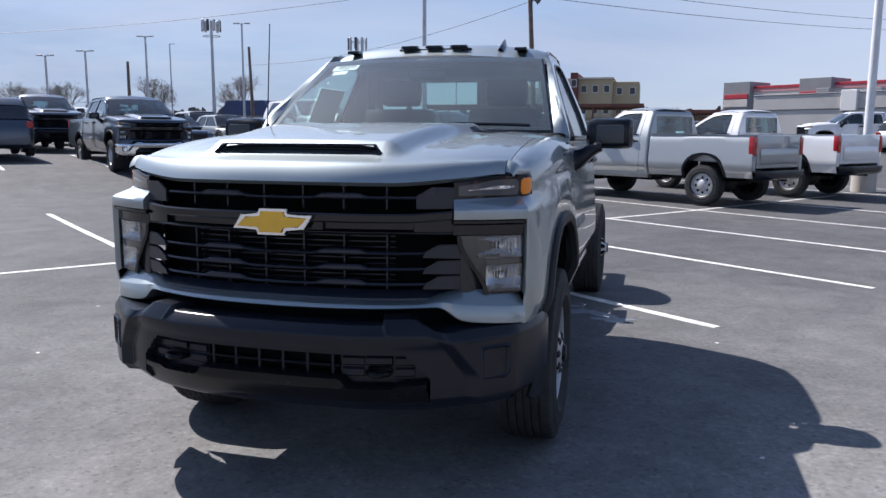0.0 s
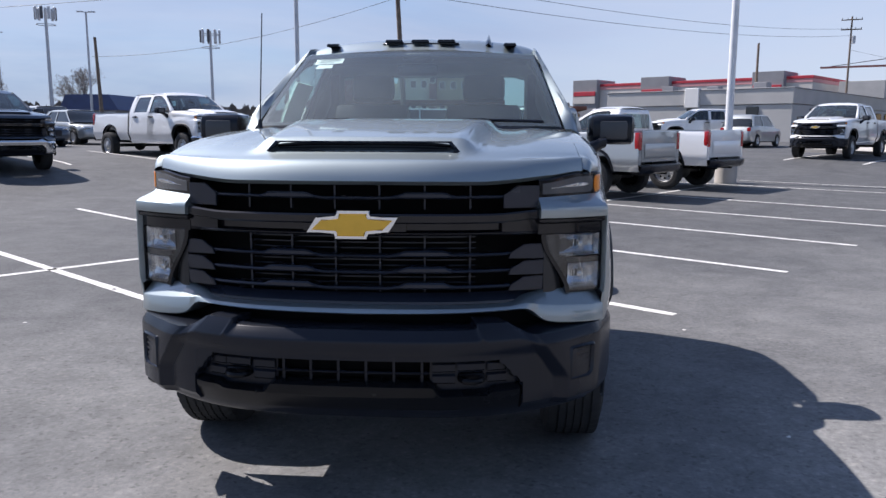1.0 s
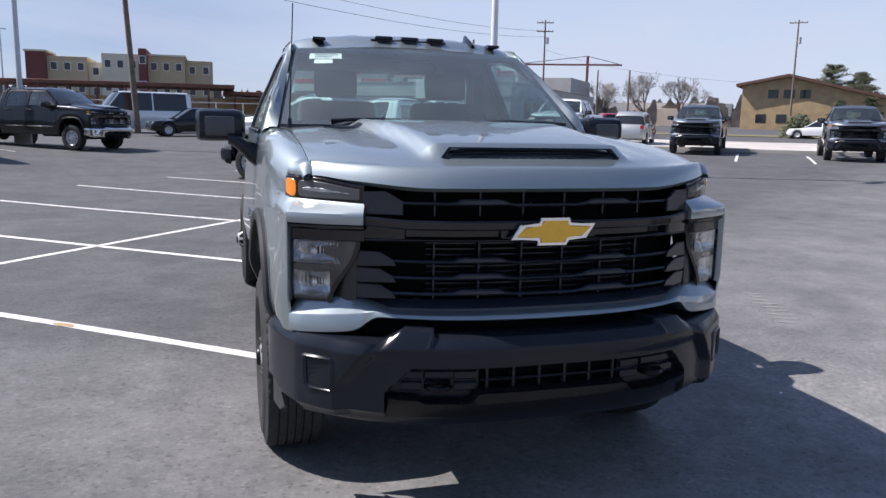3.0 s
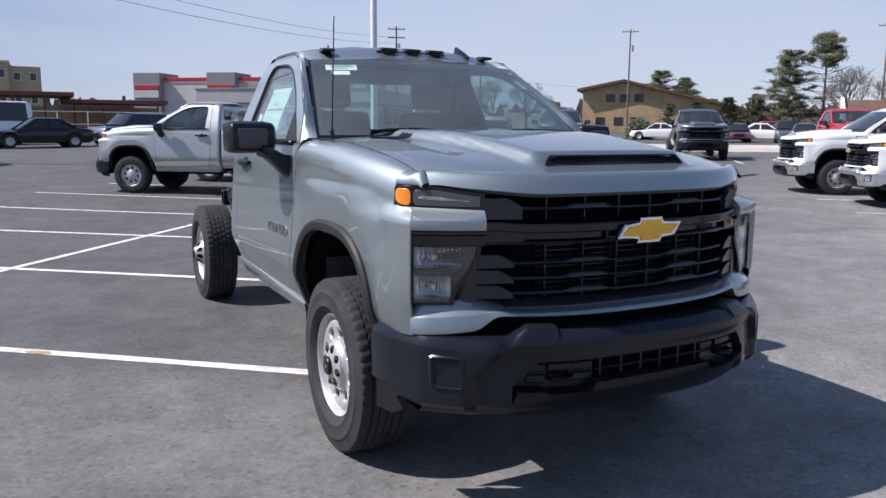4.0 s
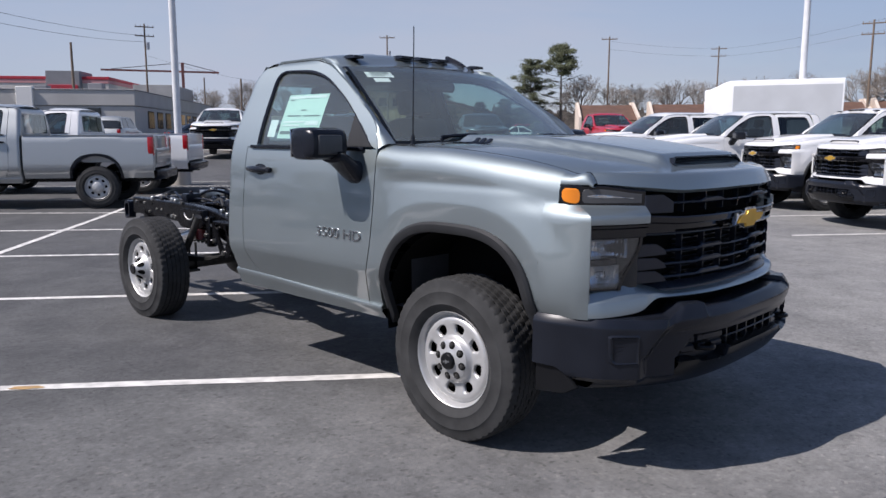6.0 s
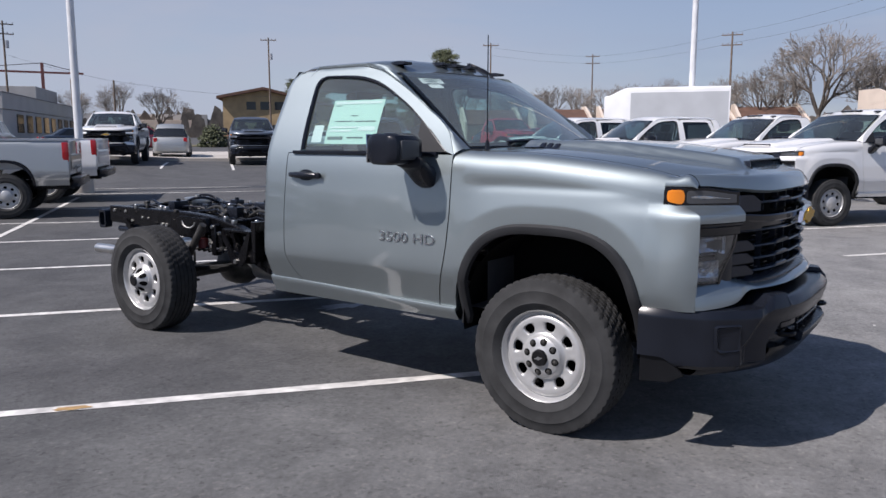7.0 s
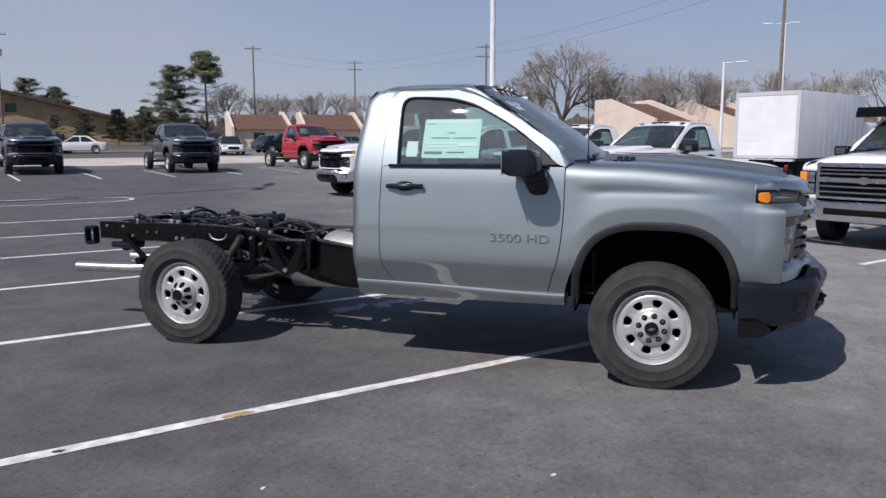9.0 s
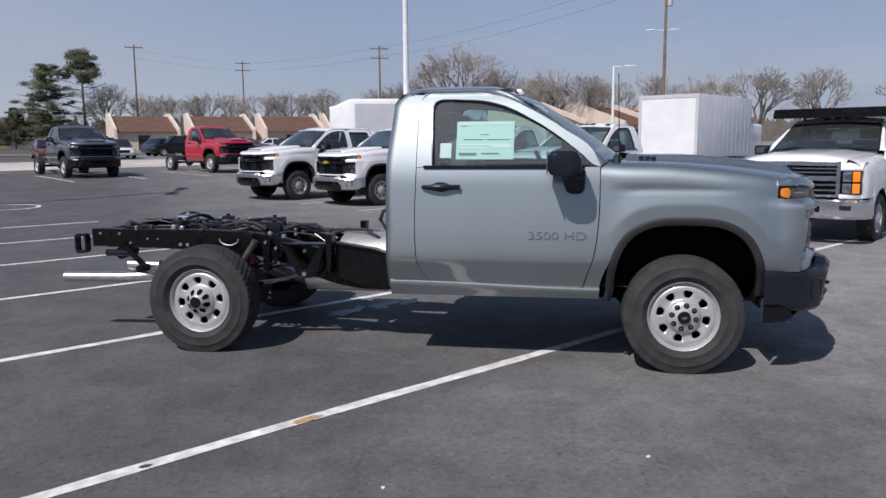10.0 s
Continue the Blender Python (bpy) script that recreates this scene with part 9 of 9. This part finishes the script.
TIMBER_POLE = Vector((-5.4, 42.4, 0))
utility_pole(TIMBER_POLE.x, TIMBER_POLE.y, 13.5, 0, 0, -3, "leaning timber pole with a small floodlight")
flood = tagged(empty("floodlight", pose(TIMBER_POLE.x - 0.46, TIMBER_POLE.y, 9.3)), "dark floodlight on a bracket of a timber pole", "floodlight")
b = bmesh.new()
rod(b, (0.0, -0.1, -0.1), (0.42, -0.16, 0.02), 0.03, 8)
part("bracket", b, POLE_DARK, flood)
b = bmesh.new()
lathe(b, [(0.05, -0.16), (0.13, -0.10), (0.20, 0.12), (0.21, 0.16), (0.01, 0.16)], 16, Matrix.Translation((0.45, -0.16, 0.0)) @ Matrix.Rotation(radians(35), 4, "Y"))
part("lamp_head", b, POLE_DARK, flood)
utility_pole(85.3, 97.9, 16.9, 1, -45, 0, gear=True)
utility_pole(108.0, 68.4, 16.2, 1, -60)
utility_pole(133.4, 61.4, 16.0, 2, -66)
utility_pole(102.8, 27.4, 14.5, 2, -74)
utility_pole(66.1, -7.8, 16.5, 2, -80, gear=True)
utility_pole(47.8, 108.7, 16.0, 2, -20, gear=True)
utility_pole(53.3, 92.0, 7.9, 0, 0)
utility_pole(62.0, 118.0, 9.5, 0, 0)
utility_pole(-41.0, 52.2, 6.2, 0, 0)
utility_pole(-32.6, 57.8, 7.8, 0, 0, -2)
utility_pole(26.0, 78.0, 9.4, 0, 0)


def wire(a, b, sag, r=0.012):
    bm = bmesh.new()
    a, b = Vector(a), Vector(b)
    tube(bm, [a.lerp(b, t) - Vector((0, 0, 4 * sag * t * (1 - t))) for t in steps(0, 1, 18)], r, 4)
    return tagged(part("overhead_wire", bm, POLE_DARK), "thin dark overhead wire between poles", "wire", "overhead wires")


for dz in (0.0, -1.3):
    wire((108.0, 68.4, 16.6 + dz), (133.4, 61.4, 16.8 + dz), 0.3)
    wire((133.4, 61.4, 16.8 + dz), (102.8, 27.4, 15.3 + dz), 0.5)
    wire((102.8, 27.4, 15.3 + dz), (66.1, -7.8, 16.9 + dz), 0.9)
    wire((66.1, -7.8, 16.9 + dz), (45.0, -45.0, 17.0 + dz), 0.9)
for dz in (0.0, -0.9):
    wire((47.8, 108.7, 15.6 + dz), (TIMBER_POLE.x, TIMBER_POLE.y, 10.4 + dz), 1.0, 0.018)
wire((TIMBER_POLE.x, TIMBER_POLE.y, 9.4), (-33.0, 57.5, 7.4), 0.9, 0.016)
wire((TIMBER_POLE.x, TIMBER_POLE.y, 11.0), (-62.0, 40.0, 8.5), 1.2, 0.016)
wire((47.8, 108.7, 12.8), (66.0, 104.0, 9.4), 0.5, 0.016)
wire((66.0, 104.0, 9.4), (110, 106, 10.0), 0.9, 0.016)

# mobile phone masts
for x, y, h, r in ((-72.0, 115.5, 19.5, 0.35), (-46.0, 117.0, 16.0, 0.3)):
    mast = tagged(empty("phone_mast", pose(x, y, 1.0)), "grey phone mast with a crown of antennas", "mast", "phone masts")
    b = bmesh.new()
    rod(b, (0, 0, 0), (0, 0, h), r, 10, r * 0.6)
    part("pole", b, POLE_GREY, mast)
    for tier in (0.0, 2.0):
        b = bmesh.new()
        lathe(b, [(1.35, -0.05), (1.45, -0.05), (1.45, 0.05), (1.35, 0.05)], 18, Matrix.Translation((0, 0, h - 0.6 - tier)) @ Matrix.Rotation(math.pi / 2, 4, "Y"))
        part("ring", b, POLE_GREY, mast)
    for k in range(9):
        b = bmesh.new()
        a = 2 * math.pi * k / 9
        m = Matrix.Translation((1.5 * math.cos(a), 1.5 * math.sin(a), h - 0.9)) @ Matrix.Rotation(a, 4, "Z")
        box(b, (-0.12, -0.2, -0.95), (0.12, 0.2, 0.95), 0.03, m)
        part("antenna_panel", b, POLE_DARK if k % 2 else POLE_GREY, mast)

crane = tagged(empty("tower_crane", pose(133.9, 265.2, 0, 0, 0, -25.6)), "far red and white tower crane", "crane")
CRANE_RED = mat_base("crane_red", (0.42, 0.16, 0.12), 0.6)
b = bmesh.new()
box(b, (-0.5, -0.5, 0), (0.5, 0.5, 26.8))
part("tower", b, CRANE_RED, crane)
b = bmesh.new()
box(b, (-27.5, -0.3, 23.3), (12.8, 0.3, 23.95))
part("jib", b, CRANE_RED, crane)
for k in range(2):
    b = bmesh.new()
    rod(b, (0, 0, 26.8), ((-24, 11.5)[k], 0, 24.0), 0.12, 6)
    part("stay", b, POLE_DARK, crane)

# ---------------------------------------------------------------- trees
BARK = textured(mat_base("grey_brown_bark", (0.135, 0.115, 0.10), 0.95), 5, 0.25, 60, 0.6, 0.03, 0.01)
TWIGS = textured(mat_base("bare_winter_twigs", (0.26, 0.235, 0.21), 0.95), 1, 0.25, 30, 0.3, 0.03)
NEEDLES = textured(mat_base("pine_needles", (0.082, 0.094, 0.048), 0.8), 1.5, 0.45, 40, 0.3, 0.05)
BRUSH = textured(mat_base("brown_winter_wood", (0.14, 0.122, 0.105), 0.95), 0.4, 0.35, 4, 0.8, 0.02, 0.3)


def limb(bm, a, d, ln, r, n):
    """A tapered, slightly crooked limb; returns its end and direction."""
    rng = limb.rng
    p, rows = a.copy(), []
    k = 3
    for i in range(k + 1):
        u = d.orthogonal().normalized()
        v = d.cross(u)
        rr = lerp(r, r * 0.62, i / k)
        rows.append([p + (u * math.cos(2 * math.pi * q / n) + v * math.sin(2 * math.pi * q / n)) * rr for q in range(n)])
        if i < k:
            p = p + d * ln / k
            d = (d + Vector((rng.uniform(-0.16, 0.16), rng.uniform(-0.16, 0.16), rng.uniform(-0.04, 0.10)))).normalized()
    sheet(bm, rows, close_v=True)
    return p, d


limb.rng = random.Random(1)


def build_bare_tree(seed, h):
    """Short trunk and spreading limbs that fork into a broad, fine-twigged crown."""
    limb.rng = random.Random(seed)
    rng = limb.rng
    trunk, crown = bmesh.new(), bmesh.new()

    def grow(a, d, ln, r, depth):
        end, dd = limb(trunk if depth < 3 else crown, a, d, ln, r, 6 if depth < 3 else 3)
        if depth == 7:
            return
        for k in range((5, 3, 3, 2, 3, 2, 2)[depth] if depth != 3 else 2 + (rng.random() < 0.5)):
            axis = Vector((rng.gauss(0, 1), rng.gauss(0, 1), rng.gauss(0, 0.6))).normalized()
            nd = dd.copy()
            nd.rotate(Matrix.Rotation(rng.uniform(0.35, 0.95 if depth < 2 else 0.85), 3, axis))
            nd = (nd + Vector((0, 0, 0.16 if depth < 4 else 0.05))).normalized()
            if nd.z < -0.15:
                nd.z *= -0.5
                nd.normalize()
            grow(end, nd, ln * rng.uniform(0.66, 0.86), max(0.015, r * 0.62), depth + 1)
    grow(Vector((0, 0, -0.2)), Vector((0, 0, 1)), h * 0.20, h * 0.022, 0)
    return trunk, crown


def build_pine(seed, h, bare):
    """Trunk with spreading branches that carry flat ragged pads of needles, bare below a given height."""
    rng = random.Random(seed)
    trunk, crown = bmesh.new(), bmesh.new()
    rod(trunk, (0, 0, -0.2), (0.15, 0.1, h * 0.97), h * 0.017, 8, 0.03)
    n = 84 if bare < 0.3 else 64
    for k in range(n):
        f = (k + rng.random() * 0.8) / n
        z = h * lerp(0.10, 0.98, f)
        a = 2.4 * k + rng.uniform(-0.5, 0.5)
        top = 1 - z / h
        reach = h * (0.05 + (0.27 if bare < 0.3 else 0.19) * min(1.0, top * 1.9) ** 0.75) * rng.uniform(0.55, 1.25)
        d = Vector((math.cos(a), math.sin(a), rng.uniform(-0.05, 0.32)))
        foot = Vector((0.1, 0.05, z - 0.03 * h))
        tube(trunk, [foot, foot + d * reach * 0.55, foot + d * reach + Vector((0, 0, 0.12))], 0.03, 3)
        if z < h * bare:
            for _ in range(5):
                p = foot + d * reach * rng.uniform(0.3, 0.95)
                e = (d + Vector((rng.gauss(0, 0.7), rng.gauss(0, 0.7), rng.uniform(-0.1, 0.6)))).normalized()
                tube(trunk, [p, p + e * rng.uniform(0.4, 0.9)], 0.014, 3)
            continue
        for _ in range(rng.choice((3, 4, 5))):
            t = rng.uniform(0.35, 1.05)
            c0 = foot + d * reach * t + Vector((rng.gauss(0, 0.22), rng.gauss(0, 0.22), rng.uniform(0.0, 0.18)))
            rad = rng.uniform(0.35, 0.70)
            for _ in range(75):
                c = c0 + Vector((rng.gauss(0, 0.50) * rad, rng.gauss(0, 0.50) * rad, rng.gauss(0, 0.22) * rad))
                e = Vector((rng.uniform(-1, 1), rng.uniform(-1, 1), rng.uniform(-0.1, 1.1))).normalized()
                w = e.orthogonal().normalized() * rng.uniform(0.03, 0.06)
                crown.faces.new([crown.verts.new(c - w), crown.verts.new(c + w), crown.verts.new(c + e * rng.uniform(0.18, 0.34))])
    return trunk, crown


TREES = {}


def tree(key, build, x, y, turn, size, label, crown_mat, category="tree"):
    if key not in TREES:
        a, b = build()
        TREES[key] = (finish(a, "trunk"), finish(b, "crown"))
        TREES[key][0].materials.append(BARK)
        TREES[key][1].materials.append(crown_mat)
        TREES[key] += (max(v.co.z for me in TREES[key] for v in me.vertices),)
    t = tagged(empty("tree", pose(x, y, ground_z(x, y), 0, 0, turn) @ Matrix.Scale(size / TREES[key][2], 4)), label, category, "trees")
    for nm, me in zip(("trunk", "crown"), TREES[key]):
        new(nm, me).parent = t


for k, (x, y, h) in enumerate(((100.6, 78.8, 13.4), (103.7, 74.7, 15.7))):
    tree(("pine", k), lambda: build_pine(3 + k, 10.2, (0.14, 0.66)[k]), x, y, 40 * k, h, ("dark green pine with dense ragged tufts", "tall pine with a bare trunk and tufted top")[k], NEEDLES, "pine tree")
for k, (x, y, h) in enumerate(((134.7, 143.6, 15.5), (139.5, 139.5, 13.5), (96, 86, 6.0), (93, 90, 5.5), (98.5, 83, 6.5), (90, 93, 5.0), (103, 81, 6.0))):
    tree(("pine", 0), None, x, y, 70 * k, h, "green conifer near the brick building", NEEDLES, "pine tree")
SPOTS = [(106.5, 72, 10.5), (109.5, 69.5, 9.0), (103, 16.5, 14.5), (105, 9.5, 11.5), (104, 3.5, 11.0), (103, -2.5, 10.5), (100, -10, 10.0), (98, -18, 9.5), (100, -24, 10.5), (96, -30, 10), (92, -38, 10), (106, 24, 10), (110, 29, 9.5), (112, 38, 9.5),
         (118, 46, 9.5), (118, 58, 9.5), (112, 66, 9.0), (124, 66, 10), (90, 148, 12), (97, 146, 11), (82, 152, 10), (-80.8, 109.5, 9.6), (-96, 96.7, 8), (-91, 101, 8.3), (-72, 127, 11), (-105, 90, 8), (-99, 94, 7),
         (110, 20, 10), (112, 6, 10), (110, -5, 10), (115, 12, 11), (118, 2, 10), (126, 54, 10)]
for k, (x, y, h) in enumerate(SPOTS):
    tree(("bare", k % 3), lambda: build_bare_tree(31 + k % 3, 10.5), x, y, 77 * k, h, "leafless winter tree with a broad twiggy crown", TWIGS)

# bushes by the road
for k, (u, v) in enumerate(((-2.5, 66), (5, 67), (-8, 64), (18, 70))):
    q = lot(u, v)
    rng = random.Random(k)
    b = bmesh.new()
    for _ in range(1500):
        d = Vector((rng.gauss(0, 1), rng.gauss(0, 1), abs(rng.gauss(0, 1)))).normalized()
        c = Vector((d.x * 1.3, d.y * 1.3, d.z * 1.9)) * rng.uniform(0.6, 1.05)
        e = Vector((rng.uniform(-1, 1), rng.uniform(-1, 1), rng.uniform(-1, 1))).normalized() * 0.28
        f = e.orthogonal().normalized() * 0.10
        b.faces.new([b.verts.new(c - f), b.verts.new(c + f), b.verts.new(c + e)])
    ob = part("bush", b, NEEDLES)
    ob.matrix_world = pose(q.x, q.y, ground_z(q.x, q.y))
    tagged(ob, "rounded dark evergreen shrub by the road", "shrub", "shrubs")

# far woods: uneven brown thicket round the horizon
rng = random.Random(9)
b = bmesh.new()
for k in range(2600):
    a = rng.uniform(-0.9, 2.9)
    r = rng.uniform(215, 300)
    x, y = r * math.cos(a), r * math.sin(a)
    h = rng.uniform(4.5, 8.5) + 2.5 * noise.noise(Vector((x * 0.02, y * 0.02, 0)))
    w = rng.uniform(1.2, 3.6)
    z0 = 1.2
    t = Vector((-math.sin(a), math.cos(a), 0))
    c = Vector((x, y, z0))
    pts = []
    for q in range(7):
        f = math.pi * q / 6
        rr = rng.uniform(0.75, 1.15)
        pts.append(b.verts.new(c + t * (-w * math.cos(f) * rr) + Vector((0, 0, h * (0.25 + 0.75 * math.sin(f)) * rr))))
    pts += [b.verts.new(c + t * w * 0.6), b.verts.new(c - t * w * 0.6)]
    b.faces.new(pts)
tagged(part("far_woods", b, BRUSH, smooth=False), "distant belt of bare brown woods", "woods", kind="stuff")
